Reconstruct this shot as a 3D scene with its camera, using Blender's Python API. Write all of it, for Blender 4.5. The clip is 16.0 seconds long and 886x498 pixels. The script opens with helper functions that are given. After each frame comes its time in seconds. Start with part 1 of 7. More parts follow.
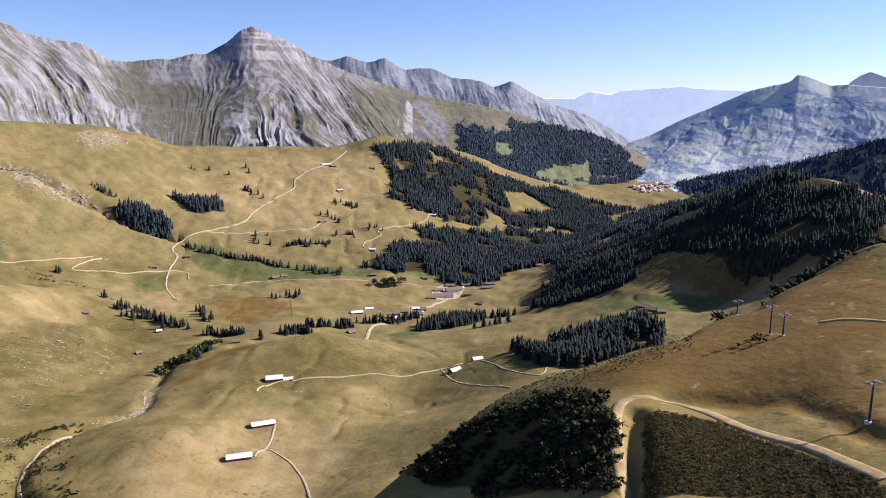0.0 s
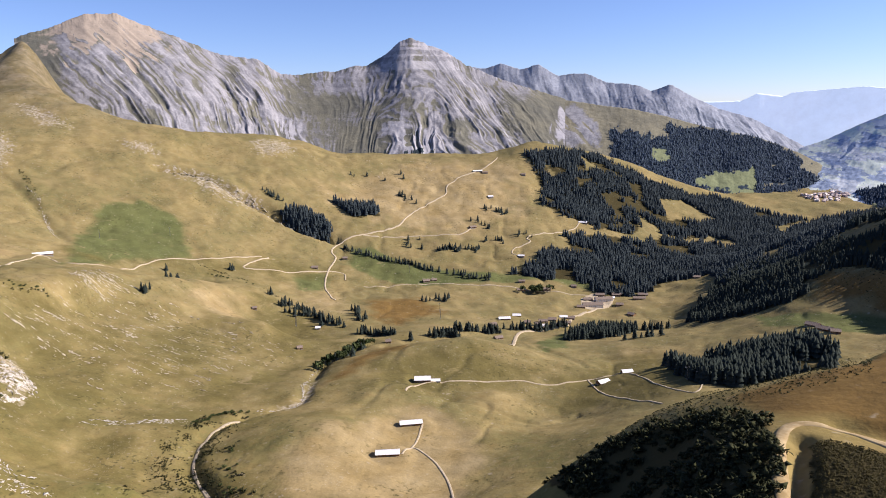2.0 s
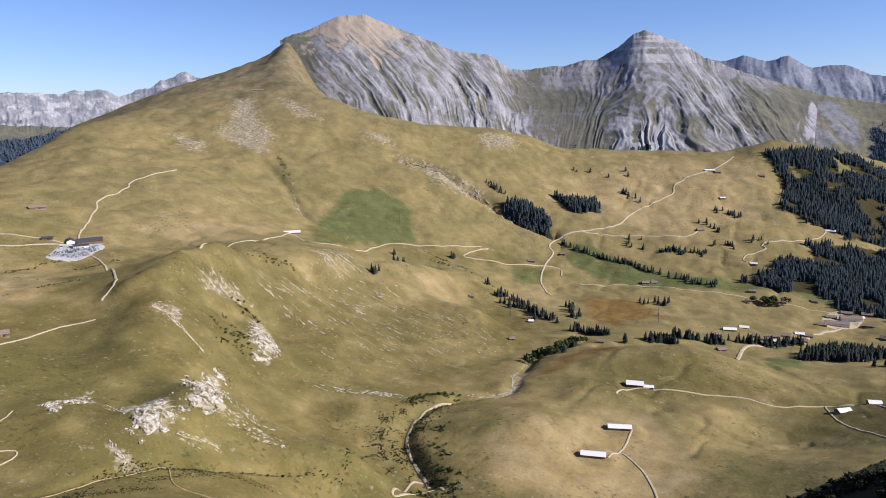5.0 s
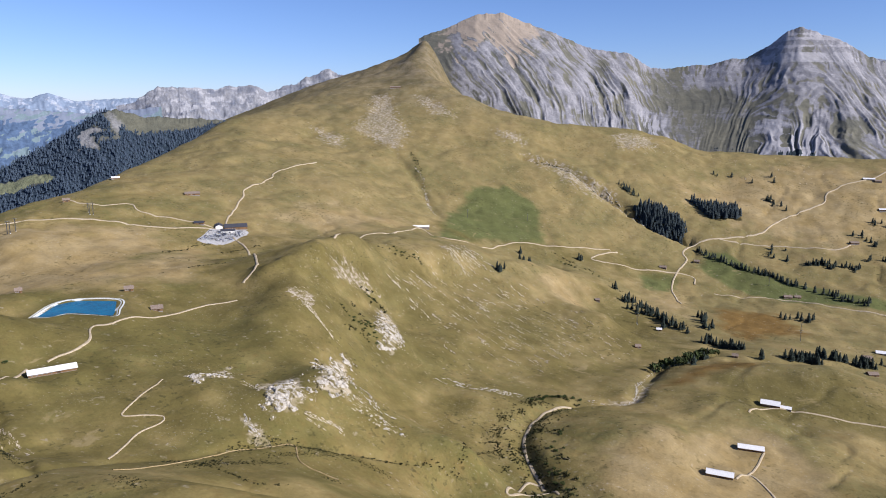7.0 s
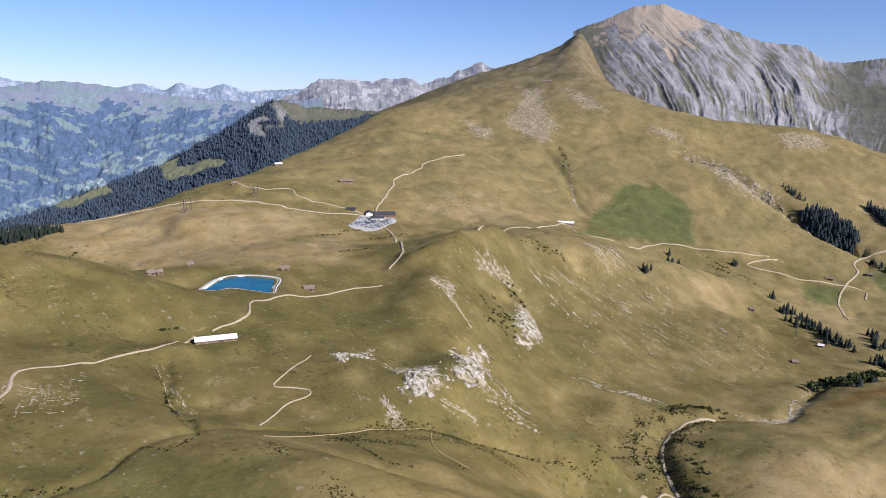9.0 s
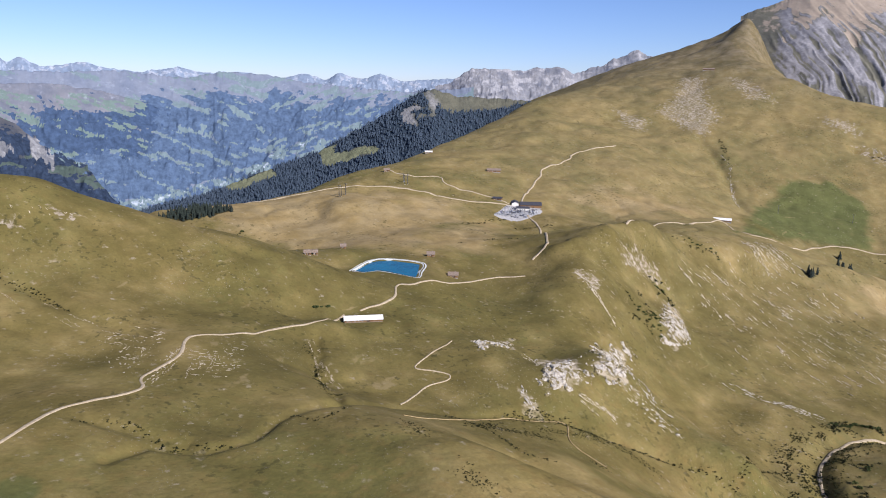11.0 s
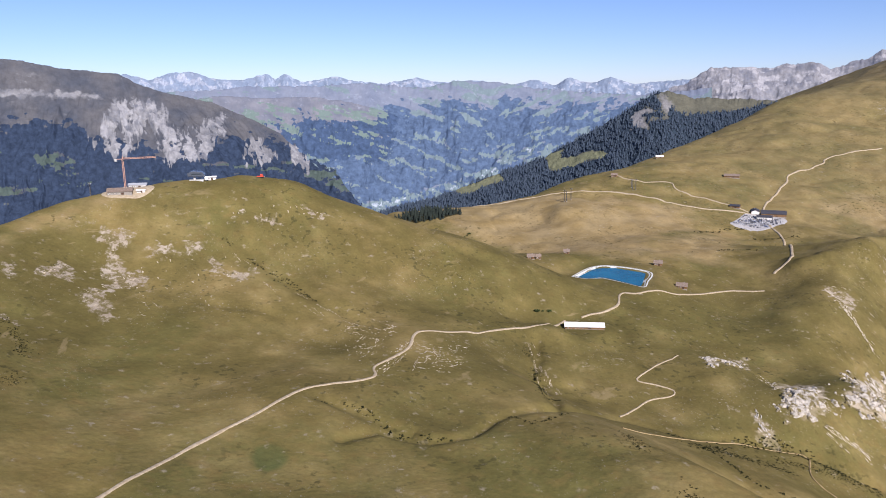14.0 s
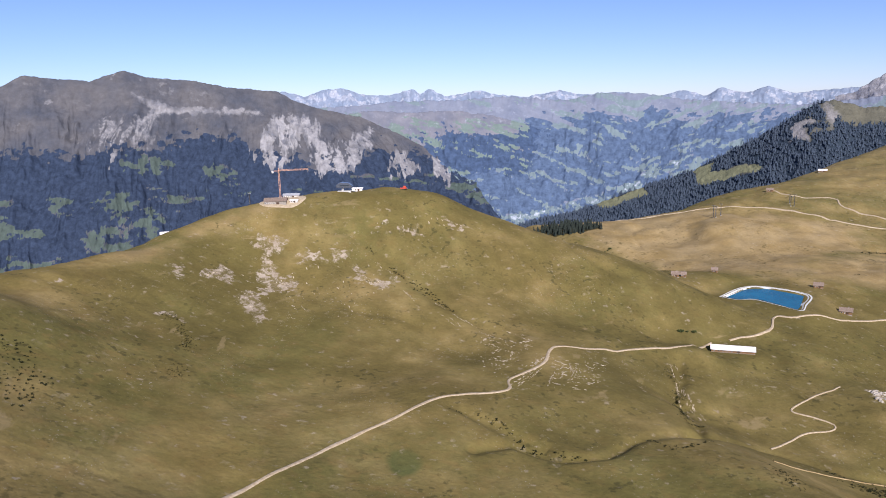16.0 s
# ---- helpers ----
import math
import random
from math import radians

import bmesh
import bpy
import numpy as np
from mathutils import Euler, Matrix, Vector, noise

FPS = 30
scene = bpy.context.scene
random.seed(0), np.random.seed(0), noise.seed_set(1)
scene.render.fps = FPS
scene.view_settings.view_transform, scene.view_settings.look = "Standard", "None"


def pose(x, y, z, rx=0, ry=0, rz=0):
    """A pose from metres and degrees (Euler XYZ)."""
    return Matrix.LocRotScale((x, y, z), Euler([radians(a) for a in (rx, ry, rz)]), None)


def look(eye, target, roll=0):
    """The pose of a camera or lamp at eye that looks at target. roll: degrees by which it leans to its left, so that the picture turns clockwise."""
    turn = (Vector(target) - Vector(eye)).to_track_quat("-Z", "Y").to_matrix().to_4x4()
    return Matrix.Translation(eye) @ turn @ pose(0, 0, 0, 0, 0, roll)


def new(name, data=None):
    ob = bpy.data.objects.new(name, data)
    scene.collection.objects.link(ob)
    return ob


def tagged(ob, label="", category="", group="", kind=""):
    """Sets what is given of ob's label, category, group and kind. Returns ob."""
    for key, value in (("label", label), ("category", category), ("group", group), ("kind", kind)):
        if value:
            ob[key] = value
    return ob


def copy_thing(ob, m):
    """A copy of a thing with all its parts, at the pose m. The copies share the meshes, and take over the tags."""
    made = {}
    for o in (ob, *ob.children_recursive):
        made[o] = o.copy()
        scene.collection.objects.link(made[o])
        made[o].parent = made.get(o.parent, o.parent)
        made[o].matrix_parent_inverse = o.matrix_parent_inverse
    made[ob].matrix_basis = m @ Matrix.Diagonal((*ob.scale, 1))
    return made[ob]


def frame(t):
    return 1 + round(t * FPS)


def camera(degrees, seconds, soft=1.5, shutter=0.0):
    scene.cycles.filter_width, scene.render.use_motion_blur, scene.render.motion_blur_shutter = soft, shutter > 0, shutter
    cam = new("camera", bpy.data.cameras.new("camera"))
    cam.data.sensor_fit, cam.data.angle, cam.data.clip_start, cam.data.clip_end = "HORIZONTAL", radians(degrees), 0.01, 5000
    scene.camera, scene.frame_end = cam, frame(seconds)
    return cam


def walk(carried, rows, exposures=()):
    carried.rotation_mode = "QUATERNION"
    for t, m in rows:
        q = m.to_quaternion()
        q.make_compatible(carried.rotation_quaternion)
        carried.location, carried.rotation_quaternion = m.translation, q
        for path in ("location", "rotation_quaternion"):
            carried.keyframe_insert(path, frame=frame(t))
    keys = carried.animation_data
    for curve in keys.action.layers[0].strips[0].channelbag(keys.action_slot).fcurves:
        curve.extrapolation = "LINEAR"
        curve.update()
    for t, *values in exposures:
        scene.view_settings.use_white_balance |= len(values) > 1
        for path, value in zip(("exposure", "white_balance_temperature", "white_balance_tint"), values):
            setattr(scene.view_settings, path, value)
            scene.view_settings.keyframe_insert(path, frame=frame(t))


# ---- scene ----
cam = camera(63.2, 16.0, 1.0)
EYE = (0.0, 0.0, 0.0)   # the lookout; heights are counted from it
ROWS = [
    (0.0, 78.75, -0.00, 0.00),
    (0.5, 78.95, 0.38, 2.77),
    (1.0, 79.19, 0.63, 5.71),
    (1.5, 79.32, 0.77, 8.61),
    (2.0, 79.36, 0.90, 11.85),
    (2.5, 79.28, 0.97, 14.87),
    (3.0, 79.22, 0.99, 18.07),
    (3.5, 79.22, 0.95, 21.30),
    (4.0, 79.24, 0.87, 24.26),
    (6.5, 79.05, -0.10, 36.92),
    (7.0, 79.06, -0.30, 39.79),
    (7.5, 78.99, -0.47, 42.77),
    (8.0, 78.83, -0.64, 45.53),
    (8.5, 78.63, -0.90, 48.52),
    (9.0, 78.42, -1.03, 51.47),
    (11.5, 77.21, -0.90, 65.97),
    (12.0, 77.08, -0.66, 68.77),
    (12.5, 77.04, -0.31, 71.89),
    (13.0, 77.17, 0.11, 75.04),
    (13.5, 77.42, 0.45, 77.88),
    (14.0, 77.75, 0.74, 80.82),
    (14.5, 78.08, 0.95, 83.50),
    (15.0, 78.44, 1.14, 86.37),
    (15.5, 78.80, 1.30, 89.22),
    (16.0, 78.97, 1.47, 91.85),
]
walk(cam, [(t, pose(*EYE, rx, ry, rz)) for t, rx, ry, rz in ROWS], exposures=[(0.0, 0.86, 6200, 18), (2.0, 0.84, 6200, 18), (4.0, 0.68, 6030, 15), (7.0, 0.52, 5830, 14), (9.0, 0.48, 5840, 15), (11.5, 0.46, 5890, 16), (16.0, 0.50, 6050, 20)])

# ---- light: clear late-summer morning, sun ahead and to the right of the first view ----
SUN_DIR = Vector((0.81, 0.21, 0.545)).normalized()
world = bpy.data.worlds.new("sky")
scene.world = world
world.use_nodes = True
sky = world.node_tree.nodes.new("ShaderNodeTexSky")
sky.sky_type, sky.sun_disc = "NISHITA", False
sky.sun_elevation = math.asin(SUN_DIR.z)
sky.sun_rotation = math.atan2(SUN_DIR.x, SUN_DIR.y)
sky.altitude, sky.air_density, sky.dust_density, sky.ozone_density = 2000, 1.0, 0.7, 5.0
background = world.node_tree.nodes["Background"]
background.inputs["Strength"].default_value = 0.082
clear = world.node_tree.nodes.new("ShaderNodeMix")   # tint correction: takes some green out of the sky's blue
clear.data_type, clear.blend_type = "RGBA", "MULTIPLY"
clear.inputs[0].default_value, clear.inputs[7].default_value = 1.0, (0.985, 0.925, 1.02, 1)
world.node_tree.links.new(sky.outputs["Color"], clear.inputs[6])
world.node_tree.links.new(clear.outputs[2], background.inputs["Color"])
sun_data = bpy.data.lights.new("sun", "SUN")
sun_data.energy, sun_data.angle, sun_data.color = 5.0, radians(0.53), (1.0, 0.93, 0.82)
sun = new("sun", sun_data)
sun.matrix_world = look(SUN_DIR * 500, (0, 0, 0))
scene.view_settings.exposure = 0.35

# ---- smooth noise on numpy arrays ----
LATTICE = np.random.RandomState(7).rand(256, 256)


def wave(x, y):
    """Value noise, 0 to 1, one cell per unit."""
    xi, yi = np.floor(x).astype(int), np.floor(y).astype(int)
    u, v = x - xi, y - yi
    u, v = u * u * u * (u * (u * 6 - 15) + 10), v * v * v * (v * (v * 6 - 15) + 10)
    a, b = LATTICE[xi & 255, yi & 255], LATTICE[(xi + 1) & 255, yi & 255]
    c, d = LATTICE[xi & 255, (yi + 1) & 255], LATTICE[(xi + 1) & 255, (yi + 1) & 255]
    return (a + (b - a) * u) * (1 - v) + (c + (d - c) * u) * v


def fractal(x, y, octaves=4, gain=0.5):
    total, amount, size = 0.0, 0.0, 1.0
    for k in range(octaves):
        total = total + size * wave(x * 2 ** k + 17.3 * k, y * 2 ** k + 5.1 * k)
        amount += size
        size *= gain
    return total / amount


def step(a, b, x):
    s = np.clip((x - a) / (b - a), 0, 1)
    return s * s * (3 - 2 * s)


# ---- landforms: crests, brooks and slopes as (x, y, height) ----
# <landforms>
LINES, SPOTS = {}, {}
SPOTS["ski_ridge_near"] = [(118, 176, -99), (99, 187, -106), (76, 190, -109), (57, 197, -115), (60, 104, -112), (0, 100, -118), (-55, 95, -135)]
LINES["ski_ridge_track"] = [(126, 190, -98), (120, 214, -104), (109, 252, -114), (94, 269, -116), (81, 279, -118), (66, 253, -115), (61, 227, -116)]
LINES["ski_ridge_brow"] = [(-11, 372, -189), (12, 385, -180), (39, 398, -167), (67, 372, -142), (95, 366, -131), (119, 367, -122), (149, 384, -118), (171, 406, -118), (209, 432, -114), (229, 433, -104), (264, 448, -88), (282, 449, -86)]
SPOTS["ski_ridge_flat"] = [(137, 215, -98), (145, 251, -101), (158, 321, -105), (156, 327, -106), (175, 298, -96), (194, 303, -93), (119, 308, -113), (230, 363, -90)]
SPOTS["shrub_slope"] = [(-28, 384, -220), (16, 290, -166), (41, 221, -127), (31, 313, -154), (52, 287, -131), (63, 283, -121), (73, 296, -122)]
SPOTS["ridge_lee"] = [(17, 480, -300), (67, 475, -265), (126, 505, -240), (205, 564, -235), (281, 575, -200), (350, 560, -160)]
SPOTS["ridge_foot"] = [(-78, 635, -359), (-14, 700, -357), (42, 759, -345), (97, 855, -351), (142, 919, -353), (187, 880, -352), (294, 904, -345), (423, 906, -330), (531, 788, -280)]
SPOTS["barn_spur"] = [(-140, 666, -388), (-227, 757, -390), (-228, 850, -394), (-166, 885, -395), (-313, 769, -364), (-299, 655, -364)]
LINES["farm_knoll"] = [(-336, 1058, -388), (-295, 1143, -384), (-219, 1190, -385), (-141, 1192, -401), (-79, 1137, -417)]
SPOTS["farm_shelf"] = [(-255, 1029, -402), (-160, 1048, -410), (-4, 1110, -421), (56, 1179, -424), (101, 1276, -424), (154, 1120, -410)]
SPOTS["mound"] = [(-198, 970, -407), (-145, 1000, -404), (-103, 995, -417), (-52, 969, -423)]
SPOTS["mound_back"] = [(-141, 1035, -414)]
SPOTS["hollow"] = [(-264, 949, -389), (-177, 944, -400), (-69, 877, -403), (12, 880, -385)]
SPOTS["knoll_back"] = [(-208, 1314, -446), (-297, 1286, -446), (-93, 1327, -440)]
LINES["stream"] = [(-363, 599, -380), (-432, 661, -383), (-474, 777, -388), (-429, 892, -403), (-438, 1031, -409), (-435, 1140, -420), (-415, 1274, -431), (-313, 1395, -439), (-173, 1470, -463), (-55, 1519, -472), (87, 1618, -482), (203, 1708, -487)]
SPOTS["grove_floor"] = [(125, 1113, -389), (150, 1029, -377), (237, 1125, -374), (347, 1096, -355), (388, 1230, -367), (296, 1368, -390)]
SPOTS["village_flat"] = [(-187, 1589, -467), (24, 1830, -491), (-133, 1956, -468), (-437, 1911, -449), (-318, 1751, -463), (188, 2011, -481), (285, 2131, -475), (-739, 1696, -425), (-576, 1514, -441)]
SPOTS["pasture_foot"] = [(-751, 1983, -385), (-571, 1969, -423), (-396, 1920, -451), (-251, 1974, -453), (-111, 2097, -438), (-7, 2200, -436), (180, 2343, -464), (349, 2476, -490)]
LINES["out_valley"] = [(454, 2509, -497), (580, 2739, -465), (754, 3007, -450), (958, 3314, -416), (1171, 3720, -356), (1293, 4101, -420), (1403, 4590, -600)]
SPOTS["meadow_right"] = [(467, 1320, -360), (380, 1275, -364), (548, 1310, -341), (337, 1564, -413)]
SPOTS["wood_hill_flank"] = [(440, 1538, -343), (516, 1376, -307), (596, 1311, -276), (659, 1235, -245), (453, 1845, -381), (568, 1528, -278), (698, 1429, -214), (752, 1205, -200), (353, 1714, -396)]
LINES["wood_hill_crest"] = [(864, 1394, -181), (831, 1518, -161), (788, 1618, -152), (752, 1690, -179), (723, 1811, -220), (699, 1980, -272), (668, 2180, -344), (599, 2376, -422)]
SPOTS["wood_hill_back"] = [(1133, 1886, -420), (1030, 2112, -450), (958, 2631, -470), (1293, 1780, -380), (1093, 1302, -300)]
SPOTS["forest_slope"] = [(-133, 2647, -291), (33, 2600, -368), (252, 2738, -410), (438, 2816, -444), (-55, 2949, -186), (158, 3046, -263), (433, 3120, -367), (625, 3087, -412)]
LINES["pasture_crest"] = [(-1431, 2289, -39), (-1329, 2442, -56), (-1207, 2582, -69), (-1086, 2635, -102), (-1004, 2667, -139), (-809, 2785, -155), (-669, 2873, -151), (-525, 2954, -171), (-393, 2974, -162), (-239, 2940, -114), (-149, 2996, -138), (-10, 3100, -166), (193, 3244, -242), (407, 3325, -326), (663, 3284, -400)]
SPOTS["crest_back"] = [(-1836, 2436, -260), (-1622, 2700, -300), (-1322, 2969, -330), (-979, 3204, -330), (-590, 3348, -330), (-244, 3491, -340), (188, 3595, -380)]
SPOTS["pasture_mid"] = [(-790, 2372, -256), (-509, 2448, -277), (-280, 2585, -266), (-380, 2268, -362), (-542, 2184, -356), (-192, 2292, -375)]
LINES["gully_top"] = [(-1295, 1961, -148), (-1150, 2026, -174), (-1046, 2015, -243), (-911, 2014, -310), (-761, 2011, -359)]
SPOTS["gully_bank"] = [(-1223, 2158, -147), (-1006, 2234, -189), (-899, 2171, -256)]
SPOTS["green_field"] = [(-1242, 1755, -220), (-1200, 1903, -200), (-1207, 1570, -282), (-1072, 1688, -302), (-905, 1839, -351)]
SPOTS["albrist_spur"] = [(-2034, 2137, 86), (-1891, 1927, 15), (-1564, 1950, -63), (-1755, 1710, -71)]
SPOTS["spur_gully"] = [(-1550, 1630, -132), (-1378, 1558, -217), (-1228, 1450, -272)]
SPOTS["pass_slope"] = [(-2093, 1626, -13), (-1803, 1508, -99), (-1521, 1139, -166), (-1375, 1238, -192), (-1832, 1217, -92), (-1677, 994, -152), (-1233, 1199, -247)]
LINES["west_skyline"] = [(-2409, 2742, 338), (-2407, 2609, 248), (-2392, 2486, 190), (-2338, 2184, 105), (-2279, 1951, 58), (-2210, 1719, 11), (-2081, 1386, -44), (-1914, 1085, -122), (-1758, 843, -161), (-1652, 663, -195), (-1566, 521, -204)]
SPOTS["spur_face"] = [(-2188, 2308, 132), (-2051, 2162, 88)]
LINES["spur_edge"] = [(-2373, 2707, 330), (-2268, 2600, 248), (-2102, 2413, 162), (-1948, 2347, 94), (-1776, 2292, 40), (-1591, 2243, -6), (-1448, 2279, -36)]
SPOTS["spur_lee"] = [(-2184, 2735, 20), (-2425, 2860, 90), (-2640, 3005, 200), (-1933, 2613, -90), (-1728, 2514, -150)]
SPOTS["west_back"] = [(-1973, 718, -330), (-1747, 435, -360), (-2337, 1140, -300), (-2714, 1696, -180), (-2916, 2278, 60), (-1890, 199, -420)]
SPOTS["pass_flat"] = [(-1246, 798, -234), (-1140, 1288, -278), (-1086, 915, -253), (-1298, 668, -218), (-1338, 532, -208), (-1029, 727, -256), (-1119, 622, -242), (-1059, 497, -232), (-1263, 415, -211), (-1152, 960, -258)]
SPOTS["reservoir"] = [(-863, 300, -235), (-929, 368, -235), (-870, 404, -235), (-794, 372, -235), (-865, 354, -235), (-816, 315, -235)]
SPOTS["reservoir_far"] = [(-911, 447, -235), (-958, 321, -221), (-836, 441, -246), (-858, 514, -246)]
SPOTS["barn_saddle"] = [(-689, 257, -243), (-692, 200, -238), (-788, 344, -239), (-680, 339, -248), (-622, 362, -257), (-793, 425, -247)]
LINES["spur_crest"] = [(-893, 853, -233), (-888, 784, -223), (-838, 689, -227), (-777, 613, -235), (-704, 527, -251), (-660, 461, -261), (-630, 404, -271)]
SPOTS["spur_brow"] = [(-799, 726, -277), (-673, 620, -296), (-614, 513, -284), (-560, 403, -271), (-848, 849, -280), (-810, 561, -247), (-739, 478, -261)]
LINES["spur_rim"] = [(-954, 926, -255), (-912, 1022, -275), (-885, 1148, -296), (-861, 1301, -329), (-817, 1422, -362), (-741, 1530, -404)]
SPOTS["spur_flank"] = [(-793, 819, -332), (-644, 698, -350), (-516, 598, -368), (-746, 1003, -364), (-596, 877, -389), (-749, 1218, -377), (-626, 1275, -401), (-580, 551, -329), (-593, 1043, -404), (-517, 1105, -424), (-699, 836, -355), (-868, 1073, -333)]
SPOTS["spur_foot"] = [(-443, 599, -374), (-415, 434, -318), (-506, 862, -398), (-446, 939, -406), (-539, 1270, -429), (-515, 708, -376)]
SPOTS["valley_side"] = [(-738, 1375, -418), (-905, 1463, -385), (-620, 1300, -438)]
SPOTS["rock_bench"] = [(-527, 398, -258), (-499, 377, -267), (-593, 362, -253), (-539, 470, -266), (-499, 342, -269), (-474, 430, -294), (-625, 338, -254)]
LINES["brook"] = [(-388, 509, -322), (-428, 449, -318), (-459, 386, -288), (-483, 317, -272), (-503, 223, -256), (-532, 174, -245), (-636, 193, -237)]
LINES["near_knoll"] = [(-390, 64, -210), (-415, 105, -212), (-423, 146, -215), (-408, 181, -218), (-359, 217, -220), (-310, 244, -224)]
SPOTS["near_slope"] = [(-345, -2, -202), (-326, 113, -212), (-303, 221, -220), (-360, 252, -256), (-383, 381, -306), (-379, 485, -346), (-377, 281, -256), (-389, 483, -346), (-380, 564, -383)]
LINES["track"] = [(-313, -119, -181), (-392, -79, -194), (-469, -22, -197), (-499, 23, -203), (-596, 69, -205), (-635, 138, -221), (-675, 228, -232)]
SPOTS["track_hollow"] = [(-359, -43, -198), (-429, 23, -206), (-431, 88, -215), (-502, 89, -210), (-522, 157, -228)]
LINES["hill_crest"] = [(-528, -361, -115), (-597, -347, -122), (-663, -329, -126), (-726, -311, -119), (-795, -273, -106), (-829, -230, -98), (-866, -157, -93), (-876, -89, -93), (-869, -40, -100), (-860, 14, -126), (-846, 80, -153), (-826, 151, -172), (-800, 222, -198), (-798, 293, -223)]
SPOTS["hill_back"] = [(-883, -469, -330), (-1046, -340, -300), (-1133, -200, -250), (-1198, -63, -280), (-1197, 84, -275), (-1129, 219, -265), (-737, -516, -330)]
SPOTS["hill_face"] = [(-402, -281, -128), (-523, -274, -150), (-697, -216, -155), (-633, -274, -139), (-747, -139, -149), (-562, -179, -182), (-633, -95, -185), (-738, -48, -167), (-680, 10, -189), (-709, 96, -210), (-722, 185, -222), (-590, -17, -204)]
SPOTS["hill_foot"] = [(-308, -222, -142), (-378, -204, -162), (-379, -157, -176), (-467, -112, -193), (-277, -179, -154)]
SPOTS["hill_shoulder"] = [(-494, -340, -123), (-453, -329, -110), (-297, -297, -110)]
SPOTS["pass_west"] = [(-1415, 113, -240), (-1458, 253, -236), (-1292, 142, -236), (-1156, 237, -250), (-1061, 289, -252), (-1262, 388, -238), (-1128, 490, -240), (-1238, 175, -235)]
SPOTS["west_drop"] = [(-2445, 520, -650), (-2299, 80, -650), (-1981, -278, -620), (-1785, -650, -640), (-1474, -1032, -640), (-2819, 1026, -600), (-3500, 0, -700), (-3289, -1197, -700)]
SPOTS["behind"] = [(0, -120, -110), (-100, -173, -110), (217, 125, -115), (350, 0, -120), (606, 350, -150), (520, -300, -130), (0, -700, -110), (-400, -693, -150), (1559, 900, -300), (2167, -382, -300), (0, -2500, -250), (-1250, -2165, -500), (1607, -1915, -250), (919, 919, -250)]
# </landforms>


def densified(line, pieces=3):
    line = np.array(line, float)
    s = np.linspace(0, len(line) - 1, pieces * (len(line) - 1) + 1)
    return np.stack([np.interp(s, range(len(line)), line[:, k]) for k in range(3)], 1)


NODES = np.concatenate([densified(v) for v in LINES.values()] + [np.array(v, float) for v in SPOTS.values()])
SOFT = 22.0


def basis(x, y):
    return -np.sqrt((x[:, None] - NODES[None, :, 0]) ** 2 + (y[:, None] - NODES[None, :, 1]) ** 2 + SOFT ** 2)


def solved():
    n = len(NODES)
    m = np.zeros((n + 3, n + 3))
    m[:n, :n] = basis(NODES[:, 0], NODES[:, 1]) + np.eye(n) * 2.0
    m[:n, n], m[:n, n + 1:] = 1, NODES[:, :2] / 1000
    m[n:, :n] = m[:n, n:].T
    return np.linalg.solve(m, np.append(NODES[:, 2], (0, 0, 0)))


WEIGHTS = solved()


def form(x, y):
    """Height of the smooth landform."""
    x, y = np.ravel(x).astype(float), np.ravel(y).astype(float)
    out = np.empty(len(x))
    for k in range(0, len(x), 20000):
        a, b = x[k:k + 20000], y[k:k + 20000]
        out[k:k + 20000] = basis(a, b) @ WEIGHTS[:-3] + WEIGHTS[-3] + WEIGHTS[-2] * a / 1000 + WEIGHTS[-1] * b / 1000
    return out


def relief(x, y):
    """Hummocks and terraces on top of the landform."""
    r = np.hypot(x, y)
    grow = np.clip(r / 900, 0.25, 2.2)
    h = (fractal(x / 140, y / 140, 3) - 0.5) * 9 + (fractal(x / 34 + 9, y / 34, 3) - 0.5) * 3.2
    crease = np.clip(1 - np.abs(2 * wave(x / 85 + 3, y / 85) - 1) * 5, 0, 1) * np.clip(fractal(x / 210, y / 210 + 4, 2) * 4 - 1.5, 0, 1)
    small = np.clip(1 - np.abs(2 * wave(x / 31, y / 31 + 8) - 1) * 4, 0, 1) * np.clip(fractal(x / 160 + 6, y / 160, 2) * 4 - 1.6, 0, 1)
    h = (h - 2.2 * crease - 0.8 * small) * grow
    return h


def outline_distance(x, y, outline):
    """Metres outside (+) or inside (-) a plan outline."""
    p = np.array(outline, float)
    q = np.roll(p, -1, 0)
    best, inside = np.full(len(x), 1e9), np.zeros(len(x), bool)
    for (ax, ay), (bx, by) in zip(p, q):
        ex, ey = bx - ax, by - ay
        t = np.clip(((x - ax) * ex + (y - ay) * ey) / (ex * ex + ey * ey + 1e-9), 0, 1)
        best = np.minimum(best, np.hypot(x - ax - t * ex, y - ay - t * ey))
        cross = (ay > y) != (by > y)
        inside ^= cross & (x < ex * (y - ay) / (ey + (ey == 0) * 1e-9) + ax)
    return np.where(inside, -best, best)


def line_distance(x, y, p):
    best = np.full(len(x), 1e9)
    for (ax, ay), (bx, by) in zip(p, p[1:]):
        ex, ey = bx - ax, by - ay
        t = np.clip(((x - ax) * ex + (y - ay) * ey) / (ex * ex + ey * ey + 1e-9), 0, 1)
        best = np.minimum(best, np.hypot(x - ax - t * ex, y - ay - t * ey))
    return best


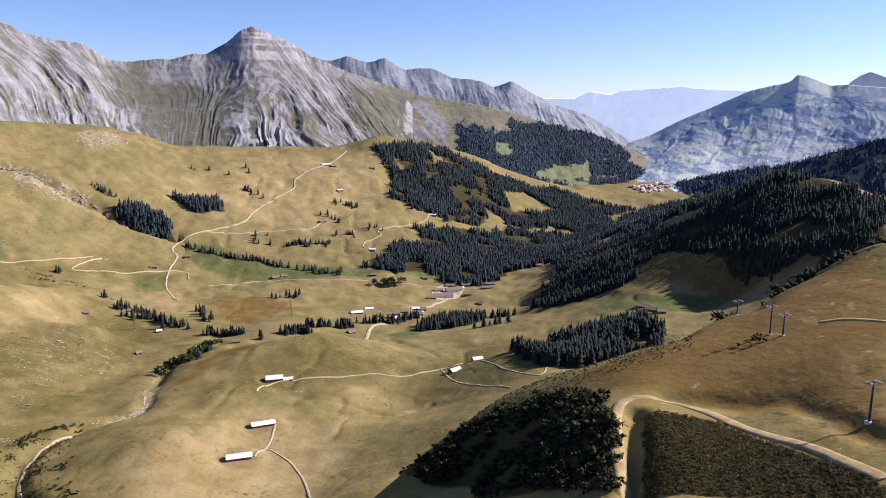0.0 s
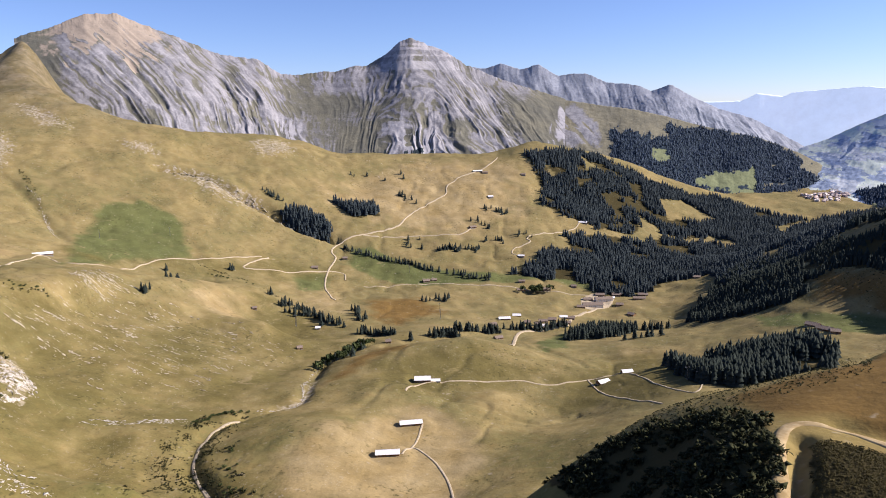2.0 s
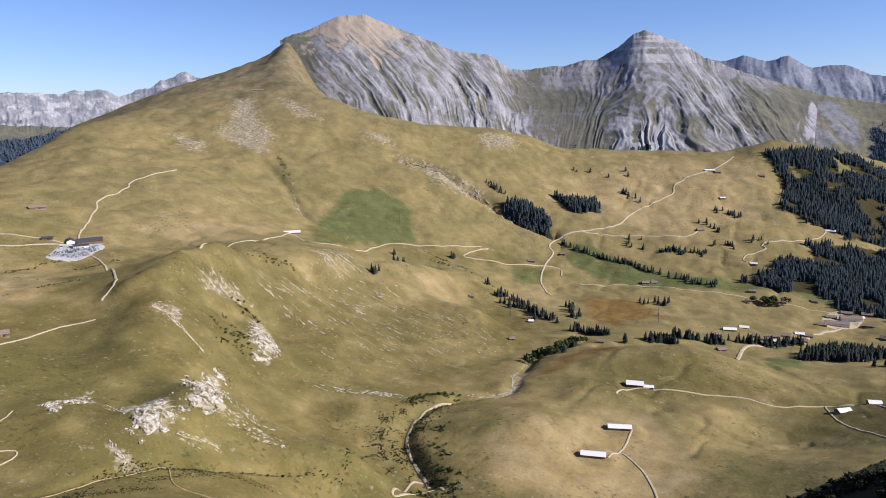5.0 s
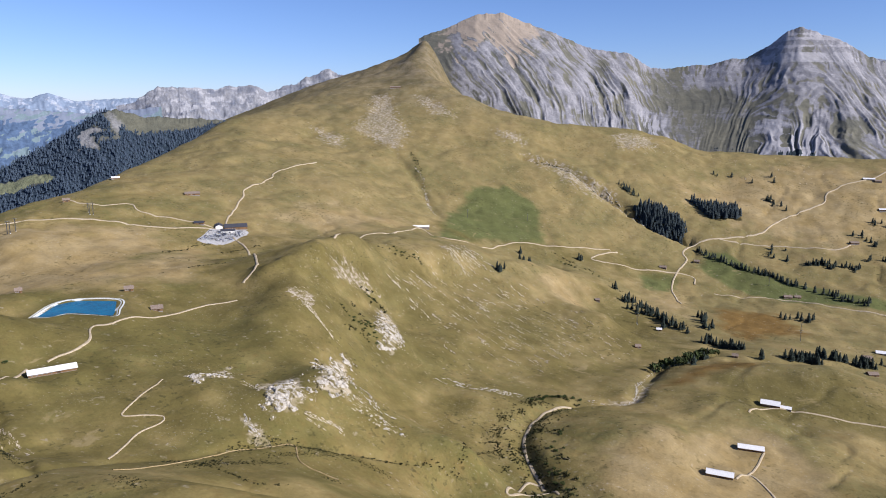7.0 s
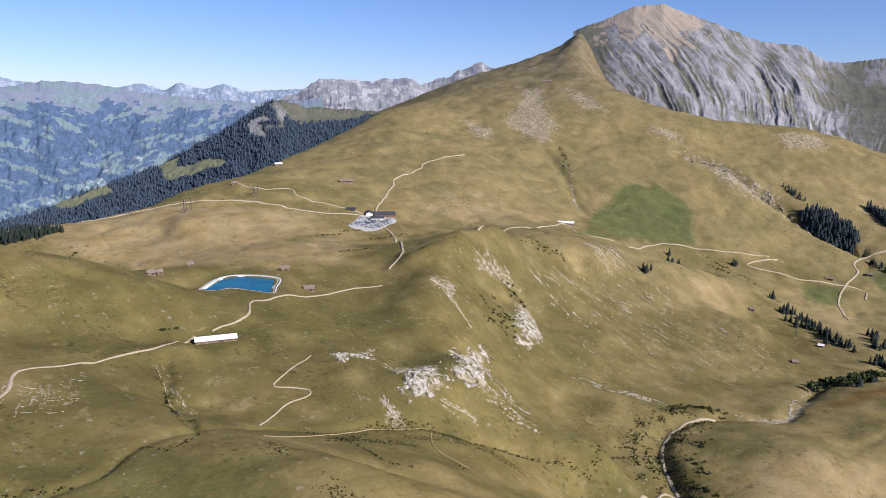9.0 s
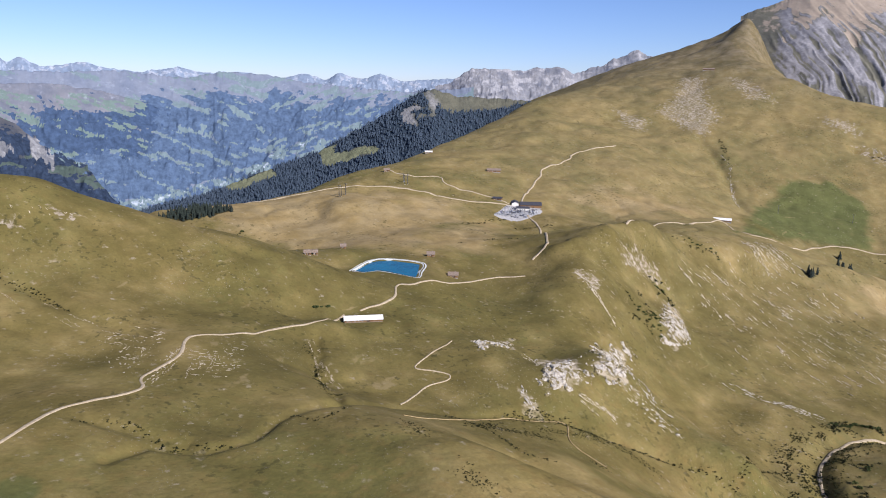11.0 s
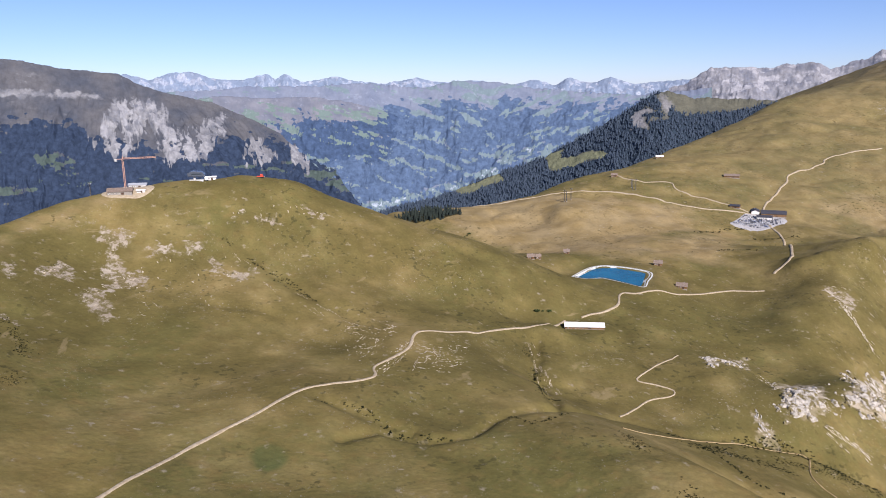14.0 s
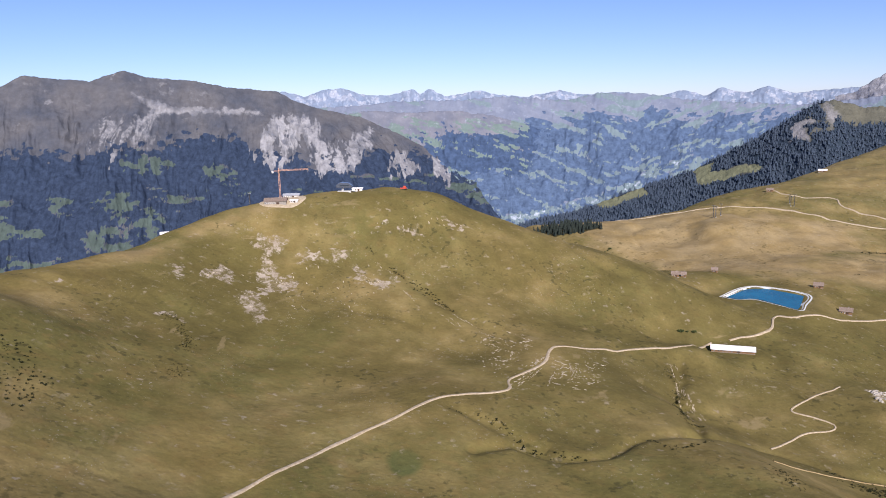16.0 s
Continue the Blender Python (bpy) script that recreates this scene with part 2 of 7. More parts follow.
RESERVOIR, WATER = [(-862, 309), (-902, 350), (-902, 377), (-864, 408), (-822, 386), (-800, 372), (-824, 358), (-848, 344), (-848, 324)], -235.0
CARVED = {}   # depth, width, line
CARVED["spur_rib"] = -9, 24, [(-835, 720), (-815, 725), (-795, 743), (-788, 786), (-695, 724), (-652, 713)]
CARVED["spur_rim"] = -12, 24, [(-834, 610), (-831, 655), (-858, 727), (-893, 805), (-936, 932), (-908, 995), (-893, 1096)]
CARVED["upper_gully"] = 32, 17, [(-1298, 1965), (-1220, 2007), (-1147, 2021), (-1046, 2016), (-973, 2025), (-868, 2002), (-760, 2009)]
CARVED["spur_gully"] = 9, 14, [(-1559, 1640), (-1444, 1592), (-1380, 1560), (-1295, 1496), (-1220, 1447)]
CARVED["stream"] = 6, 12, [(-455, 838), (-425, 883), (-404, 907), (-428, 1007), (-455, 1123), (-437, 1205), (-418, 1282)]
CARVED["gorge"] = 7, 12, [(-351, 591), (-391, 624), (-435, 666), (-464, 725), (-470, 785), (-455, 838)]
CARVED["ditch"] = 4, 6, [(-640, 191), (-608, 184), (-566, 166), (-543, 169), (-478, 160)]
CARVED["brook"] = 4, 6, [(-460, 150), (-501, 222), (-482, 263), (-482, 317), (-474, 356), (-457, 384), (-441, 419), (-415, 467)]
CARVED["near_brook"] = 3, 5, [(-406, 0), (-420, 24), (-406, 53), (-412, 82), (-437, 103), (-460, 150)]
CARVED["scar_line"] = 4, 6, [(-755, 594), (-733, 600), (-691, 593), (-655, 594)]
CARVED["slope_fold"] = 5, 10, [(-796, 1188), (-733, 1178), (-640, 1167), (-567, 1188)]
CARVED["slope_fold_b"] = 3, 7, [(-100, 1292), (-45, 1236), (-9, 1188)]
CARVED["mound_fold"] = 3, 7, [(-262, 942), (-214, 971), (-178, 952), (-129, 942), (-64, 913), (-19, 954)]
CARVED["hill_fold"] = 3, 8, [(-784, -144), (-756, -85), (-697, -41), (-626, 24)]
CARVED["road_fold"] = 2.5, 6, [(-462, -14), (-448, 5), (-433, 23), (-420, 43)]
CARVED["ridge_edge"] = 5, 9, [(266, 1023), (122, 367), (475, 1150), (173, 389)]
CARVED["track_cut"] = 6, 4, [(57, 196), (63, 217), (68, 240), (74, 260)]
CARVED["track_fold"] = 2.5, 6, [(92, 277), (111, 262), (129, 251), (130, 226), (132, 200)]
FAN = [(-827, 854), (-782, 851), (-702, 827), (-578, 794)], [(-904, 1189), (-816, 1218), (-690, 1229), (-527, 1195)]

# shallow runnels that fan out down the spur's long face
for k in range(11 if FAN[0] else 0):
    CARVED["runnel_%d" % k] = (0.8, 2.0, 0.6, 1.5)[k % 4], 6.0 + 5 * (k % 3), [(a[0] + (c[0] - a[0]) * (k + (0, 0.4, -0.3)[k % 3]) / 10, a[1] + (c[1] - a[1]) * (k + (0, 0.3, -0.3)[k % 3]) / 10) for a, c in zip(*FAN)]



# levelled ground under the large barns: x, y, radius
PADS = [(-688, 258, 23), (-229, 748, 20), (-226, 845, 20), (-252, 1018, 16)]


def height(x, y):
    x, y = np.ravel(x).astype(float), np.ravel(y).astype(float)
    z = form(x, y) + relief(x, y)
    for depth, width, line in CARVED.values():
        p = np.array(line, float)
        lo, hi = p.min(0) - 4 * width, p.max(0) + 4 * width
        near = np.where((x > lo[0]) & (x < hi[0]) & (y > lo[1]) & (y < hi[1]))[0]
        if len(near):
            a, c = x[near], y[near]
            d = line_distance(a, c, p) * (0.7 + 0.6 * fractal(a / 18, c / 18, 2))
            z[near] -= depth * (0.6 + 0.8 * fractal(a / 40, c / 40, 2)) * np.exp(-(d / width) ** 2)
    for px, py, reach in PADS:
        d = np.hypot(x - px, y - py)
        near = np.where(d < reach * 2)[0]
        if len(near):
            z[near] += (form([px], [py])[0] - z[near]) * (1 - step(reach, reach * 1.9, d[near]))
    d = outline_distance(x, y, RESERVOIR)
    basin = np.where(d > 0, WATER + 0.9, WATER + 0.9 - 0.55 * np.minimum(-d, 9))
    return z + (basin - z) * (1 - step(7, 38, d))

# ---- materials ----
def mixed(tree, a, b, factor):
    n = tree.nodes.new("ShaderNodeMix")
    n.data_type = "RGBA"
    for socket, value in ((n.inputs[0], factor), (n.inputs[6], a), (n.inputs[7], b)):
        if isinstance(value, tuple):
            socket.default_value = (*value, 1)
        elif isinstance(value, float):
            socket.default_value = value
        else:
            tree.links.new(value, socket)
    return n.outputs[2]


def noisy(tree, scale, detail=4.0, low=0.35, high=0.65, stretch=None, rough=0.55):
    """Noise at a real size (cells per metre), spread over 0 to 1."""
    where = tree.nodes.new("ShaderNodeNewGeometry").outputs["Position"]
    if stretch:
        m = tree.nodes.new("ShaderNodeMapping")
        m.inputs["Scale"].default_value = stretch
        tree.links.new(where, m.inputs["Vector"])
        where = m.outputs["Vector"]
    n = tree.nodes.new("ShaderNodeTexNoise")
    n.inputs["Scale"].default_value, n.inputs["Detail"].default_value, n.inputs["Roughness"].default_value = scale, detail, rough
    tree.links.new(where, n.inputs["Vector"])
    r = tree.nodes.new("ShaderNodeMapRange")
    r.inputs["From Min"].default_value, r.inputs["From Max"].default_value = low, high
    tree.links.new(n.outputs["Fac"], r.inputs["Value"])
    return r.outputs["Result"]


def sums(tree, kind, a, b):
    n = tree.nodes.new("ShaderNodeMath")
    n.operation = kind
    n.use_clamp = True
    for socket, value in ((n.inputs[0], a), (n.inputs[1], b)):
        if isinstance(value, (int, float)):
            socket.default_value = value
        else:
            tree.links.new(value, socket)
    return n.outputs[0]


def ragged(tree, mask, scale, strength=0.6, sharp=0.16):
    """A mask whose edge is frayed by noise."""
    n = noisy(tree, scale, 5.0, 0.3, 0.7)
    shifted = tree.nodes.new("ShaderNodeMath")
    shifted.operation = "MULTIPLY_ADD"
    tree.links.new(n, shifted.inputs[0])
    shifted.inputs[1].default_value = -strength
    tree.links.new(mask, shifted.inputs[2])
    r = tree.nodes.new("ShaderNodeMapRange")
    r.interpolation_type = "SMOOTHSTEP"
    middle = 0.5 - strength * 0.5
    r.inputs["From Min"].default_value, r.inputs["From Max"].default_value = middle - sharp, middle + sharp
    tree.links.new(shifted.outputs[0], r.inputs["Value"])
    return r.outputs["Result"]


def material(name, rough=0.9, metal=0.0, gloss=0.15):
    m = bpy.data.materials.new(name)
    m.use_nodes = True
    s = m.node_tree.nodes["Principled BSDF"]
    s.inputs["Roughness"].default_value, s.inputs["Metallic"].default_value = rough, metal
    s.inputs["Specular IOR Level"].default_value = gloss
    return m, m.node_tree, s


def relieved(tree, shader, source, strength, distance):
    n = tree.nodes.new("ShaderNodeBump")
    n.inputs["Strength"].default_value, n.inputs["Distance"].default_value = strength, distance
    tree.links.new(source, n.inputs["Height"])
    tree.links.new(n.outputs["Normal"], shader.inputs["Normal"])


def speckled(name, a, b, scale, rough=0.85, metal=0.0, bump=0.0, gloss=0.2):
    m, tree, s = material(name, rough, metal, gloss)
    n = noisy(tree, scale, 5.0)
    tree.links.new(mixed(tree, a, b, n), s.inputs["Base Color"])
    if bump:
        relieved(tree, s, n, 0.6, bump)
    return m


def covers(tree):
    a = tree.nodes.new("ShaderNodeAttribute")
    a.attribute_name = "cover"
    split = tree.nodes.new("ShaderNodeSeparateColor")
    tree.links.new(a.outputs["Color"], split.inputs["Color"])
    return split.outputs[0], split.outputs[1], split.outputs[2], a.outputs["Alpha"]


def toned(tree, colour, value, low, high):
    """The colour made darker and lighter by a noise value."""
    r = tree.nodes.new("ShaderNodeMapRange")
    r.inputs["To Min"].default_value, r.inputs["To Max"].default_value = low, high
    tree.links.new(value, r.inputs["Value"])
    n = tree.nodes.new("ShaderNodeMix")
    n.data_type, n.blend_type = "RGBA", "MULTIPLY"
    n.inputs[0].default_value = 1.0
    tree.links.new(colour, n.inputs[6])
    tree.links.new(r.outputs["Result"], n.inputs[7])
    return n.outputs[2]


def grassland():
    m, tree, s = material("alpine_grass", 0.95, 0, 0.05)
    meadow, stone, heath, bare = covers(tree)
    dry = tree.nodes.new("ShaderNodeAttribute")
    dry.attribute_name = "straw"
    scree = tree.nodes.new("ShaderNodeAttribute")
    scree.attribute_name = "scree"
    tan, straw, olive = (0.208, 0.154, 0.052), (0.262, 0.198, 0.080), (0.104, 0.097, 0.029)
    c = mixed(tree, tan, straw, noisy(tree, 0.02, 7.0))
    c = mixed(tree, c, olive, sums(tree, "MULTIPLY", noisy(tree, 0.0065, 7.0, 0.40, 0.60, None, 0.62), 0.85))
    # distance haze painted in: grass pales and greys as y grows
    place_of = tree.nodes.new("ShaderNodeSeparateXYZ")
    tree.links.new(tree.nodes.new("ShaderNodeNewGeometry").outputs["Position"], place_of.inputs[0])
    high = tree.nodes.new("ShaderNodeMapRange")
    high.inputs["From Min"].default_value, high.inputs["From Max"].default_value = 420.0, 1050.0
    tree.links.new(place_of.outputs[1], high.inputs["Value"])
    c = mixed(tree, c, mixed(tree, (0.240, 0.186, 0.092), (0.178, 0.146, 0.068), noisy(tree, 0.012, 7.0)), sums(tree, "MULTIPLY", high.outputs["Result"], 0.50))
    # thin grey-brown turf on the high spur, its face's shade painted in
    lofty = tree.nodes.new("ShaderNodeMapRange")
    lofty.inputs["From Min"].default_value, lofty.inputs["From Max"].default_value = -60.0, 180.0
    tree.links.new(place_of.outputs[2], lofty.inputs["Value"])
    c = mixed(tree, c, mixed(tree, (0.128, 0.104, 0.060), (0.20, 0.165, 0.115), noisy(tree, 0.014, 7.0, 0.42, 0.68)), sums(tree, "MULTIPLY", lofty.outputs["Result"], 0.8))
    c = mixed(tree, c, (0.20, 0.130, 0.046), sums(tree, "MULTIPLY", noisy(tree, 0.09, 6.0, 0.5, 0.75), 0.5))
    c = mixed(tree, c, (0.086, 0.100, 0.034), sums(tree, "MULTIPLY", ragged(tree, meadow, 0.02, 0.4, 0.25), 0.86))
    c = mixed(tree, c, (0.152, 0.090, 0.027), sums(tree, "MULTIPLY", ragged(tree, heath, 0.03, 0.5, 0.3), 0.92))
    c = mixed(tree, c, mixed(tree, (0.325, 0.246, 0.128), (0.262, 0.186, 0.080), noisy(tree, 0.02, 7.0)), sums(tree, "MULTIPLY", ragged(tree, dry.outputs["Fac"], 0.015, 0.7, 0.3), 0.8))
    dense = tree.nodes.new("ShaderNodeAttribute")
    dense.attribute_name = "olive"
    c = mixed(tree, c, (0.112, 0.091, 0.030), sums(tree, "MULTIPLY", ragged(tree, dense.outputs["Fac"], 0.02, 0.5, 0.35), 0.85))
    # uneven growth at three sizes
    c = toned(tree, c, noisy(tree, 0.028, 9.0, 0.28, 0.72, None, 0.66), 0.76, 1.22)
    c = toned(tree, c, noisy(tree, 0.35, 5.0, 0.25, 0.75, None, 0.6), 0.90, 1.10)
    rock = mixed(tree, (0.36, 0.295, 0.195), (0.47, 0.405, 0.31), noisy(tree, 0.06, 7.0, 0.35, 0.7))
    broken = ragged(tree, sums(tree, "MULTIPLY", stone, 0.85), 0.13, 1.0, 0.25)
    streaks = noisy(tree, 0.05, 6.0, 0.36, 0.60, (1.0, 1.0, 0.25))
    islands = sums(tree, "ADD", noisy(tree, 0.11, 6.0, 0.46, 0.56), 0.42)
    c = mixed(tree, c, rock, sums(tree, "MULTIPLY", sums(tree, "MULTIPLY", sums(tree, "MULTIPLY", broken, islands), sums(tree, "ADD", streaks, 0.25)), 0.9))
    # bare scree and eroded earth, with turf left standing in it
    debris = mixed(tree, (0.25, 0.200, 0.138), (0.40, 0.345, 0.268), noisy(tree, 0.07, 8.0, 0.32, 0.68, None, 0.68))
    left = sums(tree, "ADD", noisy(tree, 0.13, 8.0, 0.47, 0.55, None, 0.74), 0.10)
    c = mixed(tree, c, debris, sums(tree, "MULTIPLY", ragged(tree, scree.outputs["Fac"], 0.09, 1.0, 0.12), left))
    # dark ground under woods and shrubs, shade of their slopes painted in
    c = mixed(tree, c, (0.050, 0.040, 0.016), ragged(tree, bare, 0.04, 0.6, 0.15))
    # stones, cattle trods and tufts
    stones = sums(tree, "MULTIPLY", noisy(tree, 0.55, 3.0, 0.66, 0.70), noisy(tree, 0.012, 4.0, 0.5, 0.62))
    c = mixed(tree, c, (0.42, 0.38, 0.31), sums(tree, "MULTIPLY", stones, 0.7))
    trods = sums(tree, "MULTIPLY", noisy(tree, 0.1, 5.0, 0.62, 0.67, (0.25, 0.25, 2.4)), noisy(tree, 0.008, 4.0, 0.48, 0.62))
    c = mixed(tree, c, (0.26, 0.20, 0.10), sums(tree, "MULTIPLY", trods, 0.55))
    c = mixed(tree, c, (0.052, 0.047, 0.018), sums(tree, "MULTIPLY", sums(tree, "MULTIPLY", noisy(tree, 0.16, 5.0, 0.57, 0.65), noisy(tree, 0.011, 4.0, 0.44, 0.60)), 0.7))
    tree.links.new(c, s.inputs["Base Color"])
    grain = noisy(tree, 0.22, 8.0, 0.2, 0.8)
    both = sums(tree, "ADD", sums(tree, "MULTIPLY", grain, 0.6), sums(tree, "MULTIPLY", noisy(tree, 0.07, 5.0, 0.3, 0.7, (0.4, 0.4, 2.2)), 0.4))
    relieved(tree, s, both, 0.38, 1.8)
    return m


def upland(name, grass, grass_b, rock_a, rock_b, forest, streak=0.02, relief_m=14.0, patch=0.006, meadow_colour=None, glow=0.0, grain=1.0):
    """Far mountain: grass, rock on the masks, forest on the masks."""
    m, tree, s = material(name, 1.0, 0, 0.0)
    meadow, stone, wood, spare = covers(tree)
    c = mixed(tree, grass, grass_b, noisy(tree, patch, 6.0))
    if meadow_colour:
        c = mixed(tree, c, meadow_colour, ragged(tree, meadow, patch * 2, 0.6, 0.1))
    rock = mixed(tree, rock_a, rock_b, noisy(tree, streak, 7.0, 0.32, 0.68))
    rock = toned(tree, rock, noisy(tree, streak * 4, 6.0, 0.3, 0.7, None, 0.65), 1 - 0.28 * grain, 1 + 0.22 * grain)
    c = mixed(tree, c, rock, ragged(tree, stone, patch * 8, 0.35, 0.28))
    c = mixed(tree, c, tuple(min(0.8, v * 1.4) for v in rock_a), sums(tree, "MULTIPLY", ragged(tree, spare, patch * 12, 0.3, 0.25), 0.75))
    trees = mixed(tree, tuple(v * 1.15 for v in forest), tuple(v * 0.68 for v in forest), noisy(tree, streak * 2.5, 6.0, 0.35, 0.65, None, 0.7))
    c = mixed(tree, c, trees, ragged(tree, wood, patch * 2.2, 0.7, 0.06))
    c = toned(tree, c, noisy(tree, streak * 1.6, 8.0, 0.28, 0.72, None, 0.68), 1 - 0.22 * grain, 1 + 0.22 * grain)
    tree.links.new(c, s.inputs["Base Color"])
    # emission of the range's own colour stands for bright haze before it
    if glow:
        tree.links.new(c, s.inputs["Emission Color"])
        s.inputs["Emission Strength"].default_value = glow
    relieved(tree, s, noisy(tree, streak, 8.0, 0.2, 0.8, None, 0.65), 0.7, relief_m * 0.8)
    return m


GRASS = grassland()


# ---- meshes ----
def sheet(name, xs, ys, zs, cover, mat, closed=False):
    """A grid of rows x columns as one mesh, with its cover masks."""
    rows, cols = xs.shape
    me = bpy.data.meshes.new(name)
    co = np.stack([xs, ys, zs], -1).reshape(-1, 3)
    i = np.arange(rows * cols).reshape(rows, cols)
    a, b = i[:-1, :-1].ravel(), i[:-1, 1:].ravel()
    c, d = i[1:, 1:].ravel(), i[1:, :-1].ravel()
    quads = np.stack([a, d, c, b], 1)
    if closed:
        quads = np.concatenate([quads, np.stack([i[:-1, -1], i[1:, -1], i[1:, 0], i[:-1, 0]], 1)])
    me.vertices.add(len(co))
    me.vertices.foreach_set("co", co.astype(np.float32).ravel())
    me.loops.add(quads.size)
    me.loops.foreach_set("vertex_index", quads.astype(np.int32).ravel())
    me.polygons.add(len(quads))
    me.polygons.foreach_set("loop_start", np.arange(0, quads.size, 4, dtype=np.int32))
    me.polygons.foreach_set("loop_total", np.full(len(quads), 4, np.int32))
    me.polygons.foreach_set("use_smooth", np.ones(len(quads), bool))
    layer = me.attributes.new("cover", "FLOAT_COLOR", "POINT")
    layer.data.foreach_set("color", np.stack([np.ravel(k) for k in cover], 1).astype(np.float32).ravel())
    me.materials.append(mat)
    me.update()
    me.validate()
    return new(name, me)


# ---- land cover, as plan outlines ----
PATHS = {}
PATHS["farm_road"] = 3.2, [(-260, 947), (-258, 986), (-239, 1015), (-177, 1043), (-110, 1072), (-66, 1078), (-4, 1120), (18, 1125), (55, 1151)]
PATHS["lane_east"] = 3, [(-4, 1120), (14, 1044), (53, 967), (89, 886)]
PATHS["lane_grove"] = 2.5, [(61, 1115), (96, 996), (120, 927), (136, 923), (153, 993)]
PATHS["barn_road"] = 3.2, [(-130, 644), (-145, 693), (-170, 743), (-193, 772), (-209, 781), (-213, 751)]
PATHS["barn_lane"] = 3, [(-209, 781), (-208, 809), (-211, 846)]
PATHS["village_road"] = 9, [(-140, 1224), (-156, 1475), (-131, 1535), (-88, 1568), (-57, 1600), (-44, 1704), (9, 1815)]
PATHS["gorge_track"] = 4.2, [(-354, 591), (-366, 603), (-402, 636), (-434, 674), (-453, 713), (-468, 768), (-469, 806), (-461, 836)]
PATHS["gorge_hairpin"] = 3.5, [(-360, 601), (-375, 588), (-355, 526), (-345, 517), (-349, 558), (-344, 588), (-330, 580)]
PATHS["alp_road"] = 5, [(-750, 1980), (-739, 2010), (-691, 2070), (-611, 2169), (-591, 2267), (-549, 2365), (-510, 2450), (-515, 2505), (-488, 2584), (-430, 2660), (-391, 2734), (-374, 2802)]
PATHS["alp_road_low"] = 5, [(-745, 2006), (-750, 1957), (-725, 1923), (-711, 1823), (-678, 1713), (-610, 1605)]
PATHS["field_road"] = 4.5, [(-861, 1775), (-878, 1694), (-873, 1662), (-812, 1714), (-745, 1788), (-677, 1838), (-647, 1782)]
PATHS["meadow_road"] = 4, [(-1, 1917), (-111, 1899), (-210, 1895), (-311, 1875), (-384, 1864), (-458, 1850), (-593, 1773)]
PATHS["slope_lane"] = 4, [(-690, 2067), (-532, 2143), (-416, 2196), (-382, 2259)]
PATHS["chalet_lane"] = 4, [(-211, 2118), (-239, 2125), (-236, 2166), (-193, 2216), (-201, 2243), (-79, 2386), (-49, 2467)]
PATHS["pass_road_west"] = 5, [(-1474, 129), (-1468, 255), (-1444, 369), (-1395, 552), (-1290, 682), (-1262, 770), (-1252, 800)]
PATHS["pass_road_north"] = 4.5, [(-1252, 828), (-1293, 852), (-1413, 976), (-1457, 1016), (-1503, 1125), (-1536, 1168), (-1560, 1323)]
PATHS["pass_road_south"] = 4, [(-1187, 793), (-1084, 755), (-887, 632), (-857, 608), (-843, 576)]
PATHS["pass_path"] = 3.5, [(-1505, 617), (-1449, 645), (-1418, 710), (-1374, 710), (-1293, 772), (-1262, 800)]
PATHS["contour_road"] = 4, [(-886, 782), (-1041, 995), (-1065, 1120), (-1120, 1265), (-1003, 1238), (-1032, 1504), (-947, 1643), (-875, 1762)]
PATHS["reservoir_road"] = 3, [(-717, 265), (-729, 301), (-745, 319), (-787, 340), (-779, 360), (-790, 412), (-819, 489), (-807, 541)]
PATHS["foot_path"] = 1.6, [(-620, 329), (-602, 301), (-582, 274), (-573, 267), (-563, 282), (-554, 292), (-546, 286), (-542, 264), (-529, 247), (-509, 223)]
PATHS["main_track"] = 2.8, [(-311, -121), (-352, -102), (-395, -80), (-435, -50), (-469, -26), (-483, -2), (-495, 22), (-504, 28), (-522, 29), (-541, 47), (-562, 60), (-591, 68), (-605, 82), (-629, 136), (-663, 197), (-712, 245)]
PATHS["ridge_track"] = 5, [(56, 197), (59, 221), (63, 244), (69, 266), (77, 277), (90, 273), (101, 254), (106, 231), (113, 209), (116, 191), (119, 178)]
PATHS["ridge_path"] = 2.5, [(176, 323), (185, 316), (193, 301)]
PATHS["brook_path"] = 1.1, [(-442, 196), (-462, 246), (-474, 300), (-473, 343), (-468, 363), (-434, 344), (-399, 352)]
MEADOWS = {}
MEADOWS["big_field"] = [(-1023, 1195), (-1218, 1494), (-1282, 1687), (-1234, 1769), (-1125, 1775), (-1046, 1677), (-988, 1609), (-1065, 1461)]
MEADOWS["small_field"] = [(-775, 1721), (-720, 1809), (-675, 1715), (-689, 1651), (-724, 1642)]
MEADOWS["stream_meadow"] = [(-703, 1998), (-656, 2018), (-487, 1964), (-251, 1976), (-4, 2051), (5, 1953), (-131, 1979), (-314, 1895), (-454, 1836), (-568, 1847), (-684, 1895)]
MEADOWS["contour_meadow"] = [(-1135, 1347), (-855, 1770), (-698, 1840), (-789, 1662), (-1020, 1495), (-1068, 1342)]
MEADOWS["knoll_meadow"] = [(-359, 1074), (-216, 1176), (-88, 1127), (-84, 1075), (-241, 951), (-328, 952)]
MEADOWS["village_meadow"] = [(-109, 1414), (-55, 1536), (-42, 1323), (-87, 1265)]
MEADOWS["farm_meadow"] = [(-68, 1102), (59, 1279), (174, 1200), (139, 929), (58, 922), (-37, 1011)]
MEADOWS["ridge_meadow"] = [(316, 1465), (405, 1366), (556, 1305), (490, 1239), (386, 1260), (304, 1350)]
MEADOWS["wet_patch"] = [(-392, -48), (-396, -40), (-391, -33), (-379, -29), (-368, -33), (-364, -40), (-370, -47), (-381, -50)]
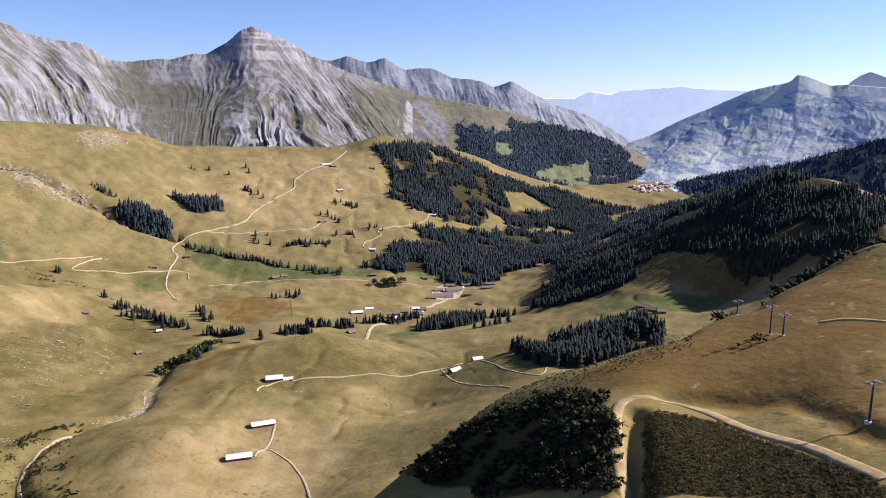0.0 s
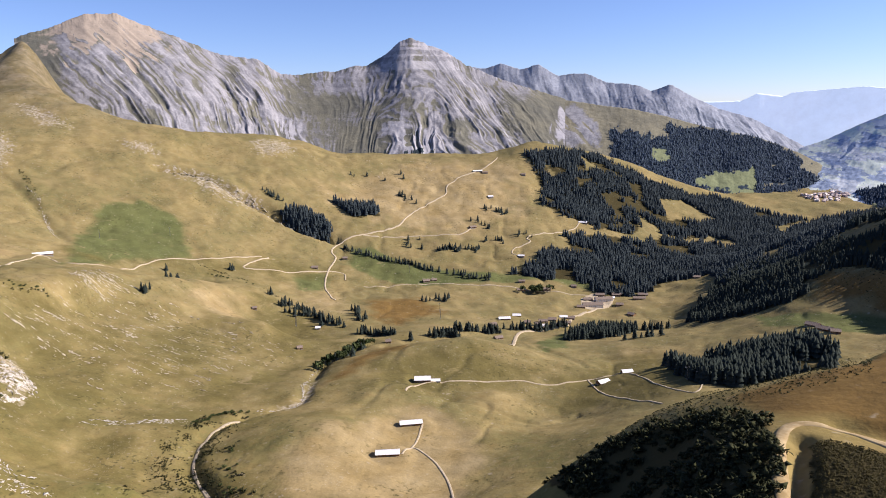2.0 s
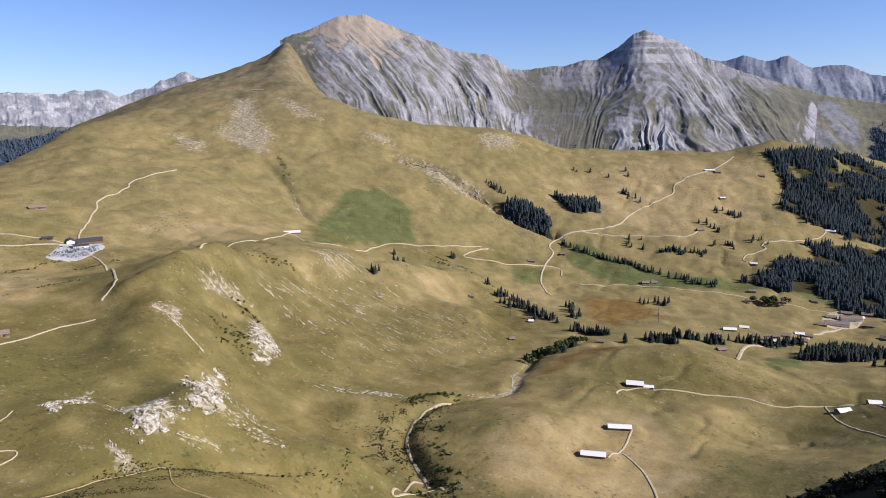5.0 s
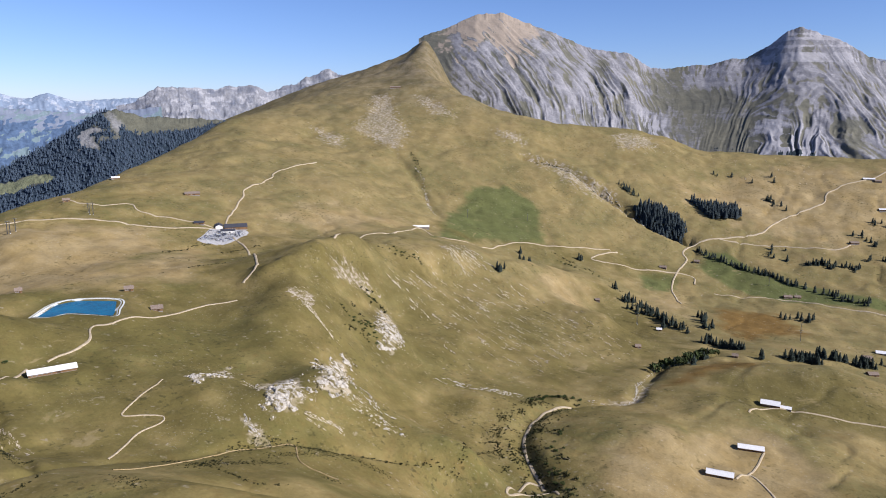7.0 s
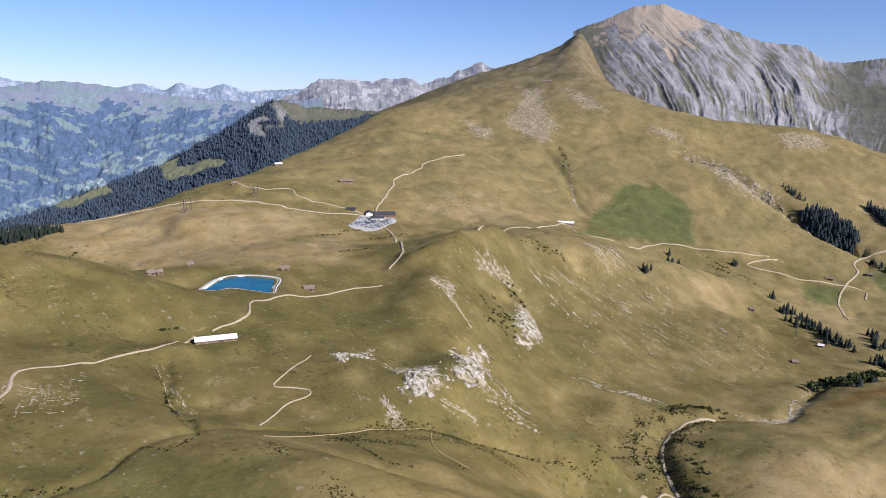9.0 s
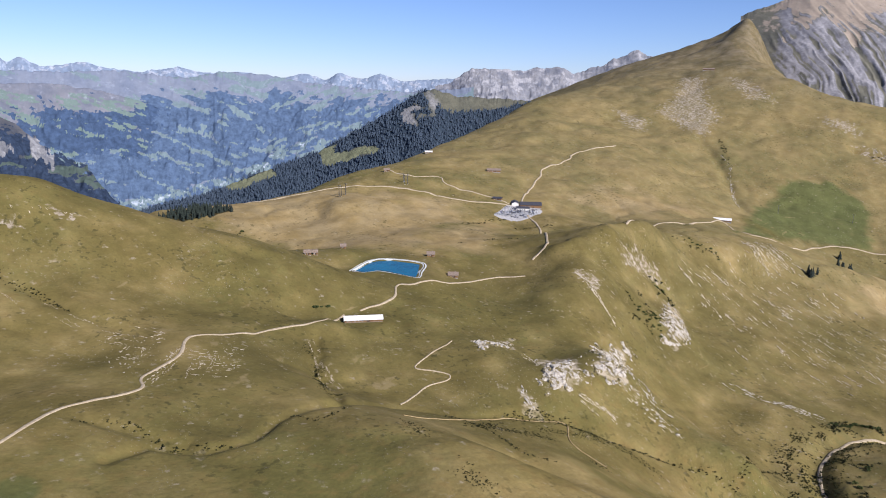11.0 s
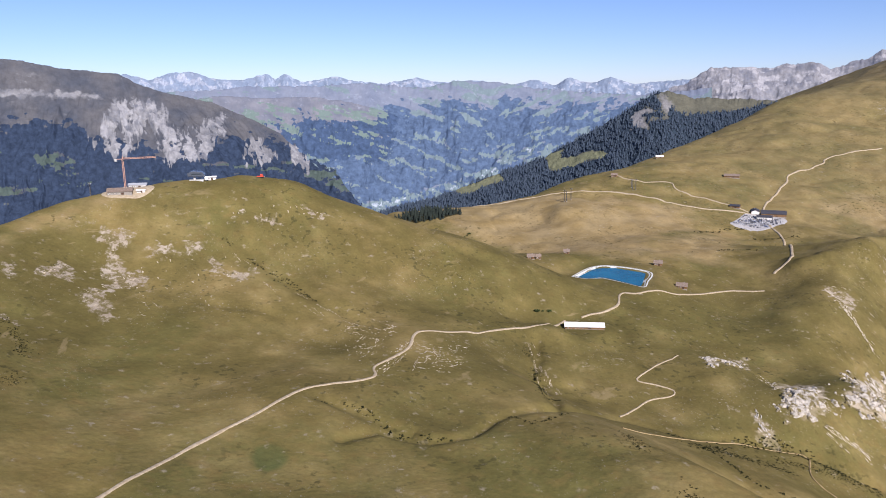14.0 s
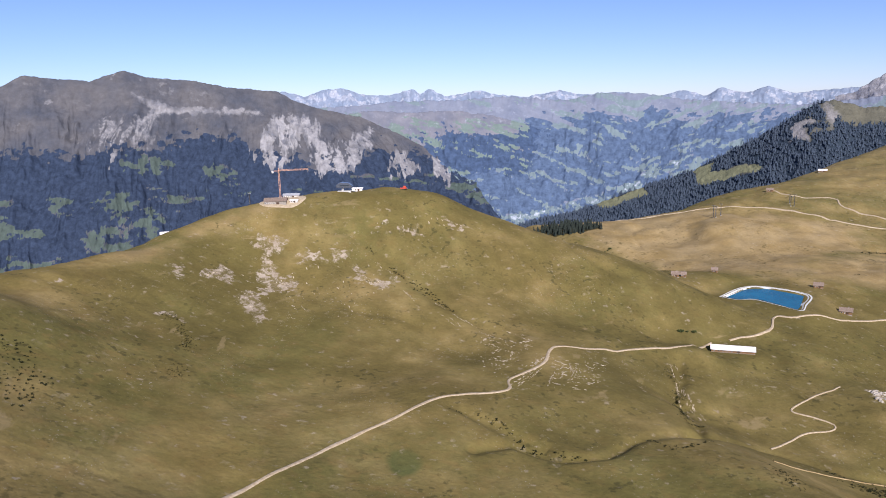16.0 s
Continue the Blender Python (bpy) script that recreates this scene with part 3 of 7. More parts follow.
MEADOWS["vale_meadow"] = [(-553, 1023), (-526, 1200), (-467, 1075), (-502, 891), (-588, 815), (-591, 942)]
MEADOWS["brook_meadow"] = [(-769, 1473), (-583, 1477), (-461, 1232), (-492, 1135), (-622, 1195)]
MEADOWS["stream_field"] = [(-770, 1738), (-709, 1798), (-674, 1720), (-702, 1655)]
MILD = ("knoll_meadow", "farm_meadow", "vale_meadow", "brook_meadow", "contour_meadow")   # greener pasture, not mown
STONY = {}
STONY["outcrop_a"] = [(-619, 354), (-634, 409), (-597, 389), (-585, 341)]
STONY["outcrop_b"] = [(-582, 412), (-552, 435), (-516, 418), (-495, 387), (-505, 365)]
STONY["outcrop_c"] = [(-520, 432), (-628, 547), (-637, 584), (-526, 475), (-499, 466), (-512, 440)]
STONY["spur_rock"] = [(-762, 756), (-789, 815), (-692, 738), (-662, 682), (-708, 709)]
STONY["brook_bank"] = [(-511, 344), (-490, 348), (-476, 345), (-483, 332)]
STONY["stream_bed"] = [(-437, 890), (-406, 912), (-428, 1007), (-419, 1008), (-393, 901), (-415, 862)]
SCREE = {}
SCREE["scree_fan"] = [(-2009, 1999), (-1942, 2016), (-1763, 1857), (-1657, 1806), (-1575, 1664), (-1679, 1675), (-1788, 1692), (-1866, 1835)]
SCREE["scree_side"] = [(-1859, 2067), (-1754, 2060), (-1640, 2020), (-1698, 1979)]
SCREE["scree_small"] = [(-1462, 2047), (-1393, 2084), (-1353, 2043), (-1398, 2008)]
SCREE["scree_crest"] = [(-1197, 2387), (-1112, 2508), (-1059, 2440), (-1126, 2313)]
SCREE["gully_bank"] = [(-1302, 1983), (-1204, 2034), (-1102, 2036), (-1018, 2049), (-1002, 1994), (-1094, 1953), (-1220, 1958)]
SCREE["spur_scar"] = [(-831, 734), (-852, 788), (-839, 811), (-823, 819), (-817, 786), (-815, 757), (-816, 723)]
SCREE["spur_scar_low"] = [(-762, 592), (-749, 626), (-720, 594), (-739, 586)]
SCREE["slope_scar"] = [(-1885, 1591), (-1751, 1605), (-1707, 1541), (-1770, 1538)]
SCREE["hill_scar_a"] = [(-747, -230), (-748, -218), (-754, -196), (-741, -195), (-725, -205), (-730, -223)]
SCREE["hill_scar_b"] = [(-718, -219), (-725, -207), (-703, -193), (-691, -174), (-674, -170), (-655, -195), (-691, -208)]
SCREE["hill_scar_c"] = [(-658, -251), (-681, -241), (-680, -227), (-660, -225), (-647, -244)]
SCREE["hill_scar_d"] = [(-634, -215), (-654, -209), (-642, -192), (-601, -180), (-595, -183), (-613, -204)]
SCREE["hill_scar_e"] = [(-731, -180), (-743, -159), (-736, -154), (-724, -175)]
SCREE["hill_scar_f"] = [(-752, -148), (-761, -135), (-746, -128), (-737, -142)]
SCREE["hill_scar_g"] = [(-732, -122), (-727, -113), (-714, -104), (-714, -81), (-728, -74), (-707, -75), (-701, -99), (-709, -117)]
SCREE["hill_scar_h"] = [(-797, -109), (-797, -94), (-790, -87), (-795, -56), (-790, -62), (-789, -104)]
SCREE["hill_scar_i"] = [(-820, -26), (-815, -7), (-810, -9), (-815, -24)]
SCREE["hill_scar_k"] = [(-647, -276), (-648, -271), (-628, -260), (-630, -266)]
SCREE["hill_scar_l"] = [(-559, -254), (-563, -246), (-555, -235), (-552, -247)]
SCREE["hill_scar_m"] = [(-535, -326), (-547, -324), (-542, -317)]
STRAW = {}
STRAW["pass_field"] = [(-995, 469), (-1070, 537), (-1158, 687), (-1123, 691), (-972, 573), (-926, 523), (-929, 449)]
STRAW["pass_flat"] = [(-1450, 200), (-1440, 420), (-1310, 560), (-1290, 700), (-1180, 640), (-1060, 500), (-960, 470), (-985, 380), (-1080, 300), (-1250, 180)]
STRAW["barn_knoll"] = [(-330, 690), (-300, 800), (-240, 900), (-160, 880), (-120, 760), (-110, 640), (-230, 600), (-310, 610)]
# sunlit strip behind the hill crest, its brightness painted as paler straw
STRAW["hill_shoulder"] = [(-626, -316), (-699, -297), (-750, -265), (-796, -238), (-790, -228), (-746, -256), (-703, -280)]
STRAW["alp_slope"] = [(-900, 2250), (-640, 2700), (-300, 2750), (-230, 2500), (-350, 2250), (-560, 2150)]
STRAW["stream_side"] = [(-700, 1560), (-640, 1640), (-560, 1600), (-600, 1500)]
STRAW["slope_hay"] = [(-830, 1290), (-700, 1270), (-560, 1290), (-600, 1340), (-760, 1370), (-850, 1400)]
STRAW["spur_rim"] = [(-1140, 1000), (-1180, 1250), (-1320, 1150), (-1300, 930)]
HEATH = {}
HEATH["hill_heath"] = [(447, 1585), (589, 1345), (689, 1203), (667, 1196), (558, 1261), (423, 1430)]
HEATH["red_bog"] = [(-545, 1662), (-436, 1711), (-338, 1604), (-413, 1468), (-488, 1498)]
HEATH["ridge_heath"] = [(65, 348), (115, 354), (161, 383), (254, 430), (261, 416), (129, 195), (128, 229), (96, 277), (70, 304)]
HEATH["knoll_heath"] = [(-353, 1072), (-297, 1150), (-379, 1264), (-391, 1039), (-392, 972)]
DARK_SHRUB = {}
DARK_SHRUB["ridge_strip"] = [(17, 365), (121, 892), (203, 979), (284, 1049), (371, 1075), (120, 335), (94, 327), (68, 325), (56, 318), (31, 327)]
DARK_SHRUB["hill_scrub"] = [(460, 1646), (558, 1471), (634, 1283), (593, 1249), (514, 1339), (426, 1476)]
DARK_SHRUB["shrub_slope"] = [(-34, 402), (-12, 354), (8, 358), (30, 353), (48, 344), (62, 322), (70, 290), (62, 246), (55, 204), (14, 256), (12, 298), (-10, 322)]
DARK_SHRUB["shrub_ridge"] = [(78, 259), (98, 246), (110, 204), (117, 174), (115, 170), (59, 195)]
DARK_SHRUB["gorge_bank"] = [(-465, 715), (-477, 812), (-452, 839), (-430, 758), (-426, 709), (-377, 617), (-394, 617), (-437, 657)]
DARK_SHRUB["gully_shade"] = [(-1281, 1971), (-1155, 2035), (-1029, 2020), (-992, 2024), (-1041, 1967), (-1167, 1984)]
DARK_SHRUB["hill_streak"] = [(-769, -99), (-764, -80), (-709, -41), (-686, -35), (-694, -52), (-748, -85)]
DARK_SHRUB["hill_side"] = [(-408, -285), (-412, -267), (-379, -236), (-332, -226), (-340, -242)]
WOODS = {}
WOODS["valley_forest"] = 200, [(-208, 2841), (-145, 2920), (14, 3065), (159, 3084), (332, 3102), (475, 3066), (649, 2966), (691, 2841), (454, 2177), (416, 2403), (437, 2730), (244, 2642), (181, 2656), (113, 2529), (12, 2472), (-77, 2484), (-177, 2517), (-196, 2657), (-142, 2748), (-184, 2809)]
WOODS["lower_forest"] = 200, [(-81, 2317), (31, 2434), (149, 2466), (241, 2605), (431, 2687), (370, 2134), (193, 2064), (136, 1961), (25, 1919), (-6, 2010), (-151, 1992), (-223, 1995), (-157, 2080), (-146, 2171), (-69, 2204)]
WOODS["hill_forest"] = 200, [(194, 1636), (259, 1766), (370, 2037), (479, 1957), (453, 1630), (415, 1485), (334, 1494), (253, 1512)]
WOODS["hill_forest_upper"] = 170, [(485, 1982), (566, 1890), (609, 1648), (670, 1613), (764, 1578), (814, 1485), (842, 1358), (273, 436), (660, 1239), (601, 1324), (548, 1469), (460, 1612)]
WOODS["valley_grove"] = 300, [(113, 1134), (159, 1169), (261, 1202), (340, 1203), (348, 1096), (317, 1012), (253, 968), (177, 944), (143, 980)]
WOODS["far_forest"] = 160, [(84, 2965), (494, 3199), (730, 3118), (854, 3115), (639, 2918), (467, 3014), (271, 2964)]
WOODS["pass_wood"] = 220, [(-1295, 119), (-1372, 146), (-1379, 239), (-1318, 243), (-1280, 160)]
WOODS["grove_west"] = 230, [(-944, 2042), (-882, 2087), (-797, 2073), (-762, 2008), (-815, 1989), (-907, 2008)]
WOODS["grove_alp"] = 230, [(-831, 2198), (-708, 2264), (-677, 2203), (-750, 2156)]
WOODS["village_wood"] = 260, [(-54, 1494), (-5, 1578), (62, 1646), (100, 1567), (19, 1460), (-46, 1456)]
WOODS["forest_edge"] = 200, [(-273, 2825), (-187, 2852), (-170, 2572), (-196, 2650), (-223, 2739)]
WOODS["gap_wood"] = 260, [(176, 531), (206, 531), (252, 522), (294, 512), (276, 470), (239, 479), (195, 482)]
WOODS["mouth_forest"] = 150, [(330, 2130), (440, 2400), (536, 2623), (648, 2802), (762, 2948), (905, 3124), (1244, 3314), (1200, 3050), (900, 2600), (700, 2150), (592, 1884), (480, 1850), (379, 1844), (320, 1880)]
WOODS["crest_wood"] = 170, [(592, 1884), (700, 2150), (770, 2000), (790, 1750), (820, 1520), (840, 1360), (780, 1250), (700, 1300), (640, 1420), (600, 1600)]
WOODS["scrub_wood"] = 90, [(474, 1640), (560, 1560), (640, 1420), (720, 1270), (700, 1180), (649, 1236), (593, 1250), (560, 1330), (530, 1450)]
CLEARINGS = {}
CLEARINGS["mouth_meadow"] = [(420, 2080), (500, 2180), (560, 2120), (470, 1990)]
CLEARINGS["mouth_meadow_b"] = [(690, 2720), (780, 2800), (850, 2760), (740, 2640)]
CLEARINGS["mouth_meadow_c"] = [(900, 3010), (1000, 3090), (1040, 3000), (930, 2940)]
CLEARINGS["clearing_a"] = [(243, 2908), (347, 3017), (465, 2921), (395, 2833), (268, 2798)]
CLEARINGS["clearing_b"] = [(153, 2724), (246, 2668), (177, 2588)]
CLEARINGS["clearing_c"] = [(385, 2750), (526, 2684), (456, 2643)]
CLEARINGS["clearing_d"] = [(-67, 2977), (14, 2938), (-31, 2845)]
CLEARINGS["hill_meadow"] = [(586, 1934), (636, 1742), (609, 1648), (556, 1720)]
CLEARINGS["hill_meadow_b"] = [(1220, 3316), (707, 1705), (666, 1635)]
TREE_ROWS = {}
TREE_ROWS["stream_row"] = 70, 9, 0, [(-723, 1991), (-608, 1972), (-415, 1954)]
TREE_ROWS["stream_row_east"] = 26, 10, 0, [(-411, 1946), (-278, 1929)]
TREE_ROWS["terrace_row"] = 38, 9, 0, [(-464, 2078), (-339, 2129)]
TREE_ROWS["alp_cluster"] = 17, 14, 0, [(-369, 2409), (-290, 2410)]
TREE_ROWS["alp_cluster_low"] = 8, 12, 0, [(-386, 2305), (-331, 2264)]
TREE_ROWS["alp_pair"] = 7, 9, 0, [(-296, 2198), (-266, 2191)]
TREE_ROWS["alp_scatter"] = 8, 30, 0, [(-589, 2082), (-475, 2091)]
TREE_ROWS["alp_scatter_east"] = 7, 40, 0, [(-322, 2195), (-171, 2289)]
TREE_ROWS["gully_top_row"] = 17, 10, 0, [(-1020, 2104), (-951, 2079)]
TREE_ROWS["knob_cluster"] = 11, 12, 0, [(-661, 2384), (-590, 2349)]
TREE_ROWS["slope_singles"] = 6, 25, 0, [(-841, 2445), (-625, 2537)]
TREE_ROWS["brook_row"] = 32, 8, 0, [(-693, 1470), (-660, 1489), (-523, 1408)]
TREE_ROWS["brook_pair"] = 13, 10, 0, [(-543, 1543), (-492, 1446)]
TREE_ROWS["brook_row_east"] = 29, 9, 0, [(-467, 1360), (-391, 1355)]
TREE_ROWS["knoll_tree"] = 2, 3, 0, [(-353, 1313), (-347, 1314)]
TREE_ROWS["knoll_row"] = 29, 9, 0, [(-317, 1360), (-267, 1381)]
TREE_ROWS["village_row"] = 38, 10, 0, [(-273, 1424), (-197, 1468)]
TREE_ROWS["village_row_mid"] = 42, 12, 0, [(-190, 1513), (-57, 1589)]
TREE_ROWS["village_row_east"] = 19, 10, 0, [(109, 1585), (160, 1579)]
TREE_ROWS["chalet_trees"] = 11, 12, 1, [(-202, 1864), (-111, 1900)]
TREE_ROWS["farm_trees"] = 7, 12, 0, [(66, 1392), (124, 1427)]
TREE_ROWS["meadow_pair"] = 4, 5, 0, [(-891, 1621), (-886, 1626)]
TREE_ROWS["ditch_row"] = 18, 8, 2, [(-938, 1563), (-849, 1558), (-743, 1543)]
TREE_ROWS["stream_clump"] = 22, 15, 1, [(-448, 1095), (-428, 1142), (-435, 1223), (-417, 1255)]
TREE_ROWS["stream_spruces"] = 14, 14, 0, [(-448, 1095), (-428, 1142), (-435, 1223), (-417, 1255)]
TREE_ROWS["gorge_shrubs"] = 29, 7, 2, [(-501, 786), (-492, 838), (-461, 849)]
TREE_ROWS["gorge_bush_low"] = 19, 6, 2, [(-418, 709), (-406, 715), (-359, 617), (-318, 589)]
TREE_ROWS["spur_shrubs"] = 22, 16, 2, [(-723, 667), (-718, 695), (-687, 670)]
TREE_ROWS["spur_bush"] = 7, 5, 2, [(-808, 782), (-804, 801)]
TREE_ROWS["rim_trees"] = 7, 9, 0, [(-983, 1489), (-841, 1327)]
TREE_ROWS["rim_trees_west"] = 4, 5, 0, [(-843, 1198), (-847, 1221)]
TREE_ROWS["rim_shrubs"] = 10, 8, 2, [(-918, 964), (-886, 1000)]
TREE_ROWS["rim_single"] = 2, 3, 0, [(-894, 1618), (-890, 1622)]
TREE_ROWS["scree_shrubs"] = 11, 8, 2, [(-1534, 1680), (-1473, 1638), (-1445, 1619)]
TREE_ROWS["pass_bush"] = 4, 5, 2, [(-1201, 225), (-1208, 240)]
TREE_ROWS["barn_bush"] = 4, 3, 2, [(-718, 217), (-718, 227)]
TREE_ROWS["flank_scatter"] = 12, 30, 0, [(-764, 1489), (-668, 1499), (-564, 1412)]
TREE_ROWS["mouth_scatter"] = 11, 15, 0, [(-680, 1438), (-636, 1460), (-544, 1421)]
TREE_ROWS["bog_trees"] = 10, 22, 0, [(-413, 1673), (-343, 1736)]


def masked(x, y, outlines, soft=14.0):
    """1 well inside any of the outlines, 0.5 on them, 0 outside."""
    out = np.zeros(len(x))
    for outline in outlines.values():
        p = np.array(outline, float)
        lo, hi = p.min(0) - 40, p.max(0) + 40
        near = np.where((x > lo[0]) & (x < hi[0]) & (y > lo[1]) & (y < hi[1]))[0]
        if len(near):
            edge = soft * max(0.4, np.hypot(*p.mean(0)) / 1200)
            d = outline_distance(x[near], y[near], outline)
            out[near] = np.maximum(out[near], np.clip(0.5 - d / edge * 0.5, 0, 1))
    return out


def land_cover(x, y, z):
    woods = {k: v[1] for k, v in WOODS.items()}
    shrubs = {k: v for k, v in DARK_SHRUB.items() if k == "shrub_slope"}
    dark = np.maximum(np.maximum(masked(x, y, shrubs, 8.0) * 0.9, masked(x, y, {"heath": DARK_SHRUB["shrub_ridge"]}, 8.0) * 0.85), masked(x, y, woods, 10.0) * (1 - masked(x, y, CLEARINGS, 10.0)))
    return [masked(x, y, {k: v for k, v in MEADOWS.items() if k not in MILD}, 16.0), masked(x, y, STONY, 10.0), masked(x, y, HEATH, 30.0), dark]


def olive_turf(x, y):
    """Greener, denser grass on the cool spur and hill slopes, their shade painted in."""
    west = 0.60 * step(-150, -560, x) * step(1750, 1150, np.hypot(x, y)) * (0.55 + 0.75 * fractal(x / 260, y / 260, 3))
    face = 0.95 * np.exp(-((x + 640) / 170) ** 2 - ((y + 225) / 120) ** 2) * (0.55 + 0.8 * fractal(x / 60, y / 60, 3))
    mild = 0.9 * masked(x, y, {k: MEADOWS[k] for k in MILD}, 60.0)
    return np.maximum(np.maximum(west, face) * (1 - masked(x, y, STRAW, 60.0)), mild)


def ground():
    fine = np.arange(-40, 132.01, 0.17)
    rough = np.arange(135, 318, 3.0)
    bearing = np.radians(np.concatenate([fine, rough]))
    r = np.concatenate([[0.02, 12, 40, 80, 110, 135, 155], 170 * np.exp(np.arange(0, math.log(4900 / 170), 0.0058))])
    b, d = np.meshgrid(bearing, r)
    x, y = -np.sin(b) * d, np.cos(b) * d
    z = height(x, y).reshape(x.shape) - 450 * step(4000, 4900, d)
    ob = sheet("ground", x, y, z, land_cover(x.ravel(), y.ravel(), z.ravel()), GRASS, True)
    ob.data.attributes.new("olive", "FLOAT", "POINT").data.foreach_set("value", olive_turf(x.ravel(), y.ravel()).astype(np.float32))
    dry = masked(x.ravel(), y.ravel(), STRAW, 60.0)
    ob.data.attributes.new("straw", "FLOAT", "POINT").data.foreach_set("value", dry.astype(np.float32))
    bare = masked(x.ravel(), y.ravel(), SCREE, 16.0)
    ob.data.attributes.new("scree", "FLOAT", "POINT").data.foreach_set("value", bare.astype(np.float32))
    return tagged(ob, "dry late-summer alpine pasture with green meadows and bare rock", "ground", kind="structure")


ground()

# ---- mountains round the valley: bearing (left of +y) and height of the crest ----
CRESTS = {}
CRESTS["massif"] = 4100, [(2.38, 68), (5.62, 141), (8.11, 205), (10.13, 266), (11.49, 334), (12.56, 366), (14.27, 414), (15.12, 392), (16.19, 325), (17.71, 267), (18.80, 266), (20.33, 234), (20.99, 238), (22.96, 219), (24.27, 230), (25.76, 301), (28.76, 332), (31.67, 416), (34.11, 482), (35.30, 521), (37.32, 513), (39.56, 439), (40.95, 409), (41.67, 386)]
CRESTS["massif2"] = 4100, [(-17.87, -361), (-15.97, -294), (-14.25, -225), (-11.66, -148), (-9.50, -115), (-6.87, -69), (-5.11, -32), (-2.91, 5), (-0.71, 27), (1.06, 49), (2.81, 67)]
CRESTS["ridge_behind"] = 4550, [(-15.29, -249), (-13.78, -176), (-11.18, -58), (-8.58, 9), (-6.83, 77), (-5.29, 149), (-3.99, 112), (-2.89, 149), (-1.58, 163), (-0.70, 170), (0.83, 224), (1.92, 227), (3.01, 213), (4.44, 287), (5.83, 256), (7.32, 299), (8.40, 268), (9.67, 277), (10.53, 253)]
CRESTS["far_chain"] = 4850, [(-26.07, 25), (-22.73, 87), (-20.06, 95), (-18.08, 117), (-15.68, 104), (-13.63, 95), (-13.02, 70), (-11.32, 92), (-10.28, 49), (-7.27, 46), (-5.10, 43)]
CRESTS["right_mountain"] = 4500, [(-35.05, 104), (-31.01, 92), (-28.74, 112), (-27.73, 107), (-26.35, 156), (-25.56, 169), (-25.24, 131), (-22.73, 87), (-20.14, -7), (-17.84, -89), (-15.86, -172), (-14.64, -207), (-13.62, -248)]
CRESTS["right_peak"] = 4750, [(-33.62, 68), (-30.94, 152), (-30.05, 187), (-29.42, 167), (-28.74, 118), (-28.10, 87)]
CRESTS["dark_ridge"] = 3700, [(-35.40, -108), (-31.35, -138), (-29.15, -183), (-25.73, -262), (-21.64, -310), (-18.12, -372), (-16.92, -417), (-15.73, -490)]
CRESTS["forest_mountain"] = 3400, [(50.15, -117), (53.71, -84), (56.59, -49), (59.08, -43), (62.04, -37), (64.00, -5), (65.07, -21), (66.77, -90), (68.95, -171), (72.93, -301), (77.87, -404), (81.90, -499), (84.54, -527), (87.15, -575)]
CRESTS["white_peaks"] = 4700, [(45.59, 185), (46.9, 205), (47.98, 218), (48.63, 251), (49.5, 212), (50.36, 194), (51.23, 145), (51.87, 151), (52.52, 116), (53.16, 101), (54.21, 145), (55.05, 133), (56.09, 139), (56.93, 111), (57.55, 117), (59.17, 125), (60.97, 126), (61.58, 98), (62.8, 24), (63.77, 13)]
CRESTS["left_mountain"] = 4200, [(81.90, -662), (84.12, -615), (86.80, -486), (89.90, -334), (93.00, -230), (95.62, -128), (98.21, -36), (101.64, 21), (103.31, 67), (104.53, 119), (108.21, 145), (110.56, 183), (113.63, 200), (115.07, 238), (116.20, 213), (117.33, 182), (119.76, 197), (121.41, 214), (122.82, 158), (126.60, 126)]
CRESTS["far_slopes"] = 4600, [(60.78, 12), (63.00, -12), (66.47, -30), (70.19, -3), (74.10, 23), (76.54, 61), (79.86, 69), (82.40, 31), (86.30, 60), (88.05, 64), (90.25, 48), (95.53, 52), (97.73, 35), (101.64, 23), (105.07, -15)]
CRESTS["mid_left"] = 4380, [(75.32, -461), (77.22, -388), (79.79, -297), (82.38, -194), (85.44, -103), (88.07, -48), (91.15, -12), (94.68, -19), (97.31, 0), (99.95, -25), (102.56, -52)]
CRESTS["mid_right"] = 4480, [(60.73, -40), (64.34, -51), (67.15, -92), (70.10, -148), (72.80, -213), (74.78, -287), (75.98, -353), (77.63, -438), (79.74, -541)]
CRESTS["snow_range"] = 4880, [(60.84, 70), (64.77, 50), (66.52, 38), (68.00, 86), (69.46, 46), (71.20, 89), (72.14, 36), (73.73, 79), (75.31, 44), (78.19, 77), (81.13, 66), (82.84, 99), (85.43, 62), (87.61, 81), (88.92, 114), (91.56, 76), (92.86, 133), (93.54, 95), (94.18, 136), (95.95, 92), (98.13, 104), (99.41, 147), (101.13, 139), (102.44, 98), (104.11, 137), (105.38, 111)]


FAR_TREES = []   # places of spruces on the mountain slopes


def ridged(x, y):
    return 1 - np.abs(2 * wave(x, y) - 1)


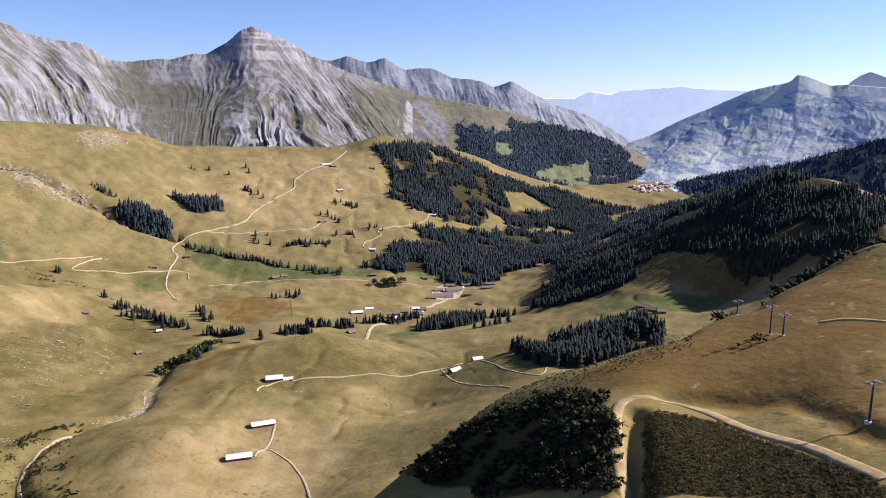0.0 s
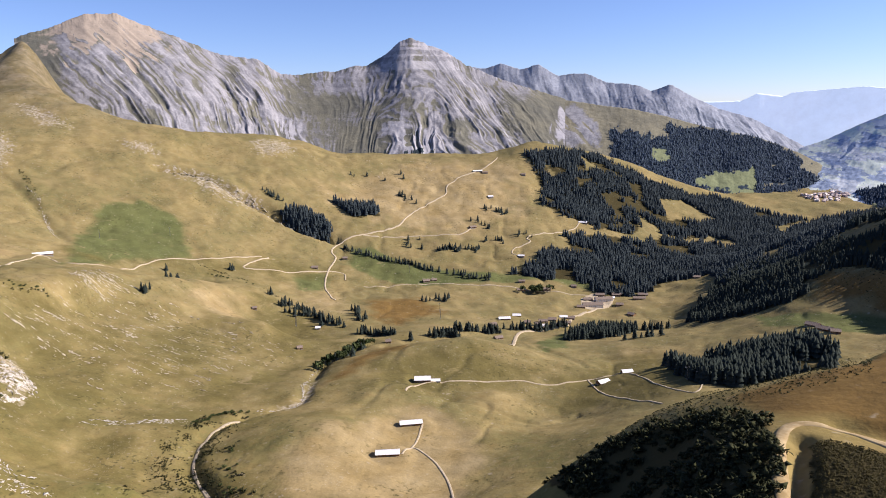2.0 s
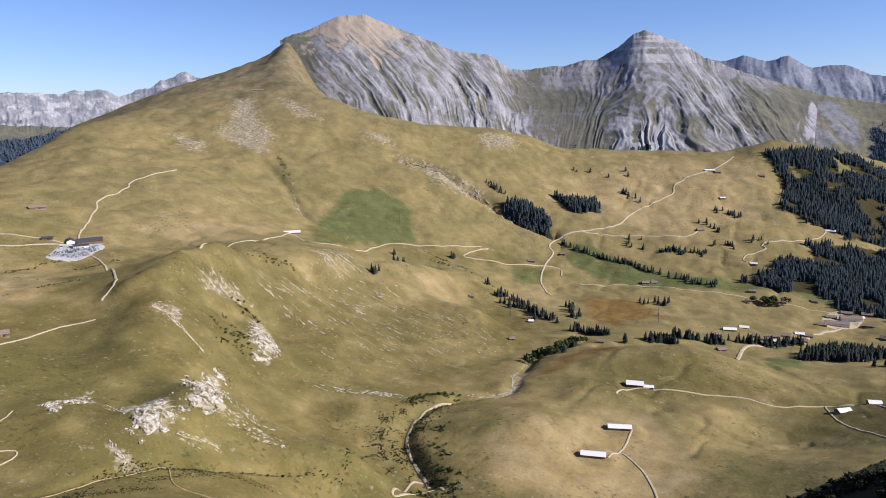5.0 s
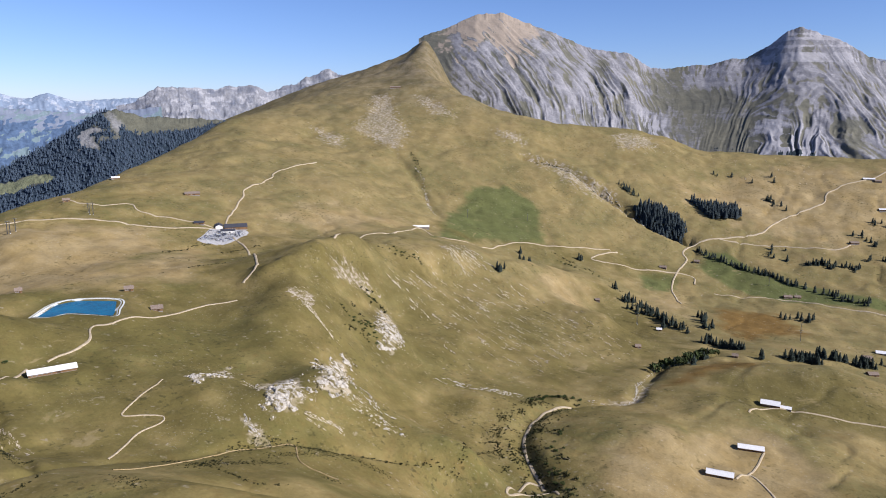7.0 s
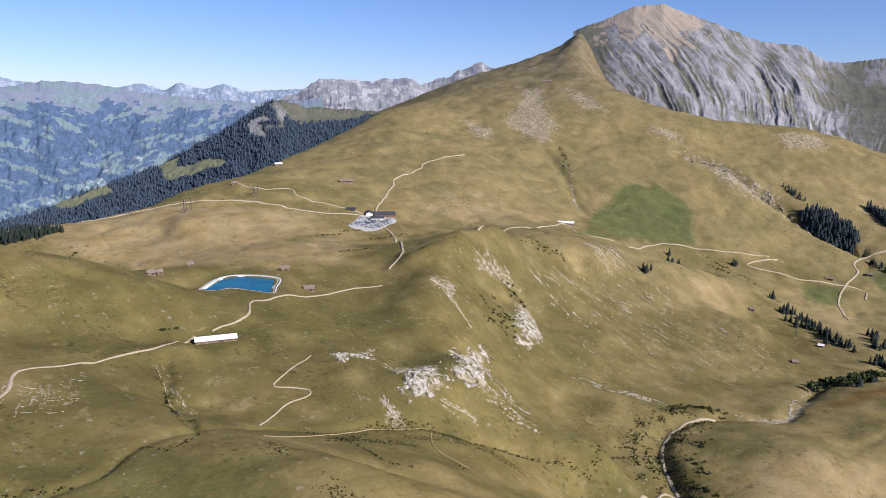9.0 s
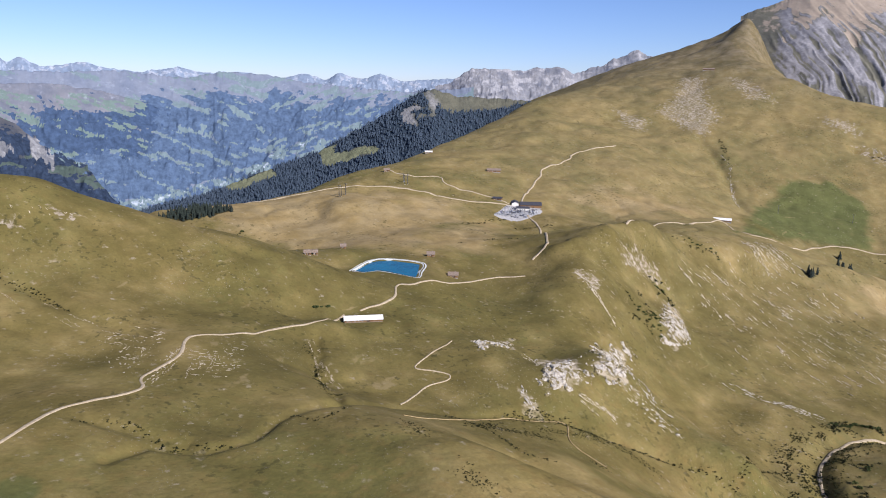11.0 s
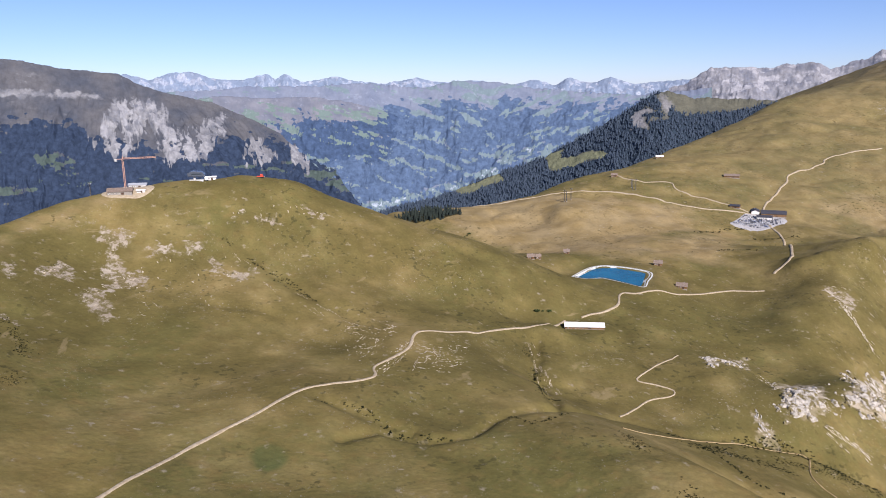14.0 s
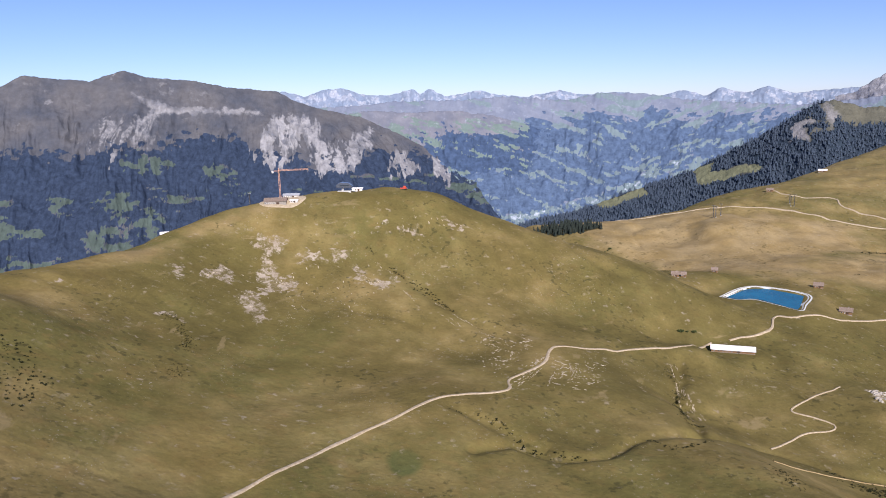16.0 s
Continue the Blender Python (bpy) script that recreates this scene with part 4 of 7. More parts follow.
def mountain(name, key, mat, label, depth, foot, ribs=0.0, slant=((0, 0.3),), rough_m=20.0, concave=1.5, cover=None, jag=4.0, wander=120.0, spacing=0.09, rows=70, spur=420.0, spread=((0, 1.0),), calm=((0, 1.0),), spruces=0.0, warp=1.0):
    """A range: ribs and gullies of four sizes run downslope, slanted to fit the camera's view."""
    dist, crest = CRESTS[key]
    crest = np.array(crest)
    bearing = np.arange(crest[0, 0], crest[-1, 0] + spacing, spacing)
    top = np.interp(bearing, crest[:, 0], crest[:, 1])
    round_off = np.exp(-(np.arange(-4, 5) * spacing / 0.16) ** 2)
    top = np.convolve(np.pad(top, 4, "edge"), round_off / round_off.sum(), "valid")
    teeth = (fractal(bearing * 3.1, bearing * 0 + len(key), 5, 0.6) - 0.5) * jag * 2
    s = np.concatenate([[-0.12, -0.05], np.linspace(0, 1, rows) ** 1.15])
    b, k = np.meshgrid(bearing, s)
    down = np.clip(k, 0, 1)
    meander = (fractal(bearing * 0.22 + 3, bearing * 0 + 2.5 * len(name), 1) - 0.5) * wander * 2
    d = dist - depth * np.interp(bearing, *zip(*spread))[None, :] * k + meander[None, :] * (0.3 + down)
    fall = 1 - (1 - down) ** concave
    reach = np.arange(-60, 61)
    bellw = np.exp(-(reach * spacing / 1.6) ** 2)
    broad = np.convolve(np.pad(top, 60, "edge"), bellw / bellw.sum(), "valid")
    base = np.minimum(foot, top - 160)[None, :]
    t = top[None, :] + (broad - top)[None, :] * step(0.0, 0.30, down)
    z = t - (t - base) * fall + teeth[None, :] * (1 - np.clip(np.abs(k) * depth / 60, 0, 1)) + np.where(k < 0, k * depth * 1.2, 0)
    amount = np.interp(bearing, *zip(*calm))[None, :]
    swell = np.clip(down * 4, 0, 1) * (1 - 0.35 * down) * amount
    metre = dist * math.pi / 180
    along, below = b * metre, down * depth
    lean = np.interp(bearing, *zip(*slant))[None, :]
    c = along + lean * below + (fractal(along / 420, below / 420 + len(name), 3) - 0.5) * spur * 0.9 + (fractal(along / 70, below / 90, 2) - 0.5) * spur * 0.10 * warp
    big = ridged(c / spur, below / 1700 + 3)
    c2 = c + (fractal(along / 55, below / 55 + 7, 3) - 0.5) * spur * 0.22 * warp
    mid = ridged(c2 / spur / 0.43 + 5, below / 420)
    thin = ridged(c2 / spur / 0.17 + 9, below / 150 + along / 700)
    hair = ridged(c2 / spur / 0.075 + 2, below / 60 + along / 200)
    lines = ridged(c2 / 15 + 4, below / 230 + along / 400)
    grooves = np.clip(np.maximum(np.maximum(0.40 - mid, 0.44 - thin), 0.30 - big) * 3.4, 0, 1)
    z = z + ((big - 0.5) * 0.95 + (mid - 0.5) * 0.50 + (thin - 0.5) * 0.38 + (hair - 0.5) * 0.13 + (lines - 0.5) * 0.13) * ribs * swell
    z = z + (fractal(b * metre / 50, k * depth / 50, 6, 0.62) - 0.5) * rough_m * 2.4 * swell
    x, y = -np.sin(np.radians(b)) * d, np.cos(np.radians(b)) * d
    masks = cover(b, down, z, grooves, np.degrees(np.arctan2(z, d)), 0.26 * thin + 0.34 * hair + 0.40 * lines) if cover else [z * 0] * 4
    if spruces:
        wooded = np.where((masks[2] > 0.6).ravel() & (np.random.RandomState(9).rand(z.size) < spruces))[0]
        FAR_TREES.append(np.stack([np.ravel(x)[wooded], np.ravel(y)[wooded], np.ravel(z)[wooded]], 1))
    ob = sheet(name, x, y, z, masks, mat)
    return tagged(ob, label, "mountain", kind="structure")


OUTLINES = {}   # bearing left of +y and elevation from the lookout, in degrees
OUTLINES["main_scar"] = [(104.97, -0.09), (102.69, -0.28), (101.62, -0.87), (101.43, -2.01), (100.35, -2.62), (98.88, -1.94), (97.41, -1.4), (97.34, -2.71), (98.1, -3.27), (98.89, -4.4), (100.2, -4.65), (101.66, -5.17), (102.07, -3.13), (102.84, -2.25), (104.02, -3.34), (105.23, -4.71), (105.56, -3.84), (106.45, -3.25), (105.79, -1.87)]
OUTLINES["mid_scar"] = [(96.37, -3.47), (94.9, -3.37), (94.22, -4.56), (95.0, -5.43), (95.87, -5.1)]
OUTLINES["small_scar"] = [(92.99, -3.71), (91.8, -3.75), (91.4, -4.94), (91.89, -5.98), (92.58, -4.61)]
OUTLINES["outer_scar"] = [(117.54, -0.19), (112.92, 0.21), (113.3, -1.09), (114.86, -2.34), (116.8, -3.28), (117.76, -1.95)]
OUTLINES["cliff_band"] = [(113.11, 0.63), (109.71, 0.49), (105.88, 0.21), (105.65, -0.16), (109.75, 0.09), (113.16, 0.22)]
OUTLINES["top_scree"] = [(114.85, 1.78), (112.16, 0.59), (112.89, 0.52), (114.03, 0.88)]
OUTLINES["alp_meadow"] = [(115.84, -2.86), (114.24, -3.1), (112.49, -3.64), (113.38, -4.0), (115.8, -3.46)]
OUTLINES["alp_meadow_b"] = [(110.17, -4.04), (109.13, -3.95), (107.15, -5.18), (108.49, -5.38), (109.97, -4.6)]
OUTLINES["alp_meadow_c"] = [(118.23, -5.76), (116.87, -5.74), (115.66, -6.23), (116.31, -6.84), (118.32, -6.52)]
OUTLINES["alp_meadow_d"] = [(116.62, -7.47), (114.95, -7.23), (113.66, -7.62), (114.4, -8.76), (116.25, -8.3)]
OUTLINES["alp_meadow_e"] = [(118.42, -7.29), (116.82, -7.19), (115.21, -9.48), (116.7, -10.11), (118.64, -9.08)]
OUTLINES["wood_crag"] = [(64.39, -0.06), (63.45, -1.02), (63.76, -2.1), (65.27, -2.78), (66.57, -3.05), (66.36, -1.94), (65.37, -0.99)]
OUTLINES["wood_clearing"] = [(72.84, -4.9), (71.44, -4.47), (71.69, -5.18), (68.66, -4.54), (67.96, -4.97), (71.11, -5.76), (72.52, -6.06)]
OUTLINES["wood_clearing_b"] = [(80.45, -7.69), (76.58, -6.36), (75.98, -6.81), (78.94, -7.85)]
OUTLINES["grass_bowl"] = [(23.75, 2.59), (20.74, 1.88), (17.79, 1.13), (16.3, 0.15), (20.18, -0.73), (22.01, -0.43), (23.7, 0.91)]
OUTLINES["low_grass"] = [(22.8, -1.2), (20.16, -0.44), (16.51, -0.15), (16.57, -2.86), (19.2, -3.02), (21.07, -2.69)]
OUTLINES["rib_grass"] = [(15.62, 1.94), (13.87, 1.36), (13.18, -0.86), (14.36, -0.45), (15.09, 0.75)]
OUTLINES["east_grass"] = [(11.96, -0.87), (9.8, -0.05), (9.9, -2.94), (11.63, -2.72)]
OUTLINES["shoulder_grass"] = [(7.48, 1.95), (3.75, 0.83), (2.27, 0.52), (3.35, -1.35), (4.64, -2.4), (6.93, -0.72)]
OUTLINES["shoulder_rock"] = [(2.81, 0.21), (1.64, 0.42), (0.16, -0.73), (-0.48, -2.51), (1.87, -2.62), (3.47, -2.19)]
OUTLINES["white_chutes"] = [(16.3, 0.15), (15.14, -0.25), (13.2, -1.47), (11.21, -2.52), (12.06, -3.34), (16.47, -2.97)]
OUTLINES["foot_chutes"] = [(24.55, -0.8), (23.13, -0.81), (22.84, -1.78), (22.14, -2.18), (24.62, -1.66)]
OUTLINES["flank_meadow"] = [(-7.35, -5.13), (-9.44, -4.47), (-11.73, -4.43), (-11.82, -6.74), (-9.71, -6.36), (-8.01, -5.86)]
OUTLINES["flank_glade"] = [(-4.22, -2.93), (-5.28, -2.82), (-5.61, -3.45), (-4.98, -3.66), (-4.34, -3.67)]
OUTLINES["flank_wood"] = [(-0.8, -1.15), (-1.33, -1.35), (-1.97, -1.35), (-4.52, -1.87), (-5.27, -1.98), (-5.25, -1.09), (-6.83, -1.13), (-9.35, -1.75), (-10.59, -1.64), (-13.79, -2.95), (-15.64, -5.18), (-14.02, -7.72), (-8.49, -7.87), (-1.13, -4.53)]


def within(b, e, names, fray=0.5, soft=0.25, drawn=1.0):
    """1 inside the named outlines, 0 outside, with an edge frayed by noise."""
    x, y = np.ravel(b), np.ravel(e)
    n = (fractal(x * 1.7 * drawn, y * 1.7 / drawn, 5, 0.65) - 0.5) * 2 * fray
    total = np.zeros(len(x))
    for name in names:
        p = np.array(OUTLINES[name])
        lo, hi = p.min(0) - 2, p.max(0) + 2
        near = np.where((x > lo[0]) & (x < hi[0]) & (y > lo[1]) & (y < hi[1]))[0]
        if len(near):
            total[near] = np.maximum(total[near], np.clip(0.5 - (outline_distance(x[near], y[near], OUTLINES[name]) + n[near]) / soft * 0.5, 0, 1))
    return total.reshape(np.shape(b))


def bell(x, c, w):
    return np.exp(-((x - c) / w) ** 2)


ROCK = upland("grey_limestone", (0.160, 0.150, 0.112), (0.112, 0.109, 0.090), (0.252, 0.242, 0.248), (0.165, 0.161, 0.172), (0.030, 0.040, 0.045), 0.02, 5.0, 0.007, (0.32, 0.262, 0.205), grain=0.55)
FLANK = upland("wooded_flank", (0.195, 0.178, 0.125), (0.155, 0.145, 0.108), (0.27, 0.262, 0.272), (0.16, 0.16, 0.175), (0.034, 0.046, 0.058), 0.02, 6.0, 0.006, (0.165, 0.180, 0.100))
# ridge behind the flank: distance haze painted into bluish base colours
HAZED_RIDGE = upland("hazed_ridge_rock", (0.205, 0.218, 0.245), (0.175, 0.192, 0.228), (0.31, 0.322, 0.36), (0.235, 0.25, 0.29), (0.10, 0.13, 0.18), 0.015, 5.0, 0.006, grain=0.6)
# far chain: haze painted in as pale blue, brightened by emission
HAZE_GLOW = upland("glowing_haze_range", (0.54, 0.60, 0.69), (0.50, 0.57, 0.67), (0.56, 0.61, 0.69), (0.50, 0.57, 0.67), (0.48, 0.55, 0.65), 0.01, 3.0, 0.004, glow=0.44, grain=0.35)
# far slopes: aerial haze painted into the base colours, paler with each layer
HAZE_BLUE = upland("haze_blue_pastures", (0.182, 0.184, 0.206), (0.134, 0.145, 0.180), (0.32, 0.34, 0.39), (0.24, 0.26, 0.32), (0.056, 0.086, 0.150), 0.015, 5.0, 0.008, (0.135, 0.180, 0.165), grain=0.7)
FAR_HAZE_BLUE = upland("hazy_blue_slopes", (0.190, 0.212, 0.262), (0.150, 0.174, 0.230), (0.32, 0.35, 0.41), (0.25, 0.28, 0.34), (0.084, 0.124, 0.200), 0.015, 4.0, 0.008, (0.150, 0.198, 0.215), grain=0.5)
# eastern mountain and peak: colours raised and blued to stand for haze
HAZED_EAST = upland("hazed_eastern_slopes", (0.52, 0.545, 0.57), (0.44, 0.475, 0.525), (0.66, 0.66, 0.68), (0.52, 0.54, 0.58), (0.315, 0.375, 0.485), 0.015, 2.0, 0.007, (0.55, 0.60, 0.53), grain=0.4)
DARK = upland("dark_wooded_ridge", (0.120, 0.116, 0.086), (0.095, 0.096, 0.076), (0.27, 0.26, 0.25), (0.15, 0.15, 0.155), (0.034, 0.048, 0.066), 0.03, 8.0, 0.008, (0.18, 0.185, 0.11))
# western mountain, white peaks, snow range: blue of haze mixed into the colours
WEST = upland("hazed_western_slopes", (0.104, 0.103, 0.108), (0.066, 0.073, 0.090), (0.245, 0.242, 0.244), (0.125, 0.130, 0.148), (0.034, 0.049, 0.082), 0.018, 9.0, 0.006, (0.072, 0.096, 0.084))
LIMESTONE = upland("hazed_limestone", (0.20, 0.205, 0.22), (0.16, 0.17, 0.20), (0.28, 0.275, 0.285), (0.14, 0.148, 0.18), (0.05, 0.07, 0.1), 0.02, 8.0, 0.008)
SNOW = upland("hazed_snowy_range", (0.195, 0.235, 0.305), (0.175, 0.22, 0.295), (0.34, 0.365, 0.42), (0.25, 0.285, 0.355), (0.2, 0.27, 0.38), 0.02, 6.0, 0.012)


def massif_cover(b, s, z, g, e, fine):
    n, m = fractal(b * 0.9, s * 9, 4), fractal(b * 2.6 + 5, s * 16, 5, 0.6)
    grassy = within(b, e, ("grass_bowl", "low_grass", "rib_grass", "east_grass", "shoulder_grass"), 0.8, 0.8)
    east = 1 - step(3.0, 6.5, b) * 0.9
    craggy = within(b, e, ("shoulder_rock",), 0.7, 0.4, 2.0)
    shoulder = step(38.6, 40.0, b + (n - 0.5) * 1.6)
    streaks = step(0.44, 0.64, fine + 0.45 * (n - 0.5) + 0.25 * (m - 0.5))
    stone = 0.85 * streaks + 0.5 * (n - 0.5) - 0.65 * grassy + 0.40 * bell(b, 13.5, 4.5) * (1 - step(0.3, 0.75, s)) + 0.25 * (1 - step(0.0, 0.25, s)) - 0.7 * shoulder
    stone = np.maximum(stone * (1 - east), craggy * step(0.36, 0.54, fine + 0.3 * (m - 0.5)))
    summit = bell(b, 36.2, 4.4) * (1 - step(0.16, 0.30, s + (n - 0.5) * 0.35 + 0.30 * (fine - 0.45) + 0.10 * g))
    strata = step(0.50, 0.66, wave(z / 13, z * 0 + 3.7) * 0.6 + 0.4 * m) * bell(b, 14.0, 3.4) * (1 - step(0.06, 0.30, s + (n - 0.5) * 0.4))
    chutes = within(b, e, ("white_chutes", "foot_chutes"), 0.8, 0.5, 2.0)
    pale = 0.55 * step(0.62, 0.76, fine + 0.6 * (n - 0.5) + 0.3 * (m - 0.5)) * (1 - 0.85 * grassy) * (1 - east) * (1 - shoulder) + chutes * step(0.50, 0.64, fine + 0.4 * (m - 0.5)) + 0.8 * strata + 0.9 * craggy * step(0.50, 0.62, fine)
    return [summit, np.clip(stone, 0, 1) * (1 - summit), bell(b, 16, 4) * step(-2.3, -2.9, e) * step(0.5, 0.6, m), np.clip(pale, 0, 1) * (1 - summit)]


def behind_cover(b, s, z, g, e, fine):
    n = fractal(b * 1.3 + 2, s * 7, 5, 0.6)
    return [z * 0, step(0.36, 0.60, fine + 0.8 * (n - 0.5) + 0.15 * (1 - step(0.05, 0.35, s)) - 0.1 * step(-3, -9, b)), z * 0, 0.4 * step(0.58, 0.72, fine + 0.8 * (n - 0.5)) * (1 - step(0.2, 0.5, s)) * step(-6, -1, b)]


def flank_cover(b, s, z, g, e, fine):
    n = fractal(b * 1.2 + 4, e * 1.5, 5, 0.6)
    wood = within(b, e, ("flank_wood",), 0.8, 0.12)
    meadow = within(b, e, ("flank_meadow", "flank_glade"), 0.9, 0.2)
    open_ = np.clip(meadow + step(0.62, 0.66, fractal(b * 1.3 + 9, e * 3.0, 4)) * step(-11, -14, b), 0, 1)
    return [meadow, within(b, e, ("shoulder_rock",), 0.7, 0.4) * step(0.44, 0.58, fine), np.clip(wood - open_ * (0.75 + 0.7 * (n - 0.5)), 0, 1), z * 0]


def blue_cover(b, s, z, g, e, fine):
    v = e - 0.16 * (b + 25)
    n, m, w = fractal(b * 0.40, v * 1.2, 5, 0.6), fractal(b * 0.8 + 8, v * 2.6, 5, 0.62), fractal(b * 1.5 + 3, v * 5.0, 4, 0.6)
    bands = step(0.47, 0.53, n + 0.30 * (w - 0.5))
    lawn = step(0.50, 0.58, m + 0.3 * (w - 0.5))
    return [lawn, 0.5 * step(0.62, 0.7, m) * step(-3.0, -4.5, e), np.clip(bands * (1 - 0.9 * step(0.53, 0.57, m)) + 0.6 * step(0.60, 0.64, w) * (1 - lawn), 0, 1) * step(0.05, 0.14, s), z * 0]


def dark_cover(b, s, z, g, e, fine):
    n = fractal(b * 1.1 + 2, s * 12, 4)
    return [z * 0 + 0.7, z * 0, np.clip(0.95 - 1.5 * step(0.66, 0.72, n), 0, 1), z * 0]


def wood_cover(b, s, z, g, e, fine):
    n = fractal(b * 1.3 + 6, e * 2.2, 5, 0.6)
    crag = within(b, e, ("wood_crag",), 0.5, 0.3)
    lawn = within(b, e, ("wood_clearing", "wood_clearing_b"), 0.3, 0.15)
    treeline = np.interp(b, (50, 56.7, 58.2, 59.8, 62.3, 63.4, 64.3, 66), (-1.4, -0.95, -1.4, -1.75, -1.85, -1.2, -0.1, 0.4))
    wood = step(0.2, -0.2, e - treeline + (n - 0.5) * 1.3) - 1.3 * lawn - 0.75 * crag * step(0.40, 0.60, n + 0.3 * g)
    return [lawn, crag * (0.25 + 0.6 * g + 0.9 * (n - 0.5)), np.clip(wood, 0, 1), crag * g * 0.5]


def west_cover(b, s, z, g, e, fine):
    n, m = fractal(b * 1.6, e * 2.6, 5, 0.62), fractal(b * 0.55 + 3, e * 1.8, 5, 0.6)
    scar = within(b, e, ("main_scar", "mid_scar", "small_scar"), 1.0, 0.25, 2.0)
    outer = within(b, e, ("outer_scar",), 1.3, 0.8, 2.0)
    band = within(b, e, ("cliff_band", "top_scree"), 0.25, 0.2)
    line = np.interp(b, (80, 89.5, 92.5, 94.3, 97.2, 100.2, 104, 106.5, 107.6, 110.6, 114.4, 117.8), (-4.5, -3.2, -3.4, -3.4, -3.0, -4.4, -3.3, -2.8, -1.7, -1.2, -2.3, -2.4))
    wood = step(0.5, -0.5, e - line + (n - 0.5) * 2.6 + 0.3 * g)
    lawn = within(b, e, ("alp_meadow", "alp_meadow_b", "alp_meadow_c", "alp_meadow_d", "alp_meadow_e"), 1.1, 0.2)
    lawn = np.clip(lawn * step(0.36, 0.46, n) + 0.8 * step(0.62, 0.66, m) * step(-4.5, -5.5, e), 0, 1)
    claws = ridged(b * 73 / 34 + (n - 0.5) * 2.2 + (m - 0.5) * 2, e * 0.35)
    scar = np.clip(scar * step(0.44, 0.54, 0.55 * claws + 0.45 * fine + 0.10 * step(-2.6, -0.8, e) + 0.25 * (n - 0.5)), 0, 1)
    stone = scar + outer * (0.25 + 0.7 * g) + 0.9 * band * (0.4 + n) + 0.5 * g * step(0.50, 0.62, n) * step(-4.5, -1.5, e)
    pale = 0.55 * scar * step(0.52, 0.66, fine + 0.6 * (n - 0.5)) + 0.4 * band * step(0.45, 0.6, n) * fine + 0.5 * outer * step(0.55, 0.7, fine)
    return [lawn, np.clip(stone, 0, 1), np.clip(wood - 1.2 * lawn - scar * (0.75 + 0.5 * g) - 0.6 * outer * g, 0, 1), np.clip(pale, 0, 1)]


def slopes_cover(b, s, z, g, e, fine):
    v = e - 0.30 * np.abs(b - 77)
    n, m, w = fractal(b * 0.45 + 9, v * 1.2, 5, 0.62), fractal(b * 0.7, v * 2.2 + 5, 5, 0.62), fractal(b * 2.2 + 4, v * 4.0, 4, 0.6)
    floor_e = np.interp(b, (72, 73.7, 76.3, 78.1, 82, 86.5, 90), (-4.0, -4.3, -5.6, -6.7, -7.8, -8.7, -9.2))
    valley = bell(e, floor_e, 0.42) * step(72.2, 73.4, b) * step(91, 86, b)
    treeline = np.interp(b, (62, 72, 78, 84, 90, 97, 104), (-1.3, -1.2, -1.0, -1.2, -2.0, -2.6, -2.4))
    high = step(-0.35, 0.35, e - treeline + (n - 0.5) * 3.4 + (w - 0.5) * 0.8 - 0.5 * g)
    lawn = step(0.575, 0.605, m + 0.28 * (w - 0.5)) * step(0.38, 0.48, n + 0.4 * (w - 0.5))
    wood = (1 - high) * (1 - 0.95 * lawn) - 1.4 * valley * step(0.40, 0.55, w) + 0.7 * high * step(0.60, 0.66, w + 0.3 * (n - 0.5)) * step(0.1, 0.2, s)
    return [np.clip(lawn + valley, 0, 1), np.clip(0.35 * high * step(0.50, 0.7, w), 0, 1), np.clip(wood, 0, 1), np.clip(valley * step(0.56, 0.66, w) * 0.6 + 0.25 * lawn * step(0.62, 0.70, w), 0, 1)]


def white_cover(b, s, z, g, e, fine):
    n = fractal(b * 2, s * 16, 4)
    beds = wave(z / 16, b * 0.3)
    return [z * 0, np.clip(0.75 - step(0.25, 0.6, s) * 0.4 + 0.9 * (n - 0.5) + 0.25 * (beds - 0.5) + 0.5 * (fine - 0.45), 0, 1), z * 0, np.clip(step(0.52, 0.64, beds * 0.35 + n * 0.65), 0, 1) * 0.6]


def snow_cover(b, s, z, g, e, fine):
    n = fractal(b * 3, s * 16, 4)
    return [z * 0, np.clip(step(0.56, 0.70, n) * (1 - step(0.3, 0.6, s)), 0, 1), z * 0, np.clip(step(0.58, 0.66, fractal(b * 4 + 3, s * 9, 4)) * (1 - step(0.15, 0.35, s)), 0, 1) * 0.45]


mountain("mountain_massif", "massif", ROCK, "grey ribbed limestone massif with grassy ledges and scree summit", 1500, -420, 46, ((3, 0.35), (8, 0.5), (12.5, 0.35), (14.3, 0.0), (17, -0.30), (20, 0.05), (24, 0.3), (29, 0.55), (41, 0.6)), 5, 1.25, massif_cover, 7, 120, 0.05, 220, 240, calm=((2, 0.12), (4, 0.45), (7, 0.6), (10, 0.9), (15, 0.85), (17, 0.45), (18.5, 0.15), (22.5, 0.12), (24, 0.3), (26, 0.85), (33, 0.8), (36, 0.6), (39, 0.4), (42, 0.3)), warp=0.30)
mountain("mountain_flank", "massif2", FLANK, "mountain flank of tan pasture above dark forest", 900, -560, 14, ((0, 0.5),), 5, 1.2, flank_cover, 3, 120, 0.07, 110, 420, ((-18, 1.0), (-9, 1.0), (-2, 1.62), (3, 1.62)), spruces=0.5, warp=0.15)
mountain("mountain_behind", "ridge_behind", HAZED_RIDGE, "grey rocky ridge behind the valley flank, paled with painted haze", 330, -150, 16, ((0, 0.4),), 7, 1.3, behind_cover, 5, 90, 0.06, 100, 190, warp=0.5)
mountain("mountain_chain", "far_chain", HAZE_GLOW, "far mountain chain across the main valley, haze-blue and glowing", 500, -800, 25, ((0, 0.2),), 8, 1.2, None, 3, 60)
